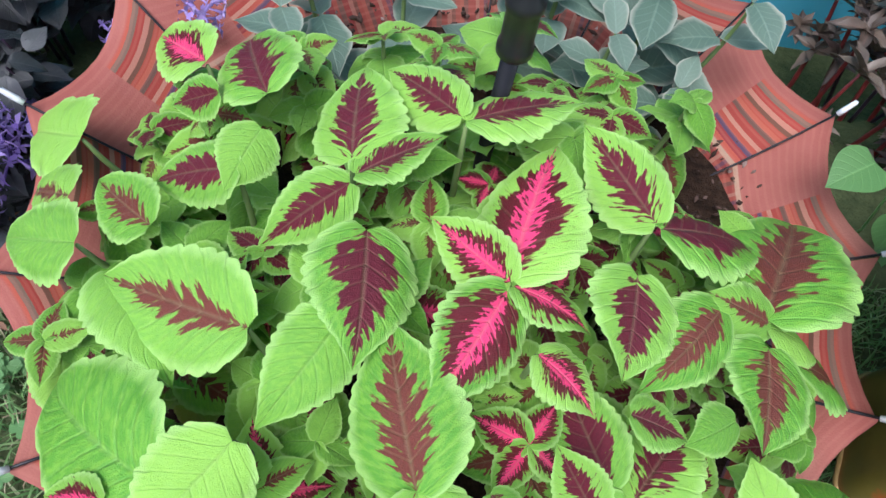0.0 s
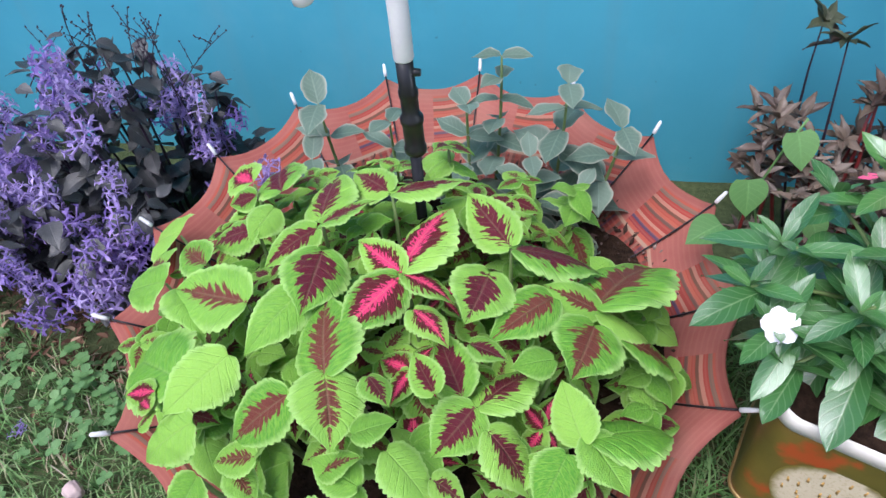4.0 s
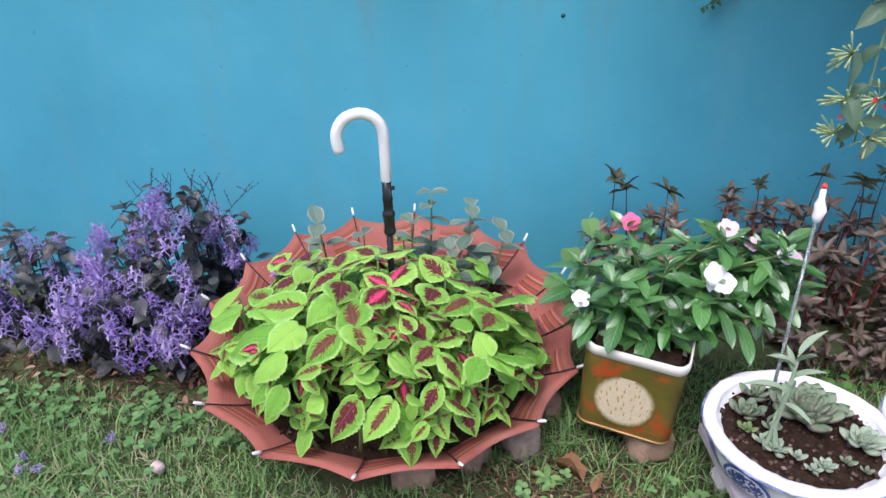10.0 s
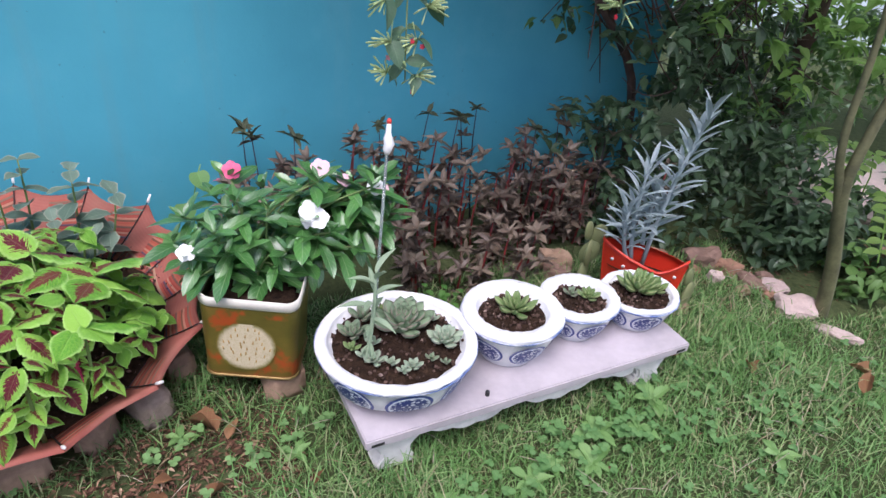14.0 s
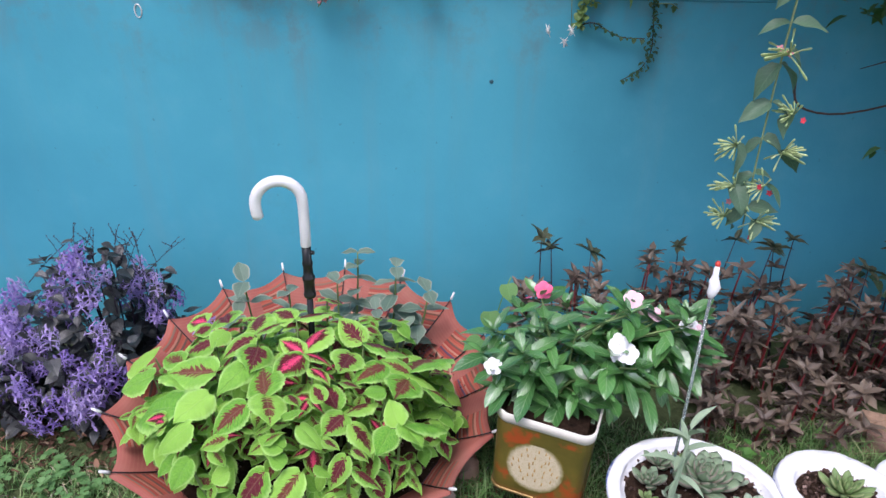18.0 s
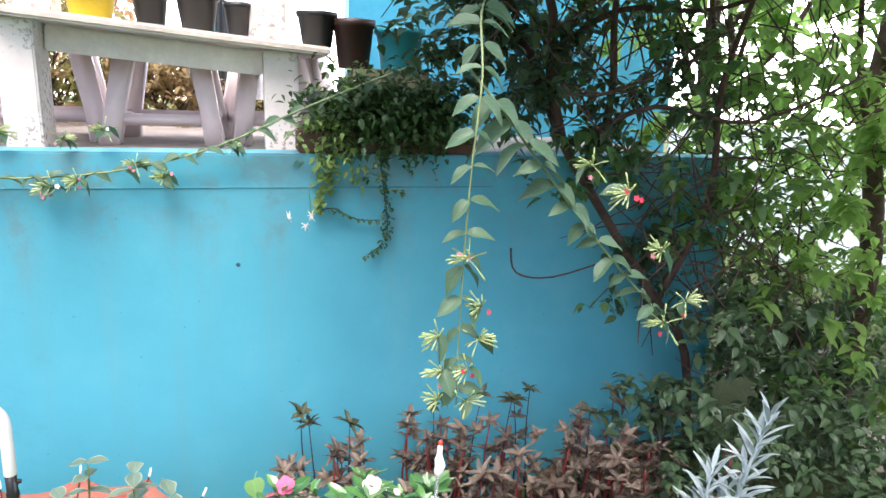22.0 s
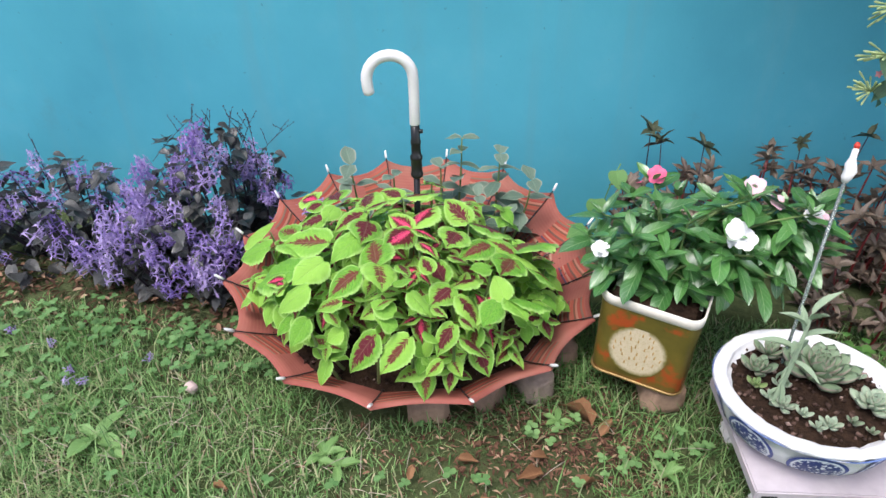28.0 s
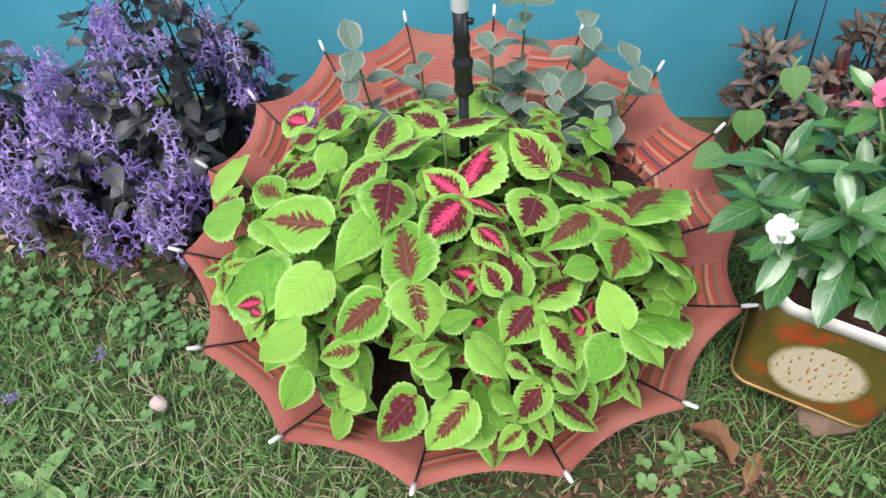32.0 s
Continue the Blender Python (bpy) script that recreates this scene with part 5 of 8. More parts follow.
def vinca():
    rng = random.Random(12)
    c = Vector((0.655, -0.13, 0.31))
    ob = thing("periwinkle", c, "bushy periwinkle with white and pink flowers in the tin", "plant")
    tips = []
    for i in range(34):
        a = rng.uniform(0, 2 * math.pi)
        rr = 0.29 * math.sqrt(rng.uniform(0.02, 1))
        x, y = c.x + 0.07 + rr * math.cos(a) * 1.0, c.y + 0.03 + rr * math.sin(a) * 0.62
        z = 0.515 - 0.95 * (rr ** 2) * 1.3 + rng.uniform(-0.10, 0.045)
        tips.append(Vector((x, y, max(0.33, z))))
    # spray over the umbrella's edge and a flowering one to the far side
    tips += [Vector((0.487, -0.165, 0.39)), Vector((0.51, -0.18, 0.345)), Vector((0.57, -0.20, 0.41)), Vector((0.605, -0.02, 0.505)), Vector((0.757, -0.19, 0.465)), Vector((0.805, -0.10, 0.53)), Vector((0.86, -0.10, 0.49)), Vector((0.935, -0.11, 0.475)), Vector((0.97, -0.12, 0.40)), Vector((0.86, -0.20, 0.38)), Vector((0.70, -0.21, 0.40)), Vector((0.63, -0.20, 0.36)), Vector((0.76, -0.20, 0.36)), Vector((0.74, -0.13, 0.345)), Vector((0.70, -0.10, 0.35)), Vector((0.64, -0.09, 0.35)), Vector((0.58, -0.12, 0.36)), Vector((0.68, -0.19, 0.345)), Vector((0.80, -0.16, 0.40))]
    stems = []
    for t in tips:
        b = Vector((c.x + rng.uniform(-0.06, 0.06), c.y + rng.uniform(-0.05, 0.05), 0.295))
        mid = (t - b) * 0.25
        pts = curve_points(b, t, 0, (-mid.x * 0.5, -mid.y * 0.5, 0.03), 6)
        stems.append((pts, [0.004, 0.0035, 0.003, 0.003, 0.0025, 0.002]))
        turn = rng.uniform(0, 180)
        way = (t - b).normalized()
        for k, (back, up, size) in enumerate(((0.0, 52, 0.034), (0.004, 34, 0.056), (0.018, 14, 0.074), (0.040, -6, 0.082), (0.066, -24, 0.084), (0.095, -40, 0.08))):
            if back > (t - b).length * 0.85:
                break
            p = t - way * back
            for i in range(2 if k else 3):
                ln = size * rng.uniform(0.9, 1.4)
                h = turn + 90 * k + i * (180 if k else 120) + rng.uniform(-16, 16)
                tilt = 18 * (math.cos(radians(h)) * way.x + math.sin(radians(h)) * way.y)
                part("leaf", VINCA_LEAVES[rng.randrange(3)], None, ob, "", leaf_pose(p, h, up - tilt + rng.uniform(-10, 10), ln, ln * rng.uniform(0.29, 0.37), rng.uniform(-22, 22)))
    [part("stem", tube(p, r, 5), STEM_GREEN, ob) for p, r in stems]
    for p, R, mat, h, t in (((0.610, -0.02, 0.523), 0.023, PETAL_PINK, 0, 62), ((0.757, -0.20, 0.49), 0.028, PETAL_WHITE, 20, 60), ((0.775, -0.21, 0.475), 0.025, PETAL_WHITE, -30, 50), ((0.748, -0.205, 0.472), 0.020, PETAL_WHITE, 50, 75),
                            ((0.487, -0.17, 0.405), 0.022, PETAL_WHITE, 10, 40), ((0.803, -0.10, 0.548), 0.024, PETAL_PALE, 5, 40), ((0.858, -0.10, 0.510), 0.021, PETAL_PALE, 40, 35),
                            ((0.932, -0.12, 0.492), 0.024, PETAL_WHITE, 15, 40), ((0.948, -0.125, 0.487), 0.02, PETAL_PALE, 35, 30), ((0.600, -0.16, 0.44), 0.009, PETAL_PALE, 15, -20), ((0.575, -0.02, 0.50), 0.01, PETAL_PINK, 15, -20)):
        vinca_flower(ob, Vector(p), R, mat, h, t)


vinca()

# ---- lavender-flowered bushes by the wall ----
DARK_LEAF = foliage("purple_green_leaf", (0.022, 0.024, 0.024), (0.105, 0.108, 0.105), 0.32, 0.12, 0.35, 0.5)
DARK_LEAVES = [leaf_mesh("leaf", DARK_LEAF, wide_at=0.4, teeth=7, tooth=0.05, droop=d, fold=0.2, rows=14, half=2, wave=0.2, seed=i) for i, d in enumerate((0.12, 0.3, 0.45))]
PURPLE_STEM = plain("purple_stem", (0.035, 0.018, 0.035), 0.5, 0.3, 40)
LAVENDER = foliage("lavender_petal", (0.30, 0.18, 0.60), (0.72, 0.60, 0.90), 0.6, 0.35, 0.2)


def spike_mesh(seed, n, length):
    """A flower spike: tubular two-lipped florets in whorls up a thin stalk."""
    rng = random.Random(seed)
    verts, faces = tube_arrays([(0, 0, 0), (0.004, 0, length * 0.6), (0.0, 0.004, length)], [0.0018, 0.0014, 0.0008], 4)
    verts = [tuple(v) for v in verts]
    uvs = [(0.9, 0.5)] * len(verts)
    stalk = len(faces)
    for i in range(n):
        t = 0.15 + 0.85 * i / n
        a = 2.4 * i + rng.uniform(-0.4, 0.4)
        ln = (0.028 - 0.012 * t) * rng.uniform(0.8, 1.2)
        d = Vector((math.cos(a), math.sin(a), rng.uniform(-0.35, 0.5))).normalized()
        p = Vector((0, 0, length * t))
        side = d.cross(Vector((0, 0, 1))).normalized()
        up = side.cross(d)
        v, f = tube_arrays([p, p + d * ln * 0.5, p + d * ln - up * 0.002], [0.0010, 0.0016, 0.0026], 5)
        o = len(verts)
        verts += [tuple(q) for q in v]
        uvs += [(0.6, 0.5)] * len(v)
        faces += [tuple(k + o for k in q) for q in f]
        e = p + d * ln
        for s, w, h in ((1.0, 0.0062, 0.012), (-1.0, 0.0066, 0.013), (0.25, 0.0050, 0.010), (-0.3, 0.0048, 0.010)):
            o = len(verts)
            sway = side * (rng.uniform(-0.4, 0.4) + (0.9 if s == 0.25 else -0.9 if s == -0.3 else 0)) * h
            verts += [tuple(e - side * w * 0.25), tuple(e + side * w * 0.25), tuple(e + side * w * 0.55 + up * s * h * 0.6 + sway * 0.6 + d * 0.004), tuple(e + up * s * h * 1.2 + sway + d * 0.003), tuple(e - side * w * 0.55 + up * s * h * 0.6 + sway * 0.6 + d * 0.004)]
            uvs += [(0.5, 0.5)] * 5
            faces.append((o, o + 1, o + 2, o + 3, o + 4))
    return raw("flower_spike", verts, faces, LAVENDER, uvs)


SPIKES = [spike_mesh(i, n, ln) for i, (n, ln) in enumerate(((14, 0.085), (17, 0.10), (12, 0.07), (19, 0.11)))]


def lavender_bush(cx, cy, rx, ry, top, stems, leaves, spikes, seed, label, twigs=0):
    rng = random.Random(seed)
    ob = thing("lavender_bush", (cx, cy, 0.0), label, "shrub", "lavender-flowered shrubs")

    def crown(u, v):
        return top * (1 - 0.75 * (u * u + v * v)) + 0.04 * noise.noise(Vector((u * 3, v * 3, seed)))

    tips = []
    for i in range(stems):
        a, r = rng.uniform(0, 6.283), math.sqrt(rng.random())
        u, v = r * math.cos(a), r * math.sin(a)
        t = Vector((cx + u * rx, cy + v * ry, max(0.07, crown(u, v) - rng.uniform(0, 0.06))))
        b = Vector((cx + u * rx * 0.45, cy + v * ry * 0.5 + 0.03, -0.05))
        pts = curve_points(b, t, 0, (u * rx * 0.08, v * ry * 0.08, 0.02), 6)
        part("stem", tube(pts, [0.0035, 0.0032, 0.003, 0.0026, 0.0022, 0.0015], 5), PURPLE_STEM, ob)
        tips.append((b, t))
    for i in range(leaves):
        b, t = tips[i % len(tips)]
        f = 1.04 - 0.86 * rng.random() ** 1.4
        p = b.lerp(t, f) + Vector((rng.uniform(-0.03, 0.03), rng.uniform(-0.03, 0.03), rng.uniform(-0.02, 0.02)))
        ln = rng.uniform(0.04, 0.072) * (1.1 - 0.2 * f)
        part("leaf", rng.choice(DARK_LEAVES), None, ob, "", leaf_pose(p, rng.uniform(0, 360), rng.uniform(-40, 20), ln, ln * 0.68, rng.uniform(-20, 20)))
    for i in range(spikes):
        b, t = tips[(i * 7) % len(tips)]
        f = rng.uniform(0.60, 1.0)
        p = b.lerp(t, f) + Vector((rng.uniform(-0.04, 0.04), rng.uniform(-0.12, -0.03), rng.uniform(-0.01, 0.035)))
        p.z = max(p.z, 0.28 * top + rng.uniform(0.0, 0.05))
        s = rng.uniform(0.7, 1.15)
        part("flower_spike", rng.choice(SPIKES), None, ob, "", Matrix.Translation(p) @ pose(0, 0, 0, rng.uniform(-15, 50), rng.uniform(-35, 35), rng.uniform(0, 360)) @ Matrix.Diagonal((s, s, s, 1)))
    for i in range(twigs):
        b, t = tips[rng.randrange(len(tips))]
        t = Vector((cx + rng.uniform(-0.22, 0.24), cy + rng.uniform(0.0, 0.08), top * rng.uniform(0.6, 0.8)))
        e = t + Vector((rng.uniform(-0.08, 0.17), rng.uniform(-0.03, 0.03), rng.uniform(0.08, 0.17)))
        pts = curve_points(t - Vector((0, 0, 0.05)), e, 0, (rng.uniform(-0.02, 0.02), 0, 0.01), 9)
        tw = part("bare_twig", tube(pts, [0.0013, 0.0013, 0.0012, 0.0011, 0.001, 0.001, 0.0009, 0.0008, 0.0006], 5), PURPLE_STEM, ob, "bare seed stalk")
        for k in (3, 5, 6):
            side = pts[k] + Vector((rng.uniform(-0.04, 0.05), rng.uniform(-0.02, 0.02), rng.uniform(0.015, 0.05)))
            part("side_twig", tube(curve_points(pts[k], side, 0, (0, 0, 0.004), 4), [0.001, 0.0009, 0.0008, 0.0006], 4), PURPLE_STEM, tw)
            pts = pts + [pts[k].lerp(side, f) for f in (0.4, 0.7, 1.0)]
        beads = [([p + Vector((rng.uniform(-0.003, 0.003), 0, 0)), p + Vector((rng.uniform(-0.004, 0.004), 0.002, 0.003))], 0.0017) for p in pts[2:]]
        pods = part("seed_husk", tubes("seed_husk", beads, PURPLE_STEM, 4), None, tw)
        pods["kind"] = "stuff"


lavender_bush(-0.66, 0.30, 0.30, 0.26, 0.475, 46, 620, 56, 1, "bushy dark-leaved shrub full of lavender flower spikes", 11)
lavender_bush(-0.75, 0.08, 0.24, 0.17, 0.32, 30, 310, 44, 2, "low dark-leaved shrub with lavender spikes at the lawn's edge")
lavender_bush(-1.22, 0.28, 0.34, 0.28, 0.36, 46, 480, 40, 3, "sprawling dark shrub with fading lavender flowers", 1)
lavender_bush(-1.85, 0.30, 0.34, 0.28, 0.36, 36, 240, 22, 4, "sprawling dark shrub with fading lavender flowers", 1)

# ---- dark-leaved shrubs along the wall ----
MAROON = foliage("maroon_leaf", (0.038, 0.022, 0.018), (0.27, 0.21, 0.15), 0.4, 0.12, 0.5, 0.5, mid=(0.22, 0.07, 0.06))
BRONZE = foliage("bronze_green_leaf", (0.03, 0.045, 0.02), (0.10, 0.11, 0.06), 0.45, 0.15, 0.5, 0.4)
RED_STEM = plain("dark_red_stem", (0.22, 0.025, 0.025), 0.5, 0.3, 30)


def whorl_mesh(mat, seed, n=7):
    """A ring of pointed leaves at a shoot's end."""
    rng = random.Random(seed)
    a = leaf_arrays(wide_at=0.42, teeth=4, tooth=0.12, droop=0.2, fold=0.25, rows=8, half=2, wave=0.3, seed=seed)
    poses = [leaf_pose((0, 0, 0.01 * (i % 3)), 360 / n * i + rng.uniform(-16, 16), rng.uniform(-5, 55), rng.uniform(0.75, 1.25), rng.uniform(0.34, 0.50), rng.uniform(-25, 25)) for i in range(n)]
    return scatter("leaf_whorl", a, poses, mat)


WHORLS = [whorl_mesh(MAROON, i, 6 + i % 3) for i in range(5)]
BRONZE_WHORLS = [whorl_mesh(BRONZE, 10 + i, 7) for i in range(3)]


def maroon_shrub(x, y, n, height, seed, tall=0):
    rng = random.Random(seed)
    ob = thing("maroon_shrub", (x, y, 0.0), "dark maroon-leaved shrub with red stems against the wall", "shrub", "dark shrubs along the wall")
    for i in range(n):
        high = i < tall
        dx, dy = rng.uniform(-0.17, 0.17), rng.uniform(-0.20, 0.16)
        h = (height + rng.uniform(0.0, 0.05)) if high else height * rng.uniform(0.40, 0.92)
        if high:
            dy = abs(dy)
        t = Vector((x + dx * 1.1, y + dy * 1.1, h))
        b = Vector((x + dx * 0.7, y + dy * 0.7, -0.17))
        pts = curve_points(b, t, 0, (rng.uniform(-0.02, 0.02), rng.uniform(-0.02, 0.02), 0), 6)
        part("stem", tube(pts, [0.004, 0.004, 0.0035, 0.003, 0.0022, 0.0015] if high else [0.005, 0.005, 0.0045, 0.004, 0.0035, 0.0025], 5), PURPLE_STEM if high else RED_STEM, ob)
        part("leaf_whorl", rng.choice(BRONZE_WHORLS if high else WHORLS), None, ob, "", Matrix.Translation(t) @ pose(0, 0, 0, rng.uniform(-15, 25), rng.uniform(-15, 15), rng.uniform(0, 360)) @ Matrix.Scale(rng.uniform(0.040, 0.056), 4))
        for k in range(2 if high else 5):
            f = rng.uniform(0.35, 0.93)
            p = b.lerp(t, f) + Vector((rng.uniform(-0.03, 0.03), rng.uniform(-0.04, 0.02), 0))
            part("leaf_whorl", rng.choice(WHORLS), None, ob, "", Matrix.Translation(p) @ pose(0, 0, 0, rng.uniform(-20, 40), rng.uniform(-25, 25), rng.uniform(0, 360)) @ Matrix.Scale(rng.uniform(0.028, 0.052), 4))
    return ob


for i, (x, y, n, h, tall) in enumerate(((0.70, 0.52, 9, 0.30, 1), (0.84, 0.50, 12, 0.33, 2), (1.00, 0.50, 14, 0.32, 1), (1.18, 0.46, 13, 0.33, 1), (1.36, 0.44, 14, 0.36, 2), (1.55, 0.42, 14, 0.36, 1), (1.74, 0.40, 13, 0.37, 2), (1.92, 0.36, 12, 0.36, 1), (1.25, 0.20, 9, 0.22, 0), (1.50, 0.14, 9, 0.21, 0))):
    maroon_shrub(x, y, n, h, 20 + i, tall)

# small bright pinnate sprig behind the bowls
SPRIG = foliage("fresh_green_leaf", (0.06, 0.17, 0.03), (0.14, 0.30, 0.06), 0.5, 0.3, 0.4)
SMALL_LEAF = leaf_arrays(wide_at=0.5, droop=0.15, fold=0.2, rows=5, half=1)


def sprig(x, y, z, n, spread, size, seed, label="low fresh green sprig with small round leaflets"):
    rng = random.Random(seed)
    ob = thing("green_sprig", (x, y, 0), label, "plant")
    for i in range(n):
        e = Vector((x + rng.uniform(-spread, spread), y + rng.uniform(-spread, spread) * 0.7, z * rng.uniform(0.5, 1)))
        pts = curve_points((x, y, 0), e, 0, (0, 0, 0.02), 5)
        st = part("stalk", tube(pts, 0.0015, 4), SPRIG, ob)
        poses = [leaf_pose(Vector((x, y, 0)).lerp(e, 0.4 + 0.12 * k) + Vector((0, 0, 0.02)), rng.uniform(0, 360), rng.uniform(-15, 25), size, size * 0.7) for k in range(6)]
        part("leaflets", scatter("leaflets", SMALL_LEAF, poses, SPRIG), None, st)


sprig(1.10, -0.19, 0.22, 8, 0.07, 0.025, 3)

# heart-leaved climber between umbrella and tin
HEART = foliage("heart_leaf", (0.10, 0.25, 0.07), (0.20, 0.38, 0.12), 0.45, 0.3, 0.5)
HEART_LEAF = leaf_mesh("leaf", HEART, wide_at=0.3, droop=0.15, fold=0.12, rows=12, half=3, heart=0.28)


def heart_vine():
    ob = thing("heart_leaf_vine", (0.56, 0.16, 0.0), "slender vine with pale green heart-shaped leaves", "plant")
    spots = (((0.535, 0.12, 0.46), -70, -45, 0.052), ((0.493, 0.12, 0.375), -80, -55, 0.055), ((0.475, 0.12, 0.285), -150, -10, 0.062), ((0.585, 0.12, 0.165), -75, -50, 0.06), ((0.55, 0.10, 0.22), -100, -60, 0.055), ((0.60, 0.14, 0.30), -60, -40, 0.05))
    pts = [Vector((0.56, 0.16, -0.01)), Vector((0.57, 0.14, 0.12)), Vector((0.54, 0.14, 0.24)), Vector((0.51, 0.135, 0.34)), Vector((0.53, 0.13, 0.43)), Vector((0.545, 0.13, 0.475))]
    part("stem", tube(pts, 0.0018, 5), HEART, ob)
    for p, h, pt, s in spots:
        part("leaf", HEART_LEAF, None, ob, "", leaf_pose(p, h, pt, s, s * 1.0))


heart_vine()

# ---- red planter with blue-grey senecio, prickly pear ----
RED_PLASTIC = plain("red_plastic_sheet", (0.62, 0.035, 0.015), 0.35, 0.08, 8)


def pouch_point(side, u, t):
    """Flat sewn pouch: side 1 is the front, -1 the back; u runs across, t up."""
    half = 0.098 + 0.030 * t
    if side > 0:
        rim = 0.232 - 0.052 * (u + 1) / 1.35 if u < 0.35 else 0.180 + 0.046 * ((u - 0.35) / 0.65) ** 1.5
    else:
        rim = 0.228 - 0.010 * (u + 1)
    out = side * (0.018 + 0.024 * t) * (1 - abs(u) ** 2.4) * (1.0 if side > 0 else 0.8)
    return Vector((0.735 * u * half - 0.678 * out, -0.678 * u * half - 0.735 * out, t * rim))


def red_planter():
    c = Vector((1.752, -0.180, 0.0))
    ob = thing("red_planter", c, "bright red plastic pouch planter with a dipping rim, on the grass", "planter")
    for name, side in (("front_sheet", 1), ("back_sheet", -1)):
        verts, faces = [], []
        nu, nt = 20, 8
        for skin in (0.0, 0.003):
            for j in range(nt + 1):
                for i in range(nu + 1):
                    p = pouch_point(side, -1 + 2 * i / nu, j / nt)
                    verts.append((p.x + side * 0.68 * skin, p.y + side * 0.73 * skin, p.z))
        w, n = nu + 1, (nu + 1) * (nt + 1)
        for k in (0, n):
            for j in range(nt):
                for i in range(nu):
                    q = (k + j * w + i, k + j * w + i + 1, k + (j + 1) * w + i + 1, k + (j + 1) * w + i)
                    faces.append(q if (k == 0) == (side > 0) else q[::-1])
        for i in range(nu):
            faces.append((nt * w + i, nt * w + i + 1, n + nt * w + i + 1, n + nt * w + i))
        sheet = part(name, raw(name, verts, faces, RED_PLASTIC), None, ob, "", Matrix.Translation(c))
        if side > 0:
            hem = [pouch_point(1, -1 + 2 * i / 20, 0.985) + Vector((-0.003, -0.003, 0)) for i in range(21)]
            part("hem", tube(hem, 0.0035, 6), RED_PLASTIC, sheet, "rolled hem", Matrix.Translation(c))
            for u in (-0.72, -0.42, 0.50, 0.80):
                p = pouch_point(1, u, 0.80)
                part("eyelet", lathe([(0.0, 0), (0.005, 0), (0.006, 0.002), (0, 0.003)], 10), WHITE_PLASTIC, sheet, "pale round eyelet", Matrix.Translation(c + p) @ pose(0, 0, 0, 90, 0, -43))
    part("soil", lathe([(0.105, 0.150), (0.05, 0.158), (0, 0.162)], 24, 0.05, 2, False), SOIL, ob, "dark soil", Matrix.Translation(c) @ Matrix.Rotation(radians(-133), 4, 'Z') @ Matrix.Diagonal((0.40, 1, 1, 1)))


red_planter()
SENECIO = foliage("blue_grey_leaf", (0.25, 0.33, 0.34), (0.46, 0.54, 0.56), 0.55, 0.1, 0.15)
SENECIO_LEAVES = [leaf_mesh("leaf", SENECIO, wide_at=0.6, droop=d, fold=0.07, rows=8, half=2, tip=0.65, seed=i) for i, d in enumerate((0.22, 0.32, 0.12))]


def senecio():
    rng = random.Random(30)
    ob = thing("senecio", (1.765, -0.13, 0.17), "tall blue-grey senecio with narrow fleshy leaves in the red planter", "plant")
    for (bx, by), (tx, ty, tz), n in (((1.765, -0.165), (1.888, -0.145, 0.635), 50), ((1.735, -0.150), (1.735, -0.13, 0.485), 32), ((1.775, -0.150), (1.80, -0.12, 0.40), 24), ((1.725, -0.150), (1.69, -0.14, 0.36), 24)):
        b, t = Vector((bx, by, 0.16)), Vector((tx, ty, tz))
        pts = curve_points(b, t, 0, (-0.02, 0, 0.0), 8)
        part("stem", tube(pts, [0.007, 0.007, 0.0065, 0.006, 0.0055, 0.005, 0.004, 0.003], 7), SENECIO, ob)
        for i in range(n):
            f = 0.26 + 0.74 * i / n
            k = f * 7
            p = pts[int(k)].lerp(pts[min(7, int(k) + 1)], k % 1)
            ln = rng.uniform(0.09, 0.125) * (1 - 0.2 * f)
            part("leaf", SENECIO_LEAVES[i % 3], None, ob, "", leaf_pose(p, 137.5 * i + rng.uniform(-10, 10), 38 + 34 * f ** 4 + rng.uniform(-9, 9), ln, ln * 0.16))


senecio()
PAD = foliage("cactus_pad", (0.14, 0.17, 0.07), (0.24, 0.26, 0.12), 0.6, 0.0, 0.1)


def cactus():
    ob = thing("prickly_pear", (1.645, -0.07, 0.1), "small olive prickly pear beside the red planter", "cactus")
    rng = random.Random(2)
    bm = bmesh.new()
    bmesh.ops.create_uvsphere(bm, u_segments=14, v_segments=9, radius=0.5)
    for v in bm.verts:
        v.co = (v.co.x * 0.62, v.co.y * 0.2, v.co.z + 0.5)
    me = to_mesh("pad", bm, PAD)
    for x, y, z, s, t in ((1.63, -0.06, 0.0, 0.13, 5), (1.645, -0.06, 0.11, 0.10, -10), (1.625, -0.055, 0.12, 0.09, 22), (1.66, -0.05, 0.17, 0.085, 12), (1.64, -0.05, 0.20, 0.075, -20), (1.92, -0.22, 0.0, 0.10, 10), (1.93, -0.21, 0.08, 0.07, -15)):
        part("pad", me, None, ob, "", pose(x, y, z, 0, t, rng.uniform(-40, 40)) @ Matrix.Scale(s, 4))


cactus()

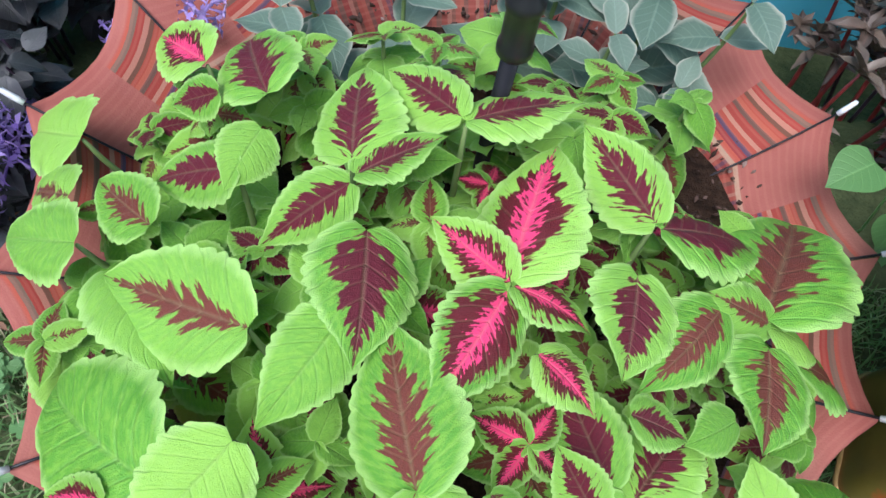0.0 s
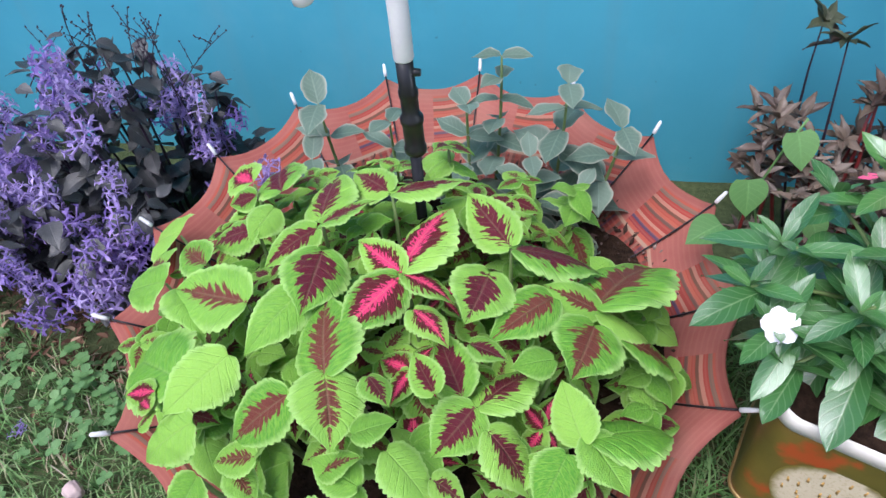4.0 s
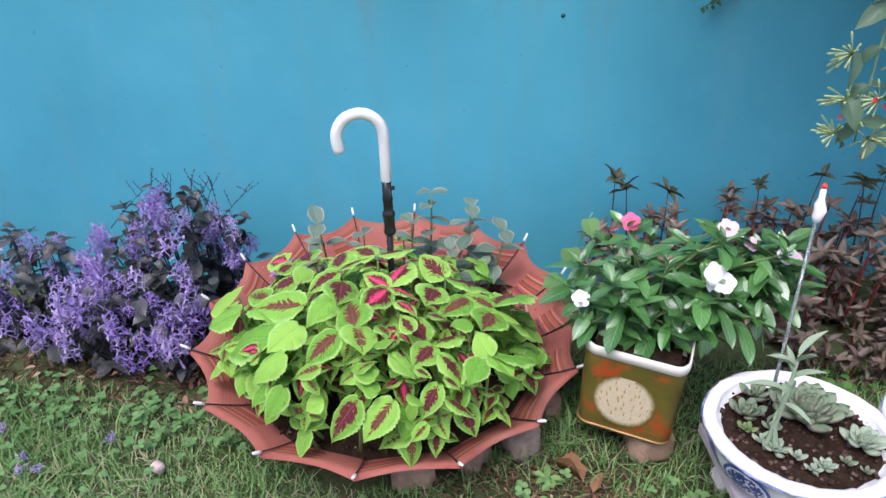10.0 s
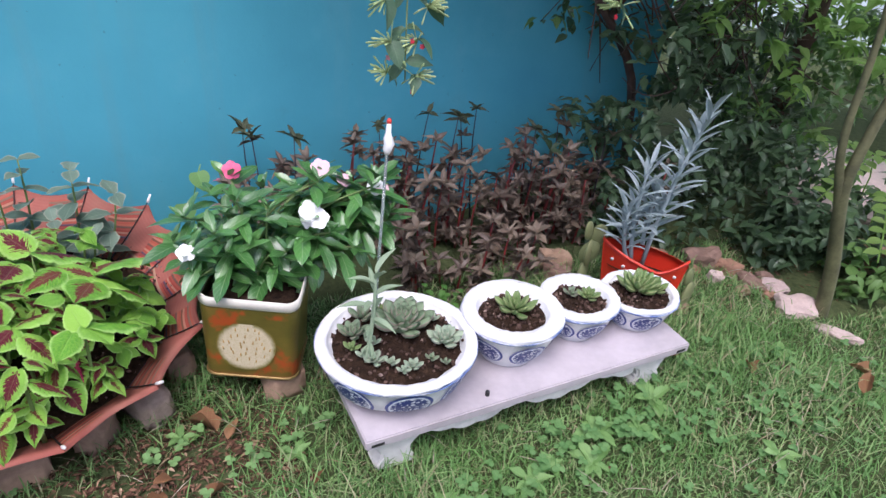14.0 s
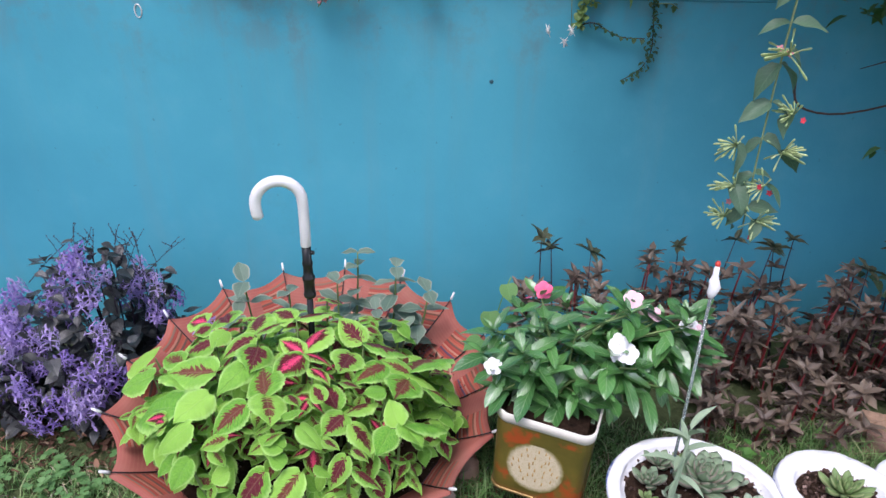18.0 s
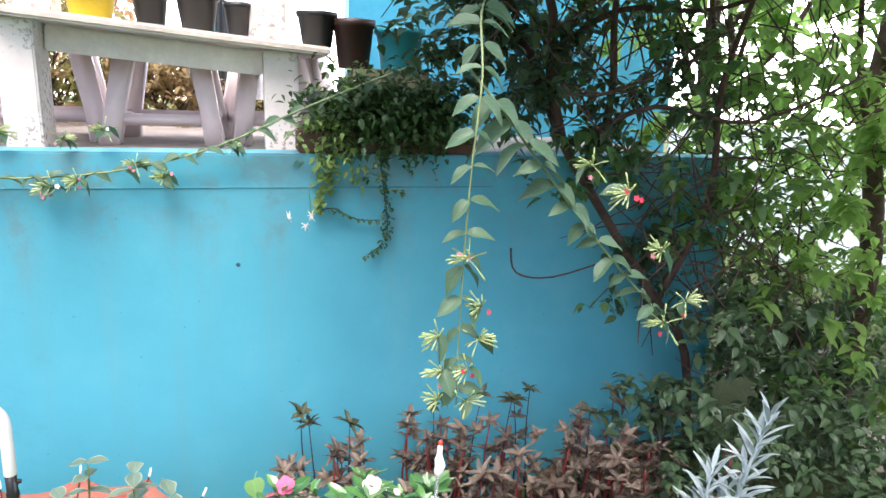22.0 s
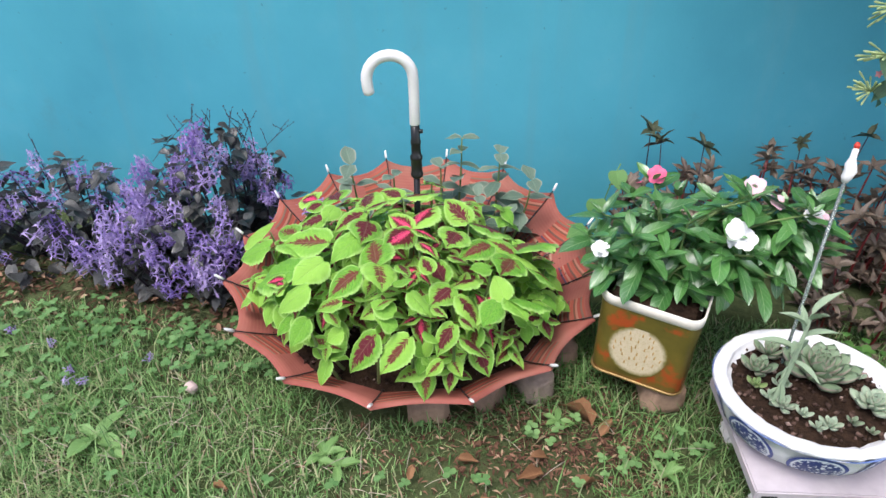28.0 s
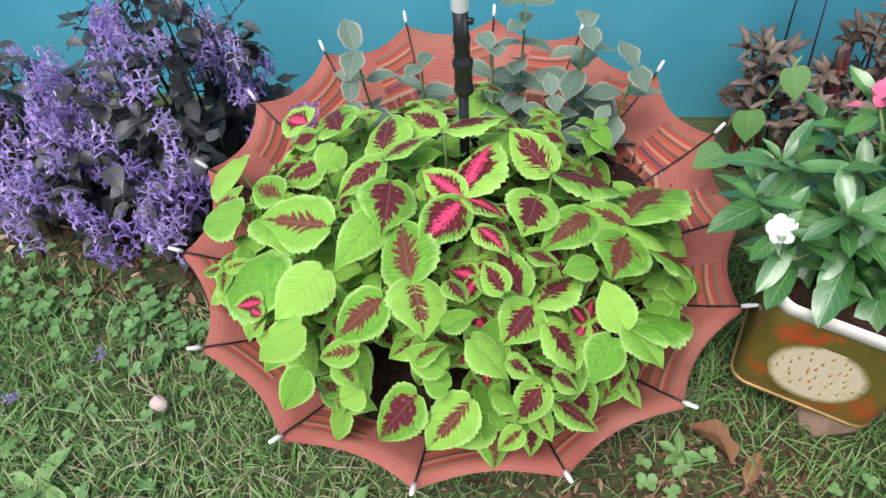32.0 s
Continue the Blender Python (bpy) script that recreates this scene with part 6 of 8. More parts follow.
# ---- stones at the lawn's far edge ----
PINK_STONE = plain("pinkish_rubble", (0.27, 0.17, 0.13), 0.9, 0.25, 9, bump=0.7)
PALE_STONE = plain("pale_rubble", (0.58, 0.45, 0.41), 0.9, 0.2, 9, bump=0.7)
rng = random.Random(77)
for i, (x, y, w, d, h, mat) in enumerate(((2.00, 0.05, 0.13, 0.09, 0.09, OLD_BRICK), (2.19, 0.00, 0.14, 0.09, 0.10, PINK_STONE), (2.24, -0.07, 0.11, 0.07, 0.07, OLD_BRICK), (2.16, -0.10, 0.06, 0.05, 0.06, PALE_STONE),
                                          (2.26, -0.16, 0.12, 0.08, 0.06, PINK_STONE), (2.20, -0.19, 0.06, 0.05, 0.05, OLD_STONE), (2.32, -0.21, 0.10, 0.07, 0.06, PALE_STONE), (2.27, -0.24, 0.05, 0.04, 0.05, OLD_BRICK),
                                          (1.60, 0.02, 0.10, 0.08, 0.10, PINK_STONE), (1.63, 0.09, 0.13, 0.08, 0.12, OLD_STONE), (1.90, -0.22, 0.08, 0.06, 0.07, OLD_STONE), (2.34, -0.14, 0.07, 0.05, 0.05, PINK_STONE), (2.80, -0.20, 0.20, 0.10, 0.14, OLD_STONE), (2.12, -0.04, 0.05, 0.04, 0.05, OLD_BRICK))):
    alone("rubble_stone", rock(w, d, h, i, 0.36), mat, "broken stone or brick lying at the lawn's edge", "stone", group="rubble at the lawn's edge", smooth=False, m=pose(x, y, -0.03, rng.uniform(-15, 15), rng.uniform(-15, 15), rng.uniform(-60, 0)))
alone("broken_slab", rock(0.13, 0.10, 0.055, 25, 0.34), PALE_STONE, "pinkish broken concrete slab tilted in the grass", "stone", group="rubble at the lawn's edge", smooth=False, m=pose(2.300, -0.325, -0.012, 18, -10, -32))
alone("broken_slab", rock(0.14, 0.045, 0.035, 28, 0.4), PALE_STONE, "long pale sliver of concrete in the grass", "stone", group="rubble at the lawn's edge", smooth=False, m=pose(2.320, -0.465, -0.014, 10, -6, -62))

# ---- slim tree beside the lawn ----
GREEN_BARK = plain("olive_bark", (0.12, 0.12, 0.055), 0.7, 0.3, 16, bump=0.4)
BROWN_BARK = plain("brown_vine_bark", (0.085, 0.05, 0.038), 0.85, 0.3, 22, bump=0.7)
# deep, sunlit and mid copies of one leaf: sunlight and shade set by colour
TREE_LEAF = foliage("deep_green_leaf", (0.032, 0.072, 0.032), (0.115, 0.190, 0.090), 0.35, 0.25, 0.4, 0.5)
SUN_LEAF = foliage("sun_toned_green_leaf", (0.21, 0.40, 0.09), (0.45, 0.64, 0.20), 0.4, 0.65, 0.3, 0.4)
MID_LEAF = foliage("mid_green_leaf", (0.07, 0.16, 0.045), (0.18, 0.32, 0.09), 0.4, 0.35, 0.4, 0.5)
BROAD = [leaf_arrays(wide_at=0.42, droop=d, fold=0.2, rows=4, half=1, wave=0.1, seed=i) for i, d in enumerate((0.1, 0.25, 0.4))]


def leaf_cloud(name, centre, radii, n, size, mat, seed, parent, clump=14, label=""):
    """Leaves in clumps along short shoots inside a space, with gaps between."""
    rng = random.Random(seed)
    poses = []
    c = Vector(centre)
    while len(poses) < n:
        q = Vector((rng.gauss(0, 0.5), rng.gauss(0, 0.5), rng.gauss(0, 0.5)))
        q = c + Vector((q.x * radii[0], q.y * radii[1], q.z * radii[2]))
        d = Vector((rng.uniform(-1, 1), rng.uniform(-1, 1), rng.uniform(-0.9, 0.4))).normalized() * rng.uniform(0.08, 0.2)
        for k in range(clump):
            p = q + d * (k / clump) + Vector((rng.gauss(0, 0.012), rng.gauss(0, 0.012), rng.gauss(0, 0.012)))
            ln = size * rng.uniform(0.6, 1.3)
            poses.append(leaf_pose(p, rng.uniform(0, 360), rng.uniform(-55, 20), ln, ln * rng.uniform(0.45, 0.6), rng.uniform(-25, 25)))
    me = scatter(name, BROAD, poses, mat)
    ob = part(name, me, None, parent, label)
    ob["kind"] = "stuff"
    return ob


def limb(parent, pts, r0, r1, mat, name="limb"):
    n = len(pts)
    smooth = []
    for i in range(n - 1):
        for k in range(4):
            t = k / 4
            p0, p1, p2, p3 = (Vector(pts[max(0, i - 1)]), Vector(pts[i]), Vector(pts[i + 1]), Vector(pts[min(n - 1, i + 2)]))
            smooth.append(0.5 * ((2 * p1) + (p2 - p0) * t + (2 * p0 - 5 * p1 + 4 * p2 - p3) * t * t + (3 * p1 - p0 - 3 * p2 + p3) * t ** 3))
    smooth.append(Vector(pts[-1]))
    m = len(smooth)
    return part(name, tube(smooth, [r0 + (r1 - r0) * i / (m - 1) for i in range(m)], 9), mat, parent)


def slim_tree():
    ob = thing("slim_tree", (2.365, -0.37, 0), "slim olive-barked tree forking low beside the lawn", "tree")
    limb(ob, [(2.365, -0.370, -0.03), (2.330, -0.360, 0.18), (2.285, -0.340, 0.36), (2.270, -0.330, 0.47), (2.300, -0.320, 0.62), (2.390, -0.300, 0.95), (2.430, -0.300, 1.5), (2.530, -0.250, 2.3)], 0.024, 0.008, GREEN_BARK, "trunk")
    limb(ob, [(2.292, -0.342, 0.34), (2.255, -0.325, 0.45), (2.225, -0.300, 0.60), (2.250, -0.260, 0.9), (2.210, -0.200, 1.5), (2.280, -0.100, 2.2)], 0.015, 0.006, GREEN_BARK)
    limb(ob, [(2.270, -0.300, 0.95), (2.350, -0.150, 1.2), (2.430, 0.000, 1.5)], 0.008, 0.003, GREEN_BARK)
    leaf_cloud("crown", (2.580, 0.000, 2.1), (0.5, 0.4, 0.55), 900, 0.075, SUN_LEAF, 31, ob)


slim_tree()


# ---- creeper with woody stems climbing over the wall's end, and added shade clouds above it ----
def wall_creeper():
    ob = thing("wall_creeper", (2.1, 0.68, 0), "dense woody creeper with brown stems and dark leaves over the wall, plus added overhead leaf clouds for shade", "climber")
    for pts, r0, r1 in (([(2.30, 0.68, -0.02), (2.22, 0.66, 0.45), (2.0, 0.66, 0.75), (1.78, 0.68, 1.05), (1.60, 0.68, 1.30), (1.47, 0.70, 1.58), (1.27, 0.72, 1.78), (1.2, 0.8, 2.1)], 0.018, 0.015),
                        ([(1.60, 0.66, 1.28), (1.52, 0.62, 1.50), (1.50, 0.6, 1.70), (1.42, 0.62, 1.95), (1.45, 0.7, 2.3)], 0.02, 0.012),
                        ([(1.72, 0.66, 1.12), (1.74, 0.6, 1.45), (1.70, 0.56, 1.75), (1.78, 0.6, 2.2)], 0.016, 0.008),
                        ([(2.05, 0.64, 0.7), (2.15, 0.55, 1.1), (2.1, 0.5, 1.5), (2.25, 0.5, 2.0)], 0.016, 0.008),
                        ([(1.50, 0.66, 1.55), (1.72, 0.58, 1.72), (2.05, 0.5, 1.74), (2.45, 0.45, 1.9)], 0.012, 0.006),
                        ([(1.62, 0.60, 1.30), (1.85, 0.5, 1.42), (2.2, 0.45, 1.38), (2.6, 0.4, 1.55)], 0.010, 0.005),
                        ([(1.45, 0.70, 0.90), (1.46, 0.66, 0.82), (1.60, 0.65, 0.80), (1.85, 0.66, 0.86)], 0.004, 0.003)):
        limb(ob, pts, r0, r1, BROWN_BARK)
    rng = random.Random(40)
    many = []
    for i in range(620):
        a = Vector((rng.uniform(1.15, 2.8), rng.uniform(0.40, 0.72), rng.uniform(0.45, 2.1)))
        if a.x < 2.5 - 0.72 * a.z or (a.x < 1.85 and a.z < 1.3):
            continue
        b = a + Vector((rng.uniform(-0.3, 0.45), rng.uniform(-0.15, 0.1), rng.uniform(-0.3, 0.25)))
        many.append((curve_points(a, b, rng.uniform(-0.06, 0.08), (0, 0, 0), 6), [0.0036, 0.0034, 0.003, 0.0026, 0.002, 0.0014]))
    tw = part("twig_tangle", tubes("twig_tangle", many, BROWN_BARK, 5), None, ob, "tangle of thin brown twigs")
    tw["kind"] = "stuff"
    # flat clouds of 1100 leaves or more above z 2.0: added unseen, to cast shade
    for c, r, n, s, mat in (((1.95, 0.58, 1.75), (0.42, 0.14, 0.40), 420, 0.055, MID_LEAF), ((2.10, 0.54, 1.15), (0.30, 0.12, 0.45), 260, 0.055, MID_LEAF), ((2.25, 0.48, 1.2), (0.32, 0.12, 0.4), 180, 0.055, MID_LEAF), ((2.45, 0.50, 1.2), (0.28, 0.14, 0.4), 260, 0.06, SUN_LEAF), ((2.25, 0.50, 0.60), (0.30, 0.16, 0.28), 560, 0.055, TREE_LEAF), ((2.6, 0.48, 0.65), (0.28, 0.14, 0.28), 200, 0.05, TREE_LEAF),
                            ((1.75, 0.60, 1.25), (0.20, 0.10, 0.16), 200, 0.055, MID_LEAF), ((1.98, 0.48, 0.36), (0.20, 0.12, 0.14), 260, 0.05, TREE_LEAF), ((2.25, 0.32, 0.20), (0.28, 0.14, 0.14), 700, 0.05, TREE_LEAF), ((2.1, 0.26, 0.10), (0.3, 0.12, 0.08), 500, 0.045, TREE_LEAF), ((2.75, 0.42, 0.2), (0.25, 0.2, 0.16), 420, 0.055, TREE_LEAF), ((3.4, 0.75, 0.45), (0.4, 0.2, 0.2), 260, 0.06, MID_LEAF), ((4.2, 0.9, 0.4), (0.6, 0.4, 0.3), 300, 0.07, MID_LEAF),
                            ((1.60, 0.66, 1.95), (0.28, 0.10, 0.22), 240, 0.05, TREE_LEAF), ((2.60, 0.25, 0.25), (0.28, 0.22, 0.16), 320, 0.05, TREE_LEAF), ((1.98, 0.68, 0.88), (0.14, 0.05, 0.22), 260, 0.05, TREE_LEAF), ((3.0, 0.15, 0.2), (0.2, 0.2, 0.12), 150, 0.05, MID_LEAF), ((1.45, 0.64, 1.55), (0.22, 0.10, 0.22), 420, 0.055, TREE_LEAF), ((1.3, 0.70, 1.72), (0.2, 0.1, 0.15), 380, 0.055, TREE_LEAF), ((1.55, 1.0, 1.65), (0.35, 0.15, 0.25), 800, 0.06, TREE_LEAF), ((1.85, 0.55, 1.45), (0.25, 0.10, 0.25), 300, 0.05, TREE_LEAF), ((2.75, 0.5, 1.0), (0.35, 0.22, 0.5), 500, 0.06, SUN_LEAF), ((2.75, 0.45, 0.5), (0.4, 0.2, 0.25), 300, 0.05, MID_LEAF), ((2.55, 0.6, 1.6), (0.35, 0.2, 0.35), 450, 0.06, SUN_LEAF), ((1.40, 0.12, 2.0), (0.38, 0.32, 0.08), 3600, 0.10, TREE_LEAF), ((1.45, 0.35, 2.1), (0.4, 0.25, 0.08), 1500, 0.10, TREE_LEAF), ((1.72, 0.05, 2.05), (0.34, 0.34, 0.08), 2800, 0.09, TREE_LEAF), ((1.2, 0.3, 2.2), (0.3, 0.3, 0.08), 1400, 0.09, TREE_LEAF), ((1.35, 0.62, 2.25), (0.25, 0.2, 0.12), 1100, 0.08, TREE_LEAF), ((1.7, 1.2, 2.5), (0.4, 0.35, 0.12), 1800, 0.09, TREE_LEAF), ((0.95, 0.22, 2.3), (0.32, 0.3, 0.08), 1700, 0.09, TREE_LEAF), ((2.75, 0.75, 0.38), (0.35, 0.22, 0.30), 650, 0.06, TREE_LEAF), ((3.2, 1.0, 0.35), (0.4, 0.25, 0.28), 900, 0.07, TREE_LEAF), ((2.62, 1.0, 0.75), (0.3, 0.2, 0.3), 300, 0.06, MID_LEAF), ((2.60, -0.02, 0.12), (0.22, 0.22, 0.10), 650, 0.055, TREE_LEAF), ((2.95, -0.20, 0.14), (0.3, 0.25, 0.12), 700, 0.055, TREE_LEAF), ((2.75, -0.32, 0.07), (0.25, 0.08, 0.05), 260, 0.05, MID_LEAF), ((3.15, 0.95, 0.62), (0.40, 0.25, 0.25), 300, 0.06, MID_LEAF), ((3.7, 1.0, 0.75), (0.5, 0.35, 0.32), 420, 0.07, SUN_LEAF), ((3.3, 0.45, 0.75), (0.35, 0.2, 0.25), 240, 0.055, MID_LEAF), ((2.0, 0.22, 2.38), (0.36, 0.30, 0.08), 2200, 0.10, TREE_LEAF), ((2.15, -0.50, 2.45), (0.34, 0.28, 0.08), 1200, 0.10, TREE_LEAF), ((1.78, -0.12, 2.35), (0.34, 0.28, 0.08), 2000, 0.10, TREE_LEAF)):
        leaf_cloud("leaves", c, r, n, s, mat, int(c[0] * 100 + c[2] * 10), ob)


wall_creeper()


def sunlit_tree(x, y, z, seed, n, label):
    ob = thing("sunlit_tree", (x, y, 0), label, "tree", "sunlit trees behind the creeper")
    limb(ob, [(x, y, -0.02), (x + 0.05, y, 0.8), (x - 0.05, y + 0.05, 1.6), (x + 0.05, y, 2.6)], 0.06, 0.02, BROWN_BARK, "trunk")
    for k, (dx, dz) in enumerate(((-0.5, 0.5), (0.5, 0.7), (-0.3, 1.1), (0.4, 1.3), (0.0, 0.2))):
        limb(ob, [(x, y, 1.2 + 0.2 * k), (x + dx * 0.6, y - 0.1, z - 0.4 + dz * 0.4), (x + dx, y - 0.2, z + dz * 0.6)], 0.02, 0.006, BROWN_BARK)
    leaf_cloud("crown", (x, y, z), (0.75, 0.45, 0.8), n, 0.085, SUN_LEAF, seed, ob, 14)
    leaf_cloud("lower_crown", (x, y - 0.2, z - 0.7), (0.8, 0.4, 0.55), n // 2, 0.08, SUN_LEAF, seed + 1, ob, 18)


sunlit_tree(3.15, 0.75, 1.75, 60, 1250, "leafy tree with pale green foliage toned as if sunlit")
sunlit_tree(4.2, 0.5, 1.7, 62, 1000, "leafy tree with pale green foliage toned as if sunlit")
sunlit_tree(2.75, 1.35, 1.9, 66, 850, "leafy tree with pale green foliage toned as if sunlit")
sunlit_tree(3.5, -0.05, 1.9, 64, 1000, "young tree with pale green foliage toned as if sunlit")

# compound leaf of a shrub at the lawn's edge
def compound(x, y, z, heading, n, ln, seed):
    rng = random.Random(seed)
    ob = thing("compound_leaf_shoot", (x, y, 0), "long shoot with paired round bright green leaflets", "plant", "shoots at the lawn's edge")
    d = Vector((math.cos(radians(heading)), math.sin(radians(heading)), 0))
    pts = [Vector((x, y, -0.01)), Vector((x, y, z * 0.7)) - d * 0.02] + [Vector((x, y, z)) + d * ln * t - Vector((0, 0, 0.10 * t * t)) for t in (0.1, 0.35, 0.6, 0.8, 1.0)]
    part("stalk", tube(pts, 0.003, 5), SUN_LEAF, ob)
    me = leaf_mesh("leaflet", SUN_LEAF, wide_at=0.5, droop=0.1, fold=0.1, rows=7, half=2)
    for i in range(n):
        t = 0.1 + 0.9 * i / n
        p = Vector((x, y, z)) + d * ln * t - Vector((0, 0, 0.10 * t * t))
        for s in (-1, 1):
            part("leaflet", me, None, ob, "", leaf_pose(p, heading + s * 65, rng.uniform(-15, 15), 0.052, 0.036, s * 10))


compound(2.95, 0.05, 0.32, -165, 7, 0.38, 1)
compound(2.85, -0.10, 0.26, -140, 8, 0.40, 4)
compound(3.05, -0.25, 0.40, -10, 9, 0.45, 2)
compound(2.8, 0.15, 0.36, -60, 9, 0.4, 3)
# pale path beyond the undergrowth
alone("path", rough_block(0.8, 0.9, 0.06, 4, 0.2), plain("pale_pink_paving", (0.64, 0.50, 0.47), 0.85, 0.2, 5, bump=0.4), "pale pinkish garden path beyond the trees", "path", "structure", m=pose(3.42, 0.20, -0.02, 0, 0, 30), smooth=False)
# pale garden wall far beyond the trees
bm = box(6.0, 0.2, 1.25, 0.01)
alone("wall_far", bm, plain("pale_blue_white_wall", (0.70, 0.80, 0.86), 0.8, 0.15, 2, bump=0.3), "pale bluish-white garden wall beyond the trees", "wall", "structure", m=pose(6.2, 1.8, -0.05, 0, 0, -60), smooth=False)

# ---- flowering creeper shoots hanging before the wall ----
CREEPER_LEAF = foliage("creeper_leaf", (0.045, 0.115, 0.060), (0.145, 0.245, 0.145), 0.4, 0.3, 0.5, 0.5)
CREEPER_LEAVES = [leaf_mesh("leaf", CREEPER_LEAF, wide_at=0.42, droop=d, fold=0.25, rows=9, half=2, wave=0.2, seed=i) for i, d in enumerate((0.22, 0.38, 0.5))]
VINE_STEM = plain("yellow_green_stem", (0.22, 0.29, 0.13), 0.5, 0.2, 30)
TUBE_GREEN = foliage("floret_tube", (0.42, 0.56, 0.22), (0.70, 0.80, 0.46), 0.5, 0.35, 0.1)
FLORET_RED = plain("floret_red", (0.62, 0.04, 0.07), 0.6, 0.2, 60)
FLORET_PINK = plain("floret_pink", (0.72, 0.28, 0.32), 0.6, 0.2, 60)
FLORET_WHITE = plain("floret_white", (0.78, 0.76, 0.72), 0.6, 0.1, 60)


def cluster_mesh(seed, n=22):
    rng = random.Random(seed)
    many = []
    main = Vector((rng.choice((-1, 1)) * 0.8, -0.2, 0.5))
    for i in range(n):
        d = (main + Vector((rng.gauss(0, 0.7), rng.gauss(0, 0.5), rng.gauss(0, 0.55)))).normalized()
        ln = rng.uniform(0.025, 0.05)
        many.append(([Vector((0, 0, 0)), d * ln * 0.5, d * ln * 0.9 + Vector((0, 0, -0.003)), d * ln + Vector((0, 0, -0.004))], [0.0010, 0.0012, 0.0022, 0.0013]))
    return tubes("bud_spray", many, TUBE_GREEN, 5)


CLUSTERS = [cluster_mesh(i) for i in range(4)]


def star_mesh(mat):
    a = leaf_arrays(wide_at=0.6, droop=0.2, fold=0.1, rows=4, half=1)
    return scatter("open_floret", a, [leaf_pose((0, 0, 0), 72 * i, 10, 0.0075, 0.005) for i in range(5)], mat)


STARS = [star_mesh(m) for m in (FLORET_RED, FLORET_PINK, FLORET_WHITE)]


def flower_cluster(parent, p, seed, reds=2, scale=1.0, pale=False):
    rng = random.Random(seed)
    cl = part("bud_spray", CLUSTERS[seed % 4], None, parent, "cluster of greenish tubular buds", Matrix.Translation(p) @ pose(0, 0, 0, 0, 0, rng.uniform(-25, 25)) @ Matrix.Scale(scale * 1.1, 4))
    cl["kind"] = "stuff"
    for i in range(reds):
        q = Vector(p) + Vector((rng.gauss(0, 0.014), rng.uniform(-0.02, 0), rng.uniform(-0.03, 0.015))) * scale
        part("open_floret", STARS[rng.choice((1, 1, 2)) if pale else rng.choice((0, 0, 1))], None, cl, "", Matrix.Translation(q) @ pose(0, 0, 0, 80, 0, rng.uniform(-40, 40)) @ Matrix.Scale(scale, 4))


def hanging_shoot(points, leaf_span, pairs, clusters, seed, label, size=0.07, r=0.0021, pale=False):
    rng = random.Random(seed)
    ob = thing("flowering_creeper", points[-1], label, "climber", "flowering creeper shoots")
    st = limb(ob, points, r * 1.3, r * 0.8, VINE_STEM, "stem")
    pts = [Vector(p) for p in points]
    lens = [0.0]
    for a, b in zip(pts, pts[1:]):
        lens.append(lens[-1] + (b - a).length)

    def along(f):
        d = f * lens[-1]
        for i in range(len(pts) - 1):
            if d <= lens[i + 1] + 1e-9:
                return pts[i].lerp(pts[i + 1], (d - lens[i]) / (lens[i + 1] - lens[i]))
        return pts[-1]
    for i in range(pairs):
        f = leaf_span[0] + (leaf_span[1] - leaf_span[0]) * i / max(1, pairs - 1)
        p = along(f)
        for s in (0, 180):
            ln = size * rng.uniform(0.75, 1.2) * (1.15 - 0.5 * f)
            part("leaf", rng.choice(CREEPER_LEAVES), None, ob, "", leaf_pose(p, rng.uniform(-30, 5) + s * 1.08, rng.uniform(-42, 2), ln * 1.12, ln * 0.58, rng.uniform(-45, -8) if s else rng.uniform(8, 45)))
    for k, (p, reds, sc) in enumerate(clusters):
        flower_cluster(ob, Vector(p), seed + k, reds, sc, pale)
        for q in range(3 if pale else 1):
            ln = size * rng.uniform(0.6, 0.95)
            part("leaf", rng.choice(CREEPER_LEAVES), None, ob, "", leaf_pose(Vector(p) + Vector((0, 0.004, 0.006)), rng.uniform(150, 390), rng.uniform(-50, 0), ln, ln * 0.62, rng.uniform(-50, 50)))
    return ob


hanging_shoot([(1.20, 0.35, 1.72), (1.05, 0.0, 1.62), (1.010, -0.14, 1.48), (0.990, -0.16, 1.30), (0.980, -0.165, 1.10), (0.975, -0.17, 0.92), (0.977, -0.17, 0.77)], (0.22, 0.97), 15,
              [((0.990, -0.17, 1.105), 2, 1.0), ((0.930, -0.17, 0.935), 0, 0.9), ((1.025, -0.17, 0.995), 1, 0.9), ((1.020, -0.17, 0.92), 0, 0.9), ((0.943, -0.17, 0.85), 1, 1.0), ((1.000, -0.17, 0.85), 2, 0.9), ((0.935, -0.17, 0.785), 0, 0.9), ((1.000, -0.17, 0.775), 1, 0.9)],
              5, "long hanging creeper shoot with green bud clusters and red florets")
hanging_shoot([(0.99, -0.10, 1.50), (1.06, -0.12, 1.42), (1.145, -0.12, 1.32), (1.26, -0.12, 1.19), (1.385, -0.12, 1.055), (1.50, -0.12, 0.945)], (0.12, 0.98), 12,
              [((1.285, -0.13, 1.30), 1, 0.9), ((1.385, -0.13, 1.235), 3, 1.1), ((1.49, -0.13, 1.095), 2, 1.0), ((1.575, -0.13, 0.965), 1, 1.0), ((1.52, -0.13, 0.91), 1, 1.1)],
              9, "leaning creeper shoot with green bud clusters and red florets", 0.075, 0.0025)
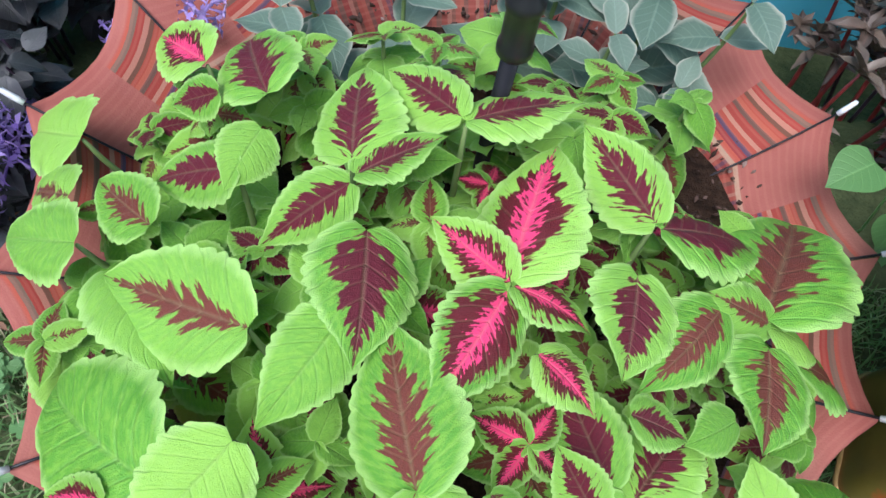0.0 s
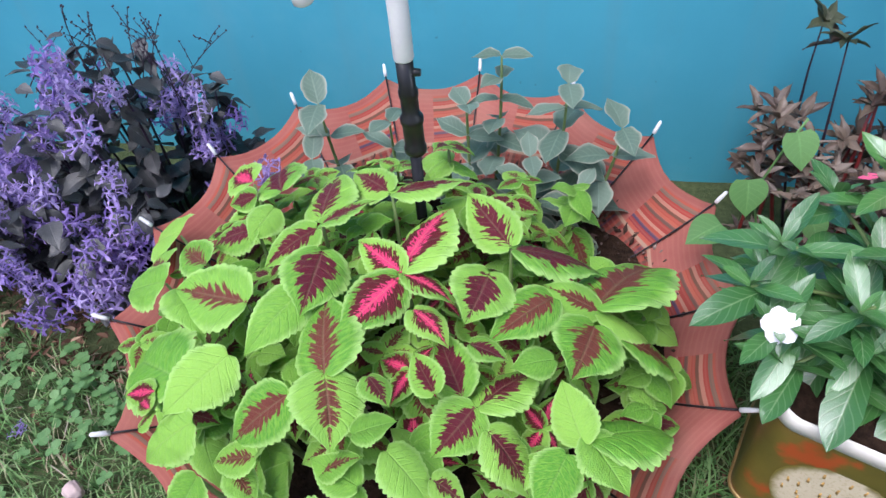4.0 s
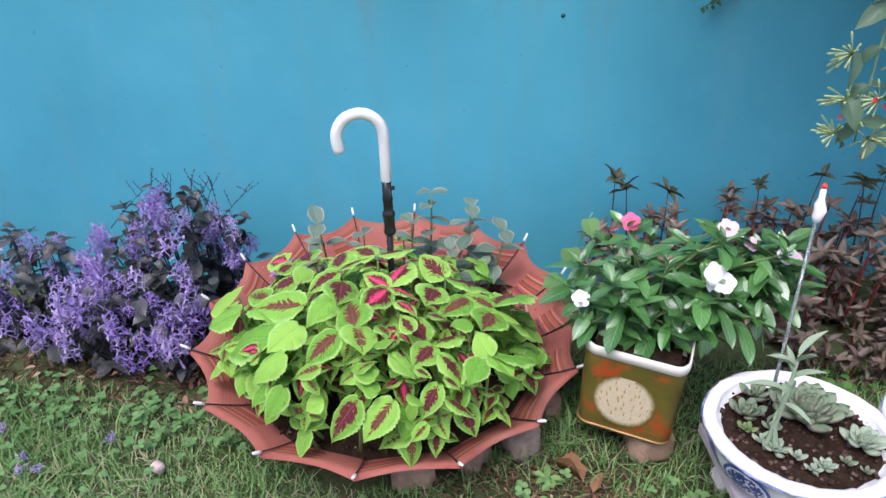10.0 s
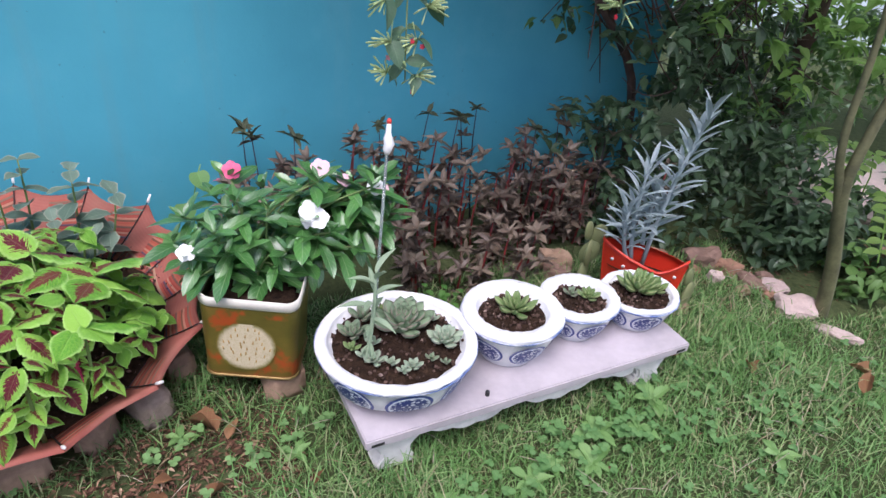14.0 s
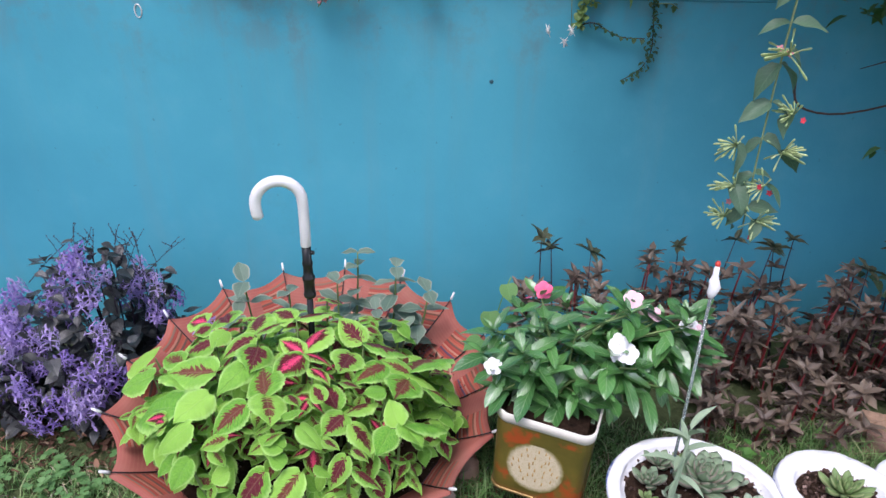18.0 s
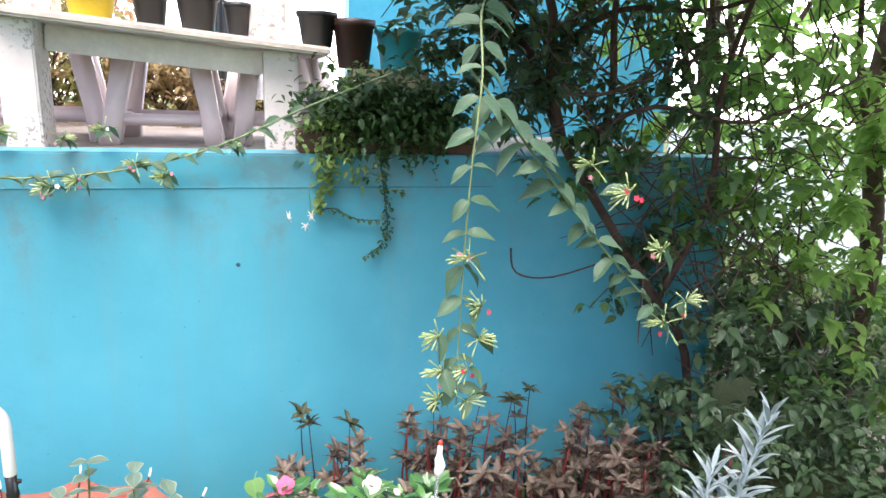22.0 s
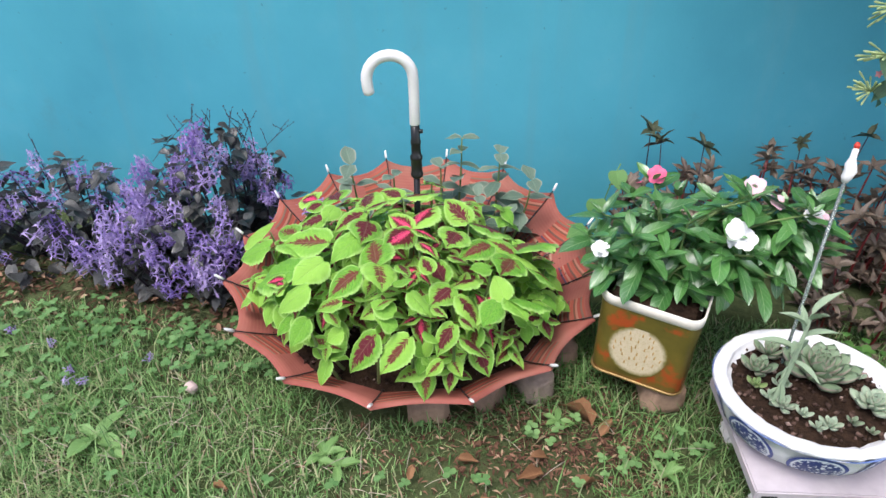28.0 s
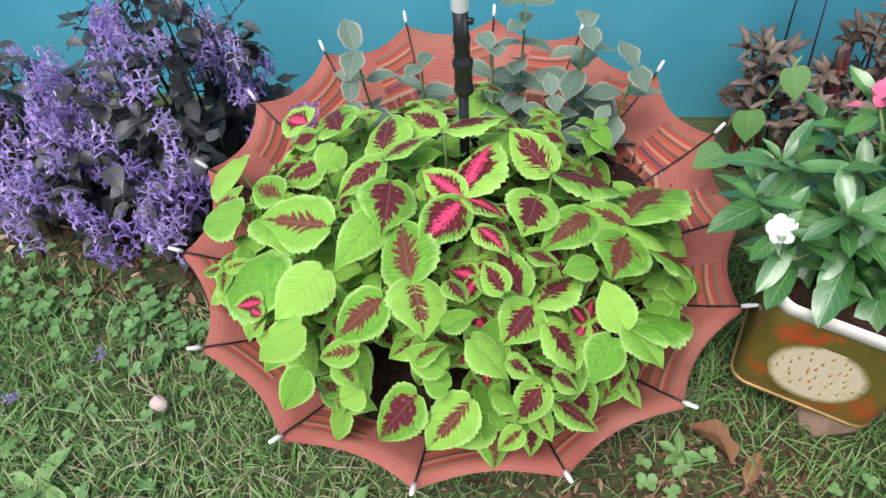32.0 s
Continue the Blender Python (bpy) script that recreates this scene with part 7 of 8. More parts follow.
hanging_shoot([(1.27, 0.72, 1.60), (1.00, 0.72, 1.49), (0.72, 0.72, 1.372), (0.46, 0.74, 1.25), (0.17, 0.75, 1.17), (-0.18, 0.755, 1.147), (-0.47, 0.76, 1.19)], (0.05, 1.0), 22,
              [((-0.01, 0.74, 1.12), 4, 1.15), ((0.30, 0.74, 1.15), 3, 1.0), ((-0.15, 0.78, 1.28), 3, 1.0), ((0.135, 0.78, 1.29), 3, 0.9), ((-0.30, 0.75, 1.19), 1, 1.0), ((-0.42, 0.75, 1.20), 1, 0.9), ((0.02, 0.78, 1.26), 2, 0.8), ((0.22, 0.74, 1.19), 2, 0.8), ((0.06, 0.74, 1.14), 2, 0.9), ((-0.22, 0.75, 1.16), 2, 0.9), ((0.50, 0.73, 1.25), 1, 0.7)],
              14, "thin creeper runner along the wall top with pink florets", 0.06, 0.003, True)

# pale threads hanging beside the trailing plant
wf = thing("white_flower_strand", (0.69, 0.74, 0.98), "three small white feathery flowers by the wall", "flowers")
for k, (x, z) in enumerate(((0.672, 1.02), (0.745, 1.025), (0.725, 0.99))):
    rng = random.Random(k)
    many = [([Vector((x, 0.74, z)), Vector((x + rng.uniform(-0.014, 0.014), 0.74 + rng.uniform(-0.01, 0.01), z + rng.uniform(-0.02, 0.02)))], [0.0022, 0.0008]) for i in range(14)]
    part("flower", tubes("flower", many, FLORET_WHITE, 4), None, wf)
part("thread", tube([(0.745, 0.75, 1.03), (0.74, 0.76, 1.12), (0.76, 0.78, 1.2)], 0.0012, 5), VINE_STEM, wf)

# ---- trailing plant in a trough on the terrace edge ----
TRAIL_LEAF = foliage("trailing_leaf", (0.03, 0.085, 0.028), (0.11, 0.20, 0.065), 0.4, 0.25, 0.3, 0.5)
TRAIL_PALE = foliage("trailing_pale_leaf", (0.16, 0.28, 0.07), (0.28, 0.40, 0.13), 0.45, 0.3, 0.3)


def trailing_plant():
    z0 = HIGH_TOP
    bm = box(0.62, 0.13, 0.075, 0.006)
    tr = thing("trough", (1.02, 0.875, z0), "brown earthenware trough on the terrace edge", "planter")
    part("body", bm, plain("brown_earthenware", (0.11, 0.06, 0.045), 0.8, 0.3, 10, bump=0.4), tr, "", pose(1.02, 0.870, z0 + 0.001), smooth=False)
    part("soil", box(0.58, 0.10, 0.012, 0.004, 1), SOIL, tr, "", pose(1.02, 0.870, z0 + 0.072))
    ob = thing("trailing_plant", (1.02, 0.86, z0 + 0.08), "dense small-leaved trailing plant spilling over the wall", "plant")
    leaf_cloud("foliage", (0.93, 0.83, z0 + 0.15), (0.15, 0.07, 0.11), 2200, 0.033, TRAIL_LEAF, 80, ob, 10)
    leaf_cloud("foliage", (1.15, 0.83, z0 + 0.14), (0.15, 0.08, 0.10), 2000, 0.033, TRAIL_LEAF, 81, ob, 10)
    leaf_cloud("foliage", (0.80, 0.80, z0 + 0.10), (0.06, 0.05, 0.09), 380, 0.028, TRAIL_PALE, 82, ob, 10)
    rng = random.Random(83)
    small = leaf_arrays(wide_at=0.5, droop=0.2, fold=0.2, rows=4, half=1)
    strands = [[(0.79, 0.775, z0 + 0.06), (0.775, 0.765, z0 - 0.03), (0.78, 0.765, z0 - 0.10), (0.765, 0.77, z0 - 0.19)], [(0.765, 0.76, z0 - 0.19), (0.82, 0.77, z0 - 0.18), (0.90, 0.775, z0 - 0.22), (0.985, 0.775, z0 - 0.225)],
               [(0.98, 0.775, z0 + 0.04), (0.985, 0.765, z0 - 0.06), (1.0, 0.77, z0 - 0.15), (1.01, 0.775, z0 - 0.26), (0.985, 0.78, z0 - 0.32), (0.93, 0.775, z0 - 0.355)], [(1.0, 0.77, z0 - 0.12), (1.05, 0.77, z0 - 0.12), (1.075, 0.775, z0 - 0.135)],
               [(0.88, 0.775, z0 + 0.02), (0.885, 0.765, z0 - 0.05), (0.89, 0.77, z0 - 0.10)], [(1.07, 0.775, z0 + 0.02), (1.08, 0.765, z0 - 0.04), (1.10, 0.77, z0 - 0.06)], [(0.83, 0.78, z0 + 0.03), (0.82, 0.765, z0 - 0.06), (0.80, 0.77, z0 - 0.13)]]
    for k, pts in enumerate(strands):
        s = limb(ob, pts, 0.0022, 0.0014, BROWN_BARK if k in (1, 2) else VINE_STEM, "strand")
        poses = []
        for a, b in zip(pts, pts[1:]):
            n = int((Vector(b) - Vector(a)).length / (0.0035 if k in (0, 2, 6) else 0.009)) + 1
            for i in range(n):
                p = Vector(a).lerp(Vector(b), i / n)
                ln = (0.028 if k in (0, 6) else 0.018) * rng.uniform(0.6, 1.2)
                poses.append(leaf_pose(p + Vector((rng.gauss(0, 0.008 if k in (0, 2, 6) else 0.003), rng.uniform(-0.01, 0), 0)), rng.uniform(180, 360), rng.uniform(-60, 10), ln, ln * 0.75))
        lv = part("strand_leaves", scatter("strand_leaves", small, poses, TRAIL_PALE if k in (0, 4, 6) else TRAIL_LEAF), None, s)
        lv["kind"] = "stuff"


trailing_plant()


# ---- plastic stools and pots on the terrace ----
STOOL = plain("pinkish_white_plastic", (0.86, 0.75, 0.76), 0.4, 0.05, 6)


def stool(x, y, turn, label, s=1.0):
    """A moulded stool: four flared legs, low rails all round, square seat."""
    z0 = HIGH_TOP - 0.02
    ob = thing("plastic_stool", (x, y, z0), label, "stool", "plastic stools")
    at = Matrix.Translation((x, y, z0)) @ Matrix.Rotation(radians(turn), 4, 'Z') @ Matrix.Diagonal((s * 1.05, s, s * 0.865, 1))
    part("seat", box(0.30, 0.30, 0.03, 0.012, 3), STOOL, ob, "", at @ pose(0, 0, 0.41))
    for sx in (-1, 1):
        for sy in (-1, 1):
            bm = bmesh.new()
            for z, c, w in ((0, 0.180, 0.036), (0.15, 0.160, 0.032), (0.415, 0.120, 0.036)):
                for dx, dy in ((-1, -1), (1, -1), (1, 1), (-1, 1)):
                    bm.verts.new((sx * c + dx * w, sy * c + dy * w, z))
            bm.verts.ensure_lookup_table()
            for j in (0, 4):
                for i in range(4):
                    bm.faces.new([bm.verts[j + i], bm.verts[j + (i + 1) % 4], bm.verts[j + 4 + (i + 1) % 4], bm.verts[j + 4 + i]])
            bm.faces.new([bm.verts[i] for i in (3, 2, 1, 0)])
            bm.faces.new([bm.verts[i] for i in (8, 9, 10, 11)])
            bmesh.ops.bevel(bm, geom=bm.edges[:], offset=0.006, segments=2, affect='EDGES')
            part("leg", bm, STOOL, ob, "", at)
    for k in range(4):
        part("rail", box(0.32, 0.03, 0.05, 0.008, 2), STOOL, ob, "", at @ pose(0, 0, 0, 0, 0, 90 * k) @ pose(0, -0.168, 0.085))


stool(-0.18, 1.48, 6, "pinkish white moulded plastic stool on the terrace")
stool(0.26, 1.42, -3, "pinkish white moulded plastic stool on the terrace", 0.98)
stool(0.68, 1.50, 10, "pinkish white moulded plastic stool on the terrace")


def plant_pot(x, y, z, r, h, c, label, rough=0.45):
    ob = thing("flower_pot", (x, y, z), label, "flower pot", "pots on the terrace shelf")
    mat = plain("pot_" + label.split()[0], c, rough, 0.1, 8)
    part("body", lathe([(r * 0.72, 0), (r * 0.74, 0.004), (r * 0.95, h * 0.84), (r * 1.04, h * 0.85), (r * 1.06, h), (r * 0.96, h), (r * 0.93, h * 0.88), (0, h * 0.86)], 28), mat, ob, "", Matrix.Translation((x, y, z)))


plant_pot(-0.235, 1.05, shelf_top(-0.235), 0.055, 0.11, (0.16, 0.05, 0.035), "brown plastic flower pot on the slab")
plant_pot(0.075, 1.05, shelf_top(0.075), 0.085, 0.13, (0.72, 0.52, 0.02), "yellow plastic flower pot on the slab")
plant_pot(0.25, 1.08, shelf_top(0.25), 0.06, 0.12, (0.012, 0.013, 0.014), "black plastic nursery pot on the slab")
plant_pot(0.40, 1.06, shelf_top(0.40), 0.07, 0.12, (0.02, 0.02, 0.02), "black plastic nursery pot on the slab")
plant_pot(0.53, 1.06, shelf_top(0.53), 0.045, 0.11, (0.02, 0.022, 0.025), "black plastic nursery pot on the slab")
plant_pot(0.80, 1.06, shelf_top(0.80), 0.07, 0.12, (0.015, 0.018, 0.02), "black plastic nursery pot on the slab")
bm = rough_block(0.34, 0.22, 0.31, 3, 0.06)
alone("mossy_block", bm, plain("mossy_block", (0.10, 0.11, 0.06), 0.9, 0.3, 9, bump=0.7), "mossy masonry block behind the trailing plant", "stone", m=pose(1.06, 1.07, HIGH_TOP - 0.02))
plant_pot(0.93, 1.05, HIGH_TOP + 0.285, 0.075, 0.17, (0.05, 0.022, 0.018), "dark brown glazed pot on the mossy block")
plant_pot(1.10, 1.05, HIGH_TOP + 0.285, 0.09, 0.15, (0.04, 0.36, 0.45), "turquoise plastic pot on the mossy block")
# rusty jug beside the post
plant_pot(0.83, 1.13, HIGH_TOP - 0.02, 0.06, 0.22, (0.20, 0.20, 0.24), "grey bucket beside the post")
# cloths hung up behind the stools
for k, (x, w, c) in enumerate(((0.36, 0.05, (0.03, 0.28, 0.26)), (0.42, 0.05, (0.05, 0.06, 0.07)), (0.30, 0.045, (0.45, 0.40, 0.36)), (0.60, 0.07, (0.62, 0.62, 0.66)), (0.52, 0.05, (0.70, 0.70, 0.74)))):
    n, rows = 14, 8
    verts = [(w * 2 * (i / n - 0.5), 0.012 * math.sin(i * 1.3 + j * 0.2), -0.5 * j / rows) for j in range(rows + 1) for i in range(n + 1)]
    faces = [(j * (n + 1) + i, j * (n + 1) + i + 1, (j + 1) * (n + 1) + i + 1, (j + 1) * (n + 1) + i) for j in range(rows) for i in range(n)]
    me = raw("hung_cloth", verts, faces, plain("cloth_%d" % k, c, 0.9, 0.2, 20))
    alone("hung_cloth", me, None, "cloth hanging from a line behind the stools", "laundry", group="hung laundry", m=pose(x, 2.362, 1.847 + 0.003 * abs(x - 0.3)))
alone("clothes_line", tube([(-0.6, 2.38, 1.855), (0.3, 2.36, 1.845), (1.2, 2.38, 1.855)], 0.002, 6), BLACK_PLASTIC, "thin clothes line across the terrace", "line")
for x in (-0.62, 1.15):
    alone("line_post", tube([(x, 2.38, HIGH_TOP - 0.04), (x, 2.38, 2.2)], 0.02, 10), WHITEWASH, "white post holding the clothes line", "post")

# ---- wild bed above the low wall ----
FERN = foliage("fern_frond", (0.14, 0.26, 0.06), (0.34, 0.48, 0.16), 0.5, 0.5, 0.2)
DRY_FERN = foliage("dry_fern", (0.26, 0.18, 0.09), (0.46, 0.34, 0.18), 0.7, 0.3, 0.2)
RUSSET = foliage("russet_leaf", (0.42, 0.19, 0.10), (0.82, 0.52, 0.28), 0.6, 0.62, 0.2)
OLIVE = foliage("olive_leaf", (0.22, 0.22, 0.07), (0.50, 0.46, 0.19), 0.6, 0.6, 0.2)
WINE = foliage("wine_red_leaf", (0.16, 0.045, 0.04), (0.56, 0.24, 0.19), 0.6, 0.45, 0.2)
BRASS = foliage("brown_gold_leaf", (0.12, 0.085, 0.035), (0.46, 0.33, 0.15), 0.6, 0.4, 0.2)
STRAW_STICK = plain("dry_stick", (0.42, 0.36, 0.28), 0.8, 0.2, 30, bump=0.3)
BANK = 1.09


def frond_mesh(mat, seed):
    """A fern frond: paired narrow leaflets along an arching rib; one long in y."""
    rng = random.Random(seed)
    a = leaf_arrays(wide_at=0.3, droop=0.1, fold=0.1, rows=3, half=1)
    poses = []
    for i in range(30):
        t = 0.08 + 0.92 * i / 30
        p = Vector((0, t * 0.95, 0.28 * math.sin(t * 2.2)))
        w = 0.17 * math.sin(math.pi * (0.12 + 0.86 * t)) * rng.uniform(0.85, 1.1)
        for s in (-1, 1):
            poses.append(leaf_pose(p, 90 + s * 72, rng.uniform(-15, 5), w, 0.032))
    me = scatter("frond", a, poses, mat)
    return me


FRONDS = [frond_mesh(FERN, 1), frond_mesh(FERN, 2), frond_mesh(DRY_FERN, 3)]


def fern(x, y, n, size, seed, dry=0.2):
    rng = random.Random(seed)
    ob = thing("fern", (x, y, BANK), "arching fern growing in the raised bed", "fern", "ferns in the raised bed")
    for i in range(n):
        me = FRONDS[2] if rng.random() < dry else FRONDS[rng.randrange(2)]
        s = size * rng.uniform(0.7, 1.15)
        part("frond", me, None, ob, "", leaf_pose((x, y, BANK), rng.uniform(0, 360), rng.uniform(30, 78), s, s, rng.uniform(-20, 20)))


for i, (x, y, n, s) in enumerate(((-0.62, 1.12, 9, 0.34), (-0.62, 1.45, 7, 0.6), (-0.85, 1.6, 6, 0.65), (-1.0, 1.10, 7, 0.22), (-1.35, 1.3, 9, 0.5), (-0.48, 1.7, 6, 0.7), (-1.7, 1.5, 8, 0.6))):
    fern(x, y, n, s, 90 + i)


def dry_shrub(x, y, h, n, mat, seed, label, w=0.35):
    ob = thing("wild_shrub", (x, y, BANK), label, "shrub", "shrubs in the raised bed")
    rng = random.Random(seed)
    for i in range(16):
        t = Vector((x + rng.uniform(-w, w), y + rng.uniform(-0.2, 0.2), BANK + h * rng.uniform(0.7, 1.15)))
        part("stem", tube(curve_points((x + rng.uniform(-0.2, 0.2), y + rng.uniform(-0.1, 0.1), BANK - 0.04), t, 0, (rng.uniform(-0.05, 0.05), 0, 0), 5), [0.007, 0.006, 0.005, 0.004, 0.002], 5), BROWN_BARK, ob)
    leaf_cloud("foliage", (x, y, BANK + h * 0.62), (w * 0.9, 0.22, h * 0.38), n, 0.042, mat, seed, ob, 12)


dry_shrub(-1.15, 1.75, 0.85, 1800, RUSSET, 100, "rust-coloured backlit shrub in the raised bed")
dry_shrub(-1.75, 1.7, 0.9, 1600, OLIVE, 101, "olive green backlit shrub in the raised bed")
dry_shrub(-0.65, 2.1, 0.8, 1400, RUSSET, 102, "rust-coloured backlit shrub in the raised bed")
dry_shrub(-0.3, 2.9, 0.55, 1800, OLIVE, 103, "olive green shrub behind the terrace", 0.5)
dry_shrub(0.45, 3.3, 0.5, 1800, RUSSET, 104, "russet shrub behind the terrace", 0.5)
dry_shrub(-1.35, 2.4, 1.0, 2400, RUSSET, 108, "rust-coloured backlit shrub in the raised bed", 0.6)
dry_shrub(-0.6, 2.6, 1.0, 2000, OLIVE, 109, "olive green backlit shrub in the raised bed", 0.5)
dry_shrub(-1.5, 3.2, 1.15, 3000, RUSSET, 114, "rust-coloured backlit shrub behind the raised bed", 0.9)
dry_shrub(-0.7, 3.6, 1.2, 2600, RUSSET, 115, "rust-coloured backlit shrub behind the raised bed", 0.8)
dry_shrub(-1.25, 2.0, 0.85, 2200, WINE, 116, "wine-red and brown shrub in the raised bed", 0.45)
dry_shrub(-1.7, 2.9, 1.1, 2200, BRASS, 117, "dense brownish hedge behind the raised bed", 0.9)
dry_shrub(-0.75, 3.1, 1.05, 1700, BRASS, 118, "dense brownish hedge behind the raised bed", 0.8)
dry_shrub(0.15, 2.45, 0.55, 2600, BRASS, 119, "golden brown shrub behind the terrace", 0.45)
dry_shrub(0.62, 2.75, 0.50, 1500, OLIVE, 120, "olive green shrub behind the terrace", 0.4)
dry_shrub(-2.4, 1.5, 0.8, 1400, OLIVE, 105, "olive green backlit shrub in the raised bed")
dry_shrub(-1.0, 1.35, 0.42, 1400, OLIVE, 106, "low olive scrub in the raised bed")
dry_shrub(-1.5, 1.25, 0.45, 1600, OLIVE, 107, "low olive scrub in the raised bed")

for a, b, r in (((-1.19, 1.02, 1.10), (-1.02, 1.06, 1.75), 0.009), ((-1.16, 1.03, 1.24), (-0.74, 1.05, 1.49), 0.007), ((-1.17, 1.03, 1.245), (-0.73, 1.0, 1.265), 0.005), ((-0.92, 0.98, 1.12), (-0.80, 0.96, 1.17), 0.008), ((-1.6, 1.0, 1.27), (-1.3, 1.05, 1.24), 0.004), ((-0.55, 1.0, 1.27), (-0.42, 1.02, 1.275), 0.004)):
    alone("dry_stick", tube(curve_points(a, b, 0.01, (0, 0, 0), 6), [r, r * 0.95, r * 0.9, r * 0.85, r * 0.75, r * 0.6], 7), STRAW_STICK, "pale dry stick lying across the bed", "stick", group="dry sticks")


def bed_leaves():
    rng = random.Random(110)
    ob = thing("bed_weeds", (-1.0, 1.0, BANK), "low leafy weeds along the top of the low wall", "weeds")
    leaf_cloud("foliage", (-1.05, 0.99, BANK + 0.05), (0.22, 0.05, 0.05), 260, 0.045, MID_LEAF, 111, ob, 8)
    leaf_cloud("foliage", (-0.60, 0.97, BANK + 0.06), (0.10, 0.05, 0.06), 260, 0.05, MID_LEAF, 112, ob, 8)
    leaf_cloud("foliage", (-1.62, 1.02, BANK + 0.07), (0.16, 0.06, 0.06), 350, 0.04, SUN_LEAF, 113, ob, 8)


bed_leaves()


def wall_mark():
    ring = [Vector((0.011 * math.cos(a), 0, 0.02 * math.sin(a))) for a in [2 * math.pi * i / 20 for i in range(21)]]
    alone("wall_mark", tube([p + Vector((-0.629, WALL_Y - 0.001, 1.052)) for p in ring], 0.0022, 6), WHITE_PLASTIC, "small pale ring-shaped mark on the wall", "mark")
    alone("wall_spot", lathe([(0.007, 0), (0.006, 0.003), (0, 0.004)], 12, 0.2, 2), plain("dark_spot", (0.03, 0.10, 0.13), 0.8), "small dark spot on the wall", "mark", m=pose(0.507, WALL_Y, 0.849, 90))


wall_mark()

# ---- the lawn ----
def grass_material():
    m = Nodes("grass_blades", 0.55, 0.3)
    r = m.island()
    c = m.ramp(r, [(0.0, (0.07, 0.16, 0.045)), (0.36, (0.155, 0.295, 0.09)), (0.66, (0.25, 0.41, 0.15)), (0.82, (0.32, 0.41, 0.18)), (0.93, (0.46, 0.41, 0.27)), (1.0, (0.30, 0.20, 0.13))])
    spot = m.noise(2.6, m.coord(), 3)
    c = m.mix(m.math('MULTIPLY', m.step(spot, 0.44, 0.62), 0.55), c, (0.11, 0.26, 0.06))
    dry = m.noise(3.4, m.coord("Generated"), 3)
    c = m.mix(m.math('MULTIPLY', m.step(dry, 0.56, 0.70), 0.45), c, (0.40, 0.36, 0.20))
    m.color(c)
    m.thin(c, 0.25)
    return m.mat


GRASS = grass_material()


def in_bed(x, y):
    """Where no lawn grows: under the bushes, the umbrella and the tangle."""
    shrub = (x < -0.42) & (y > -0.09 + 0.05 * np.sin(x * 5)) | (x > 0.45) & (x < 1.95) & (y > 0.12) | (x > 1.95) & (y > 0.05 + 0.12 * (x - 2)) | (x > 2.33 + 0.05 * np.sin(y * 9)) & (y > -0.40)
    bowl = (x - 0.02) ** 2 + (y - 0.03) ** 2 < 0.40 ** 2
    return shrub | bowl


def grass(name, n, x0, x1, y0, y1, lo, hi, seed, label, flat=0.5, thin_out=0.0):
    r = np.random.RandomState(seed)
    x, y = r.uniform(x0, x1, n), r.uniform(y0, y1, n)
    patch = np.sin(x * 3.1 + 1) * np.cos(y * 4.3) + 0.6 * np.sin(x * 9 + y * 7)
    bare = np.exp(-((x - 0.48) / 0.30) ** 2 - ((y + 0.36) / 0.20) ** 2) + 0.9 * np.exp(-((x - 0.2) / 0.40) ** 2 - ((y + 0.52) / 0.12) ** 2)
    keep = ~in_bed(x, y) & (r.uniform(0, 1.1, n) > bare * 0.9) & (r.uniform(-1.6, 1.2, n) < patch + 0.9 - thin_out)
    x, y = x[keep], y[keep]
    n = len(x)
    h = r.uniform(lo, hi, n) * (0.8 + 0.25 * np.sin(x * 5 + y * 3))
    a = r.uniform(0, 2 * np.pi, n)
    lean = r.uniform(0.15, 1.0, n) * flat * 2
    w = r.uniform(0.0009, 0.0021, n)
    z = np.array([ground_height(i, j) for i, j in zip(x, y)]) - 0.004
    dx, dy = np.cos(a), np.sin(a)
    px, py = -dy, dx
    out = []
    for t, ww in ((0.0, 1.0), (0.45, 0.9), (0.8, 0.55)):
        ox = x + dx * h * lean * t * t
        oy = y + dy * h * lean * t * t
        oz = z + h * t * (1 - 0.30 * lean * t)
        out.append(np.stack([ox - px * w * ww, oy - py * w * ww, oz], 1))
        out.append(np.stack([ox + px * w * ww, oy + py * w * ww, oz], 1))
    out.append(np.stack([x + dx * h * lean, y + dy * h * lean, z + h * (1 - 0.35 * lean)], 1))
    v = np.stack(out, 1).reshape(-1, 3)
    b = np.arange(n)[:, None] * 7
    quads = np.concatenate([b + np.array([0, 1, 3, 2]), b + np.array([2, 3, 5, 4])])
    tris = b + np.array([4, 5, 6])
    me = raw(name, v.tolist(), quads.tolist() + tris.tolist(), GRASS)
    alone(name, me, None, label, "grass", "stuff")


grass("lawn_grass", 180000, -2.3, 3.4, -1.25, 0.35, 0.022, 0.065, 1, "short mixed green and straw lawn grass", 0.6)
grass("long_grass", 9000, -2.0, 3.4, -1.1, 0.25, 0.05, 0.10, 2, "longer loose grass blades in the lawn", 0.8, 0.3)
grass("edge_grass", 1900, -0.35, 0.95, -0.62, -0.1, 0.05, 0.11, 3, "long grass round the umbrella and tin", 0.6)
grass("edge_grass", 5200, 0.85, 2.9, -0.75, 0.1, 0.05, 0.12, 4, "long grass round the low table", 0.6)
grass("far_lawn_grass", 16000, -3.0, 4.0, -2.6, -1.22, 0.02, 0.06, 5, "lawn grass farther off", 0.7)
grass("far_lawn_grass", 5000, 3.4, 6.5, -1.25, 1.5, 0.03, 0.08, 6, "lawn grass farther off", 0.7)


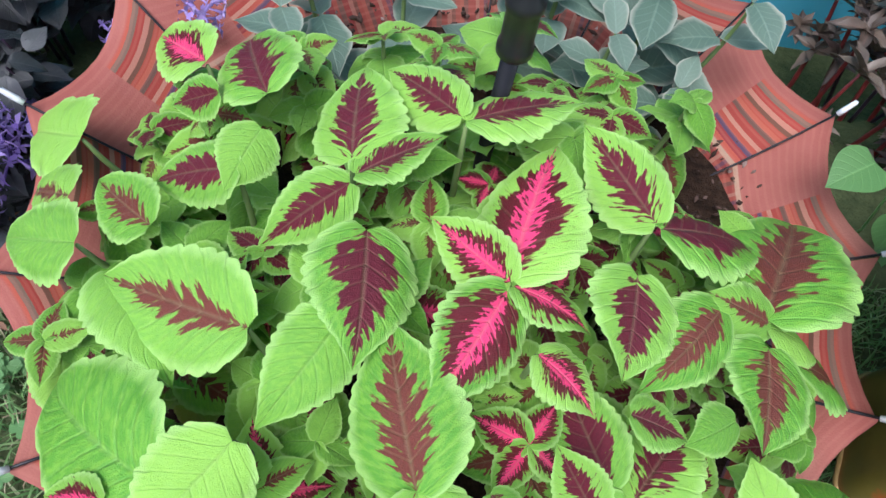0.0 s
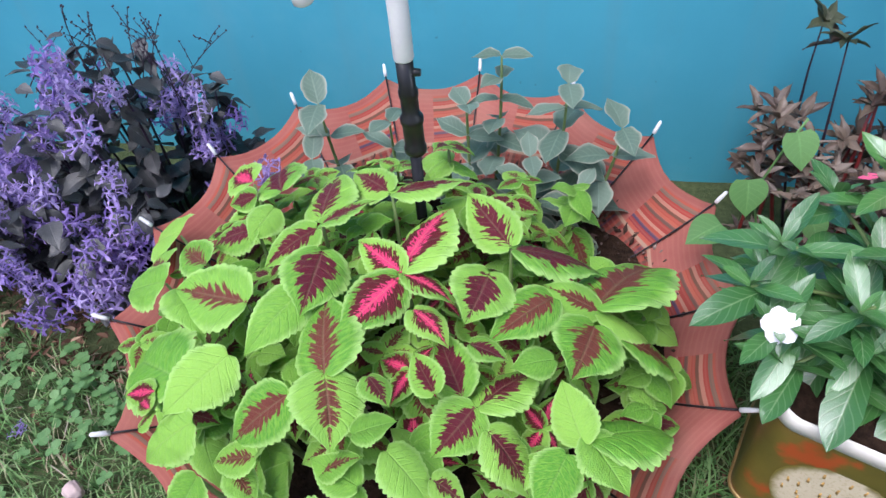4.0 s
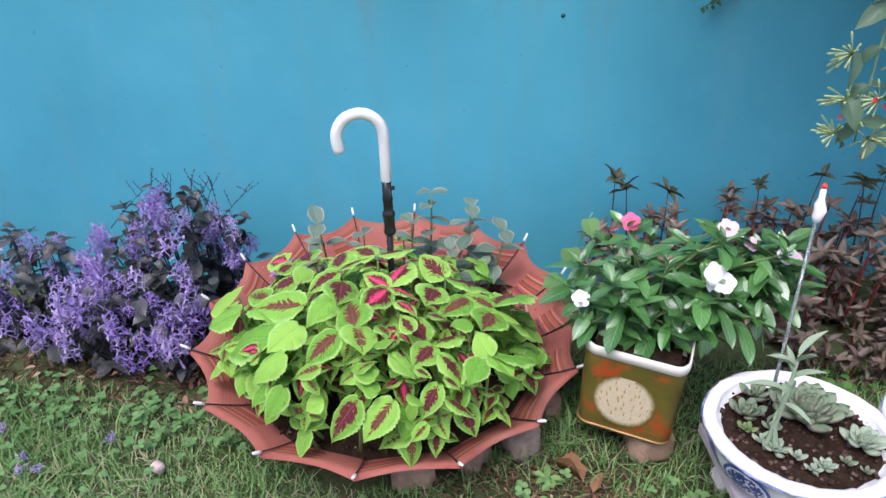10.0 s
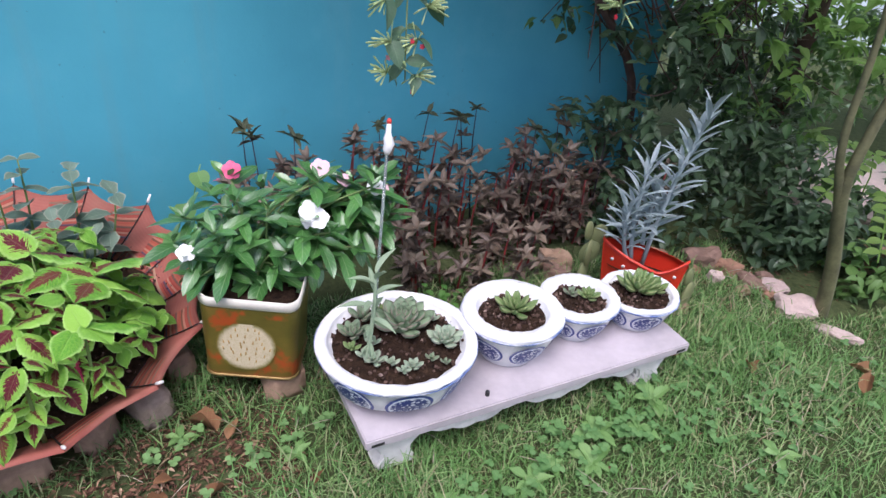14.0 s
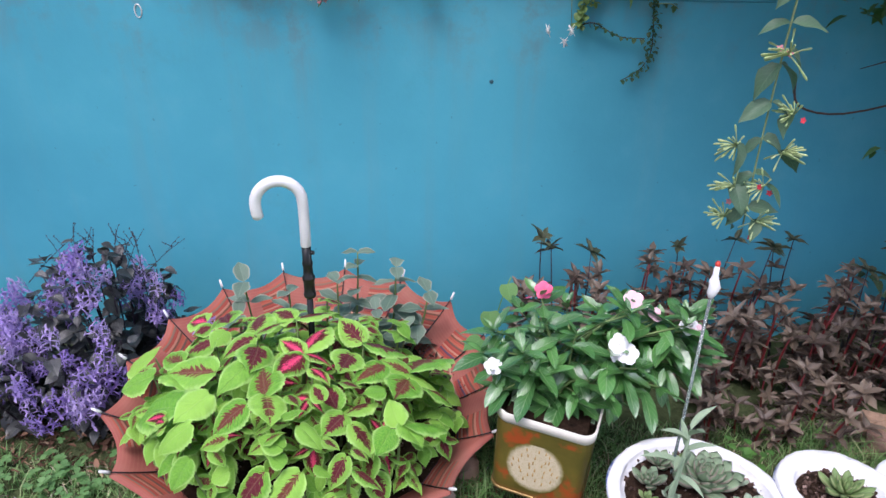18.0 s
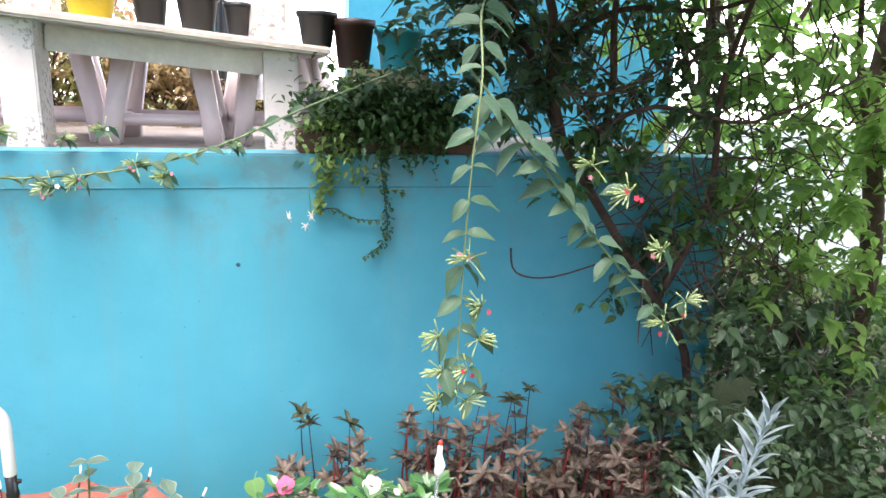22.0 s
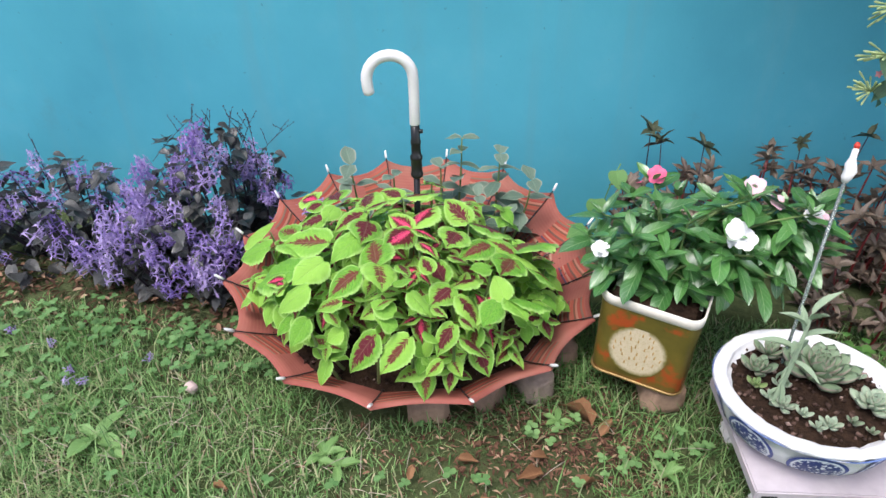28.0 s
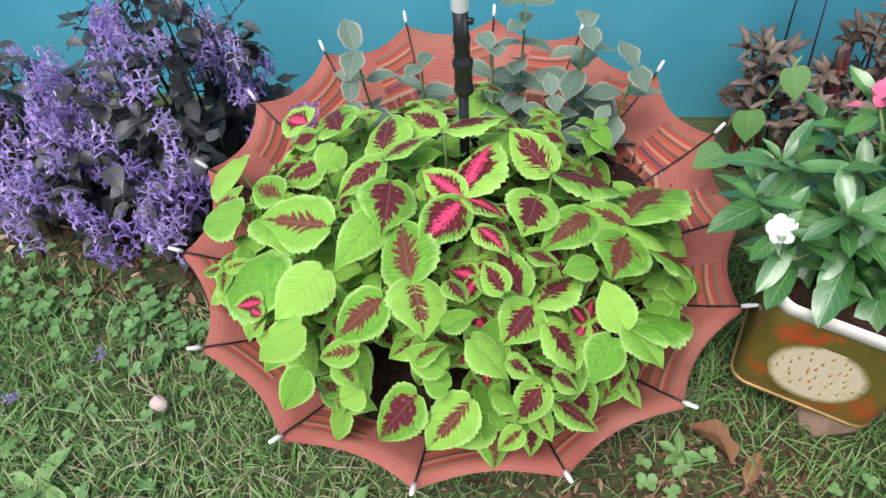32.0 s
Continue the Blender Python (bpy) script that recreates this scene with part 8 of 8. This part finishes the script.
def straw():
    rng = random.Random(8)
    many = []
    for i in range(520):
        x, y = (rng.uniform(-1.3, 2.3), rng.uniform(-0.95, -0.1)) if i % 2 else (rng.uniform(-1.3, 0.0), rng.uniform(-1.0, -0.35))
        if (x - 0.02) ** 2 + (y - 0.03) ** 2 < 0.2:
            continue
        a, ln = rng.uniform(0, 6.28), rng.uniform(0.03, 0.09)
        z = ground_height(x, y) + rng.uniform(0.008, 0.03)
        many.append((curve_points((x, y, z), (x + ln * math.cos(a), y + ln * math.sin(a), z + rng.uniform(-0.01, 0.012)), -0.006, (0, 0, 0), 4), [0.0011, 0.0011, 0.0009, 0.0005]))
    ob = alone("straw", tubes("straw", many, STRAW_STICK, 4), None, "dry straw scattered over the lawn", "straw", "stuff")


straw()

# brown litter on the bare ground between umbrella, tin and table
def litter():
    rng = random.Random(9)
    m = Nodes("dry_litter", 0.9, 0.1)
    m.color(m.ramp(m.island(), [(0.0, (0.05, 0.03, 0.02)), (0.5, (0.13, 0.07, 0.045)), (0.85, (0.24, 0.14, 0.09)), (1.0, (0.42, 0.30, 0.20))]))
    chip = leaf_arrays(wide_at=0.5, droop=0.2, fold=0.3, rows=4, half=1)
    poses = []
    for i in range(4600):
        if i % 3:
            x, y = 0.46 + rng.gauss(0, 0.22), -0.38 + rng.gauss(0, 0.13)
        else:
            x, y = (rng.uniform(-1.6, -0.4), rng.uniform(-0.12, 0.2)) if i % 4 == 1 else (2.25 + rng.gauss(0, 0.25), -0.05 + rng.gauss(0, 0.15)) if i % 4 == 3 else (rng.uniform(-1.2, 2.2), rng.uniform(-0.9, -0.1))
        if (x - 0.02) ** 2 + (y - 0.03) ** 2 < 0.15 or (0.68 < x < 1.6 and -0.6 < y < -0.25):
            continue
        ln = rng.uniform(0.006, 0.024)
        poses.append(leaf_pose((x, y, ground_height(x, y) + rng.uniform(0.004, 0.016)), rng.uniform(0, 360), rng.uniform(-12, 12), ln, ln * rng.uniform(0.12, 0.4), rng.uniform(-40, 40)))
    for i in range(1700):
        x, y = rng.uniform(-2.0, -0.36), rng.uniform(-0.14, 0.18)
        ln = rng.uniform(0.008, 0.034)
        poses.append(leaf_pose((x, y, ground_height(x, y) + rng.uniform(0.004, 0.03)), rng.uniform(0, 360), rng.uniform(-25, 35), ln, ln * rng.uniform(0.10, 0.5), rng.uniform(-50, 50)))
    alone("dry_litter", scatter("dry_litter", chip, poses, m.mat), None, "brown bits of bark and dry leaf on the ground", "litter", "stuff")


litter()

# ---- weeds, clover, fallen leaves ----
CLOVER = foliage("clover_leaf", (0.10, 0.24, 0.07), (0.28, 0.48, 0.18), 0.5, 0.3, 0.3)
ROUND = leaf_arrays(wide_at=0.6, droop=0.05, fold=0.15, rows=5, half=1, tip=0.7)


def clover_patch(x, y, rx, ry, n, seed, size=0.014, high=0.05):
    rng = random.Random(seed)
    poses = []
    for i in range(n):
        px, py = x + rng.gauss(0, rx * 0.5), y + rng.gauss(0, ry * 0.5)
        z = max(0, ground_height(px, py)) + rng.uniform(0.012, high)
        t = rng.uniform(0, 120)
        for k in range(3):
            s = size * rng.uniform(0.7, 1.3)
            poses.append(leaf_pose((px, py, z), t + 120 * k, rng.uniform(-10, 20), s, s * 0.95))
    alone("clover", scatter("clover", ROUND, poses, CLOVER), None, "patch of small clover leaves in the lawn", "clover", "stuff")


for i, (x, y, rx, ry, n) in enumerate(((-0.75, -0.14, 0.5, 0.12, 150), (-1.25, -0.16, 0.5, 0.15, 130), (-0.95, -0.42, 0.6, 0.25, 150), (-0.55, -0.20, 0.2, 0.12, 70), (0.45, -0.42, 0.2, 0.14, 40), (0.15, -0.62, 0.35, 0.15, 60), (0.98, -0.70, 0.4, 0.1, 150), (1.75, -0.55, 0.4, 0.2, 200), (2.0, -0.75, 0.5, 0.2, 200), (1.35, -0.62, 0.25, 0.10, 180), (0.70, -0.42, 0.15, 0.10, 40))):
    clover_patch(x, y, rx, ry, int(n * (0.5 if x < -0.4 else 0.3)), 120 + i, 0.015)

WEED = foliage("pale_weed_leaf", (0.14, 0.30, 0.08), (0.28, 0.46, 0.16), 0.5, 0.3, 0.5)
WEED_LEAVES = [leaf_mesh("leaf", WEED, wide_at=0.55, droop=d, fold=0.2, rows=9, half=2, wave=0.3, seed=i) for i, d in enumerate((0.1, 0.25))]


def weed(x, y, n, size, seed, label="flat rosette of pale green weed leaves in the lawn", pitch=15, wide=0.42):
    rng = random.Random(seed)
    ob = thing("lawn_weed", (x, y, ground_height(x, y)), label, "weed", "weeds in the lawn")
    for i in range(n):
        ln = size * rng.uniform(0.7, 1.2)
        part("leaf", WEED_LEAVES[i % 2], None, ob, "", leaf_pose((x, y, ground_height(x, y) + 0.02), 360 / n * i + rng.uniform(-25, 25), rng.uniform(5, pitch * 2), ln, ln * wide))


for i, (x, y, n, s) in enumerate(((-0.66, -0.52, 4, 0.085), (-0.60, -0.56, 3, 0.06), (-0.11, -0.49, 5, 0.055), (-0.07, -0.52, 4, 0.05), (1.36, -0.60, 9, 0.06), (1.30, -0.68, 8, 0.055), (1.20, -0.66, 6, 0.05), (1.14, -0.68, 6, 0.055), (1.56, -0.55, 6, 0.075), (1.47, -0.62, 6, 0.05), (0.92, -0.68, 5, 0.05), (0.66, -0.45, 5, 0.04), (0.42, -0.33, 5, 0.035), (1.75, -0.80, 5, 0.05), (-0.95, -0.62, 5, 0.05), (-1.1, -0.3, 5, 0.05), (1.05, -0.78, 5, 0.055), (2.05, -0.5, 6, 0.06))):
    weed(x, y, n, s, 140 + i)

DEAD = foliage("dead_leaf", (0.17, 0.075, 0.03), (0.36, 0.20, 0.10), 0.8, 0.1, 0.4)
DEAD_LEAVES = [leaf_mesh("fallen_leaf", DEAD, wide_at=0.45, droop=d, fold=f, rows=9, half=2, wave=0.5, seed=i) for i, (d, f) in enumerate(((0.3, 0.7), (-0.2, 0.5), (0.15, 0.9)))]
rng = random.Random(150)
for i, (x, y, s, h) in enumerate(((0.50, -0.34, 0.10, 130), (0.52, -0.37, 0.06, 60), (0.39, -0.49, 0.06, 200), (0.36, -0.45, 0.05, 20), (0.10, -0.55, 0.04, 90), (-0.32, -0.62, 0.035, 0), (0.47, -0.52, 0.05, 45), (2.14, -0.71, 0.08, 30), (2.22, -0.66, 0.06, 100), (1.10, -0.75, 0.05, 10), (1.75, -0.42, 0.07, 160), (0.68, -0.55, 0.05, 75), (-0.9, -0.75, 0.05, 20), (0.28, -0.62, 0.05, 110), (1.9, -0.55, 0.06, 60), (0.2, -0.48, 0.045, 0))):
    alone("fallen_leaf", DEAD_LEAVES[i % 3], None, "curled brown fallen leaf on the grass", "fallen leaf", group="fallen leaves", m=leaf_pose((x, y, ground_height(x, y) + 0.025), h, rng.uniform(-12, 12), s, s * 0.45, rng.uniform(-30, 30)))
alone("pink_stone", rough_block(0.034, 0.024, 0.022, 7, 0.15), PALE_STONE, "small pinkish stone lying in the lawn", "stone", m=pose(-0.503, -0.345, 0.012, 10, 5, -25))
for i, (x, y) in enumerate(((-0.83, -0.36), (-0.86, -0.33), (-0.80, -0.38), (-0.66, -0.28), (-0.95, -0.25), (-1.1, -0.2))):
    alone("fallen_flower", SPIKES[2], None, "fallen lavender flowers on the lawn", "fallen flower", group="fallen flowers", m=pose(x, y, 0.03, 80, 0, 60 * i) @ Matrix.Scale(0.4, 4))
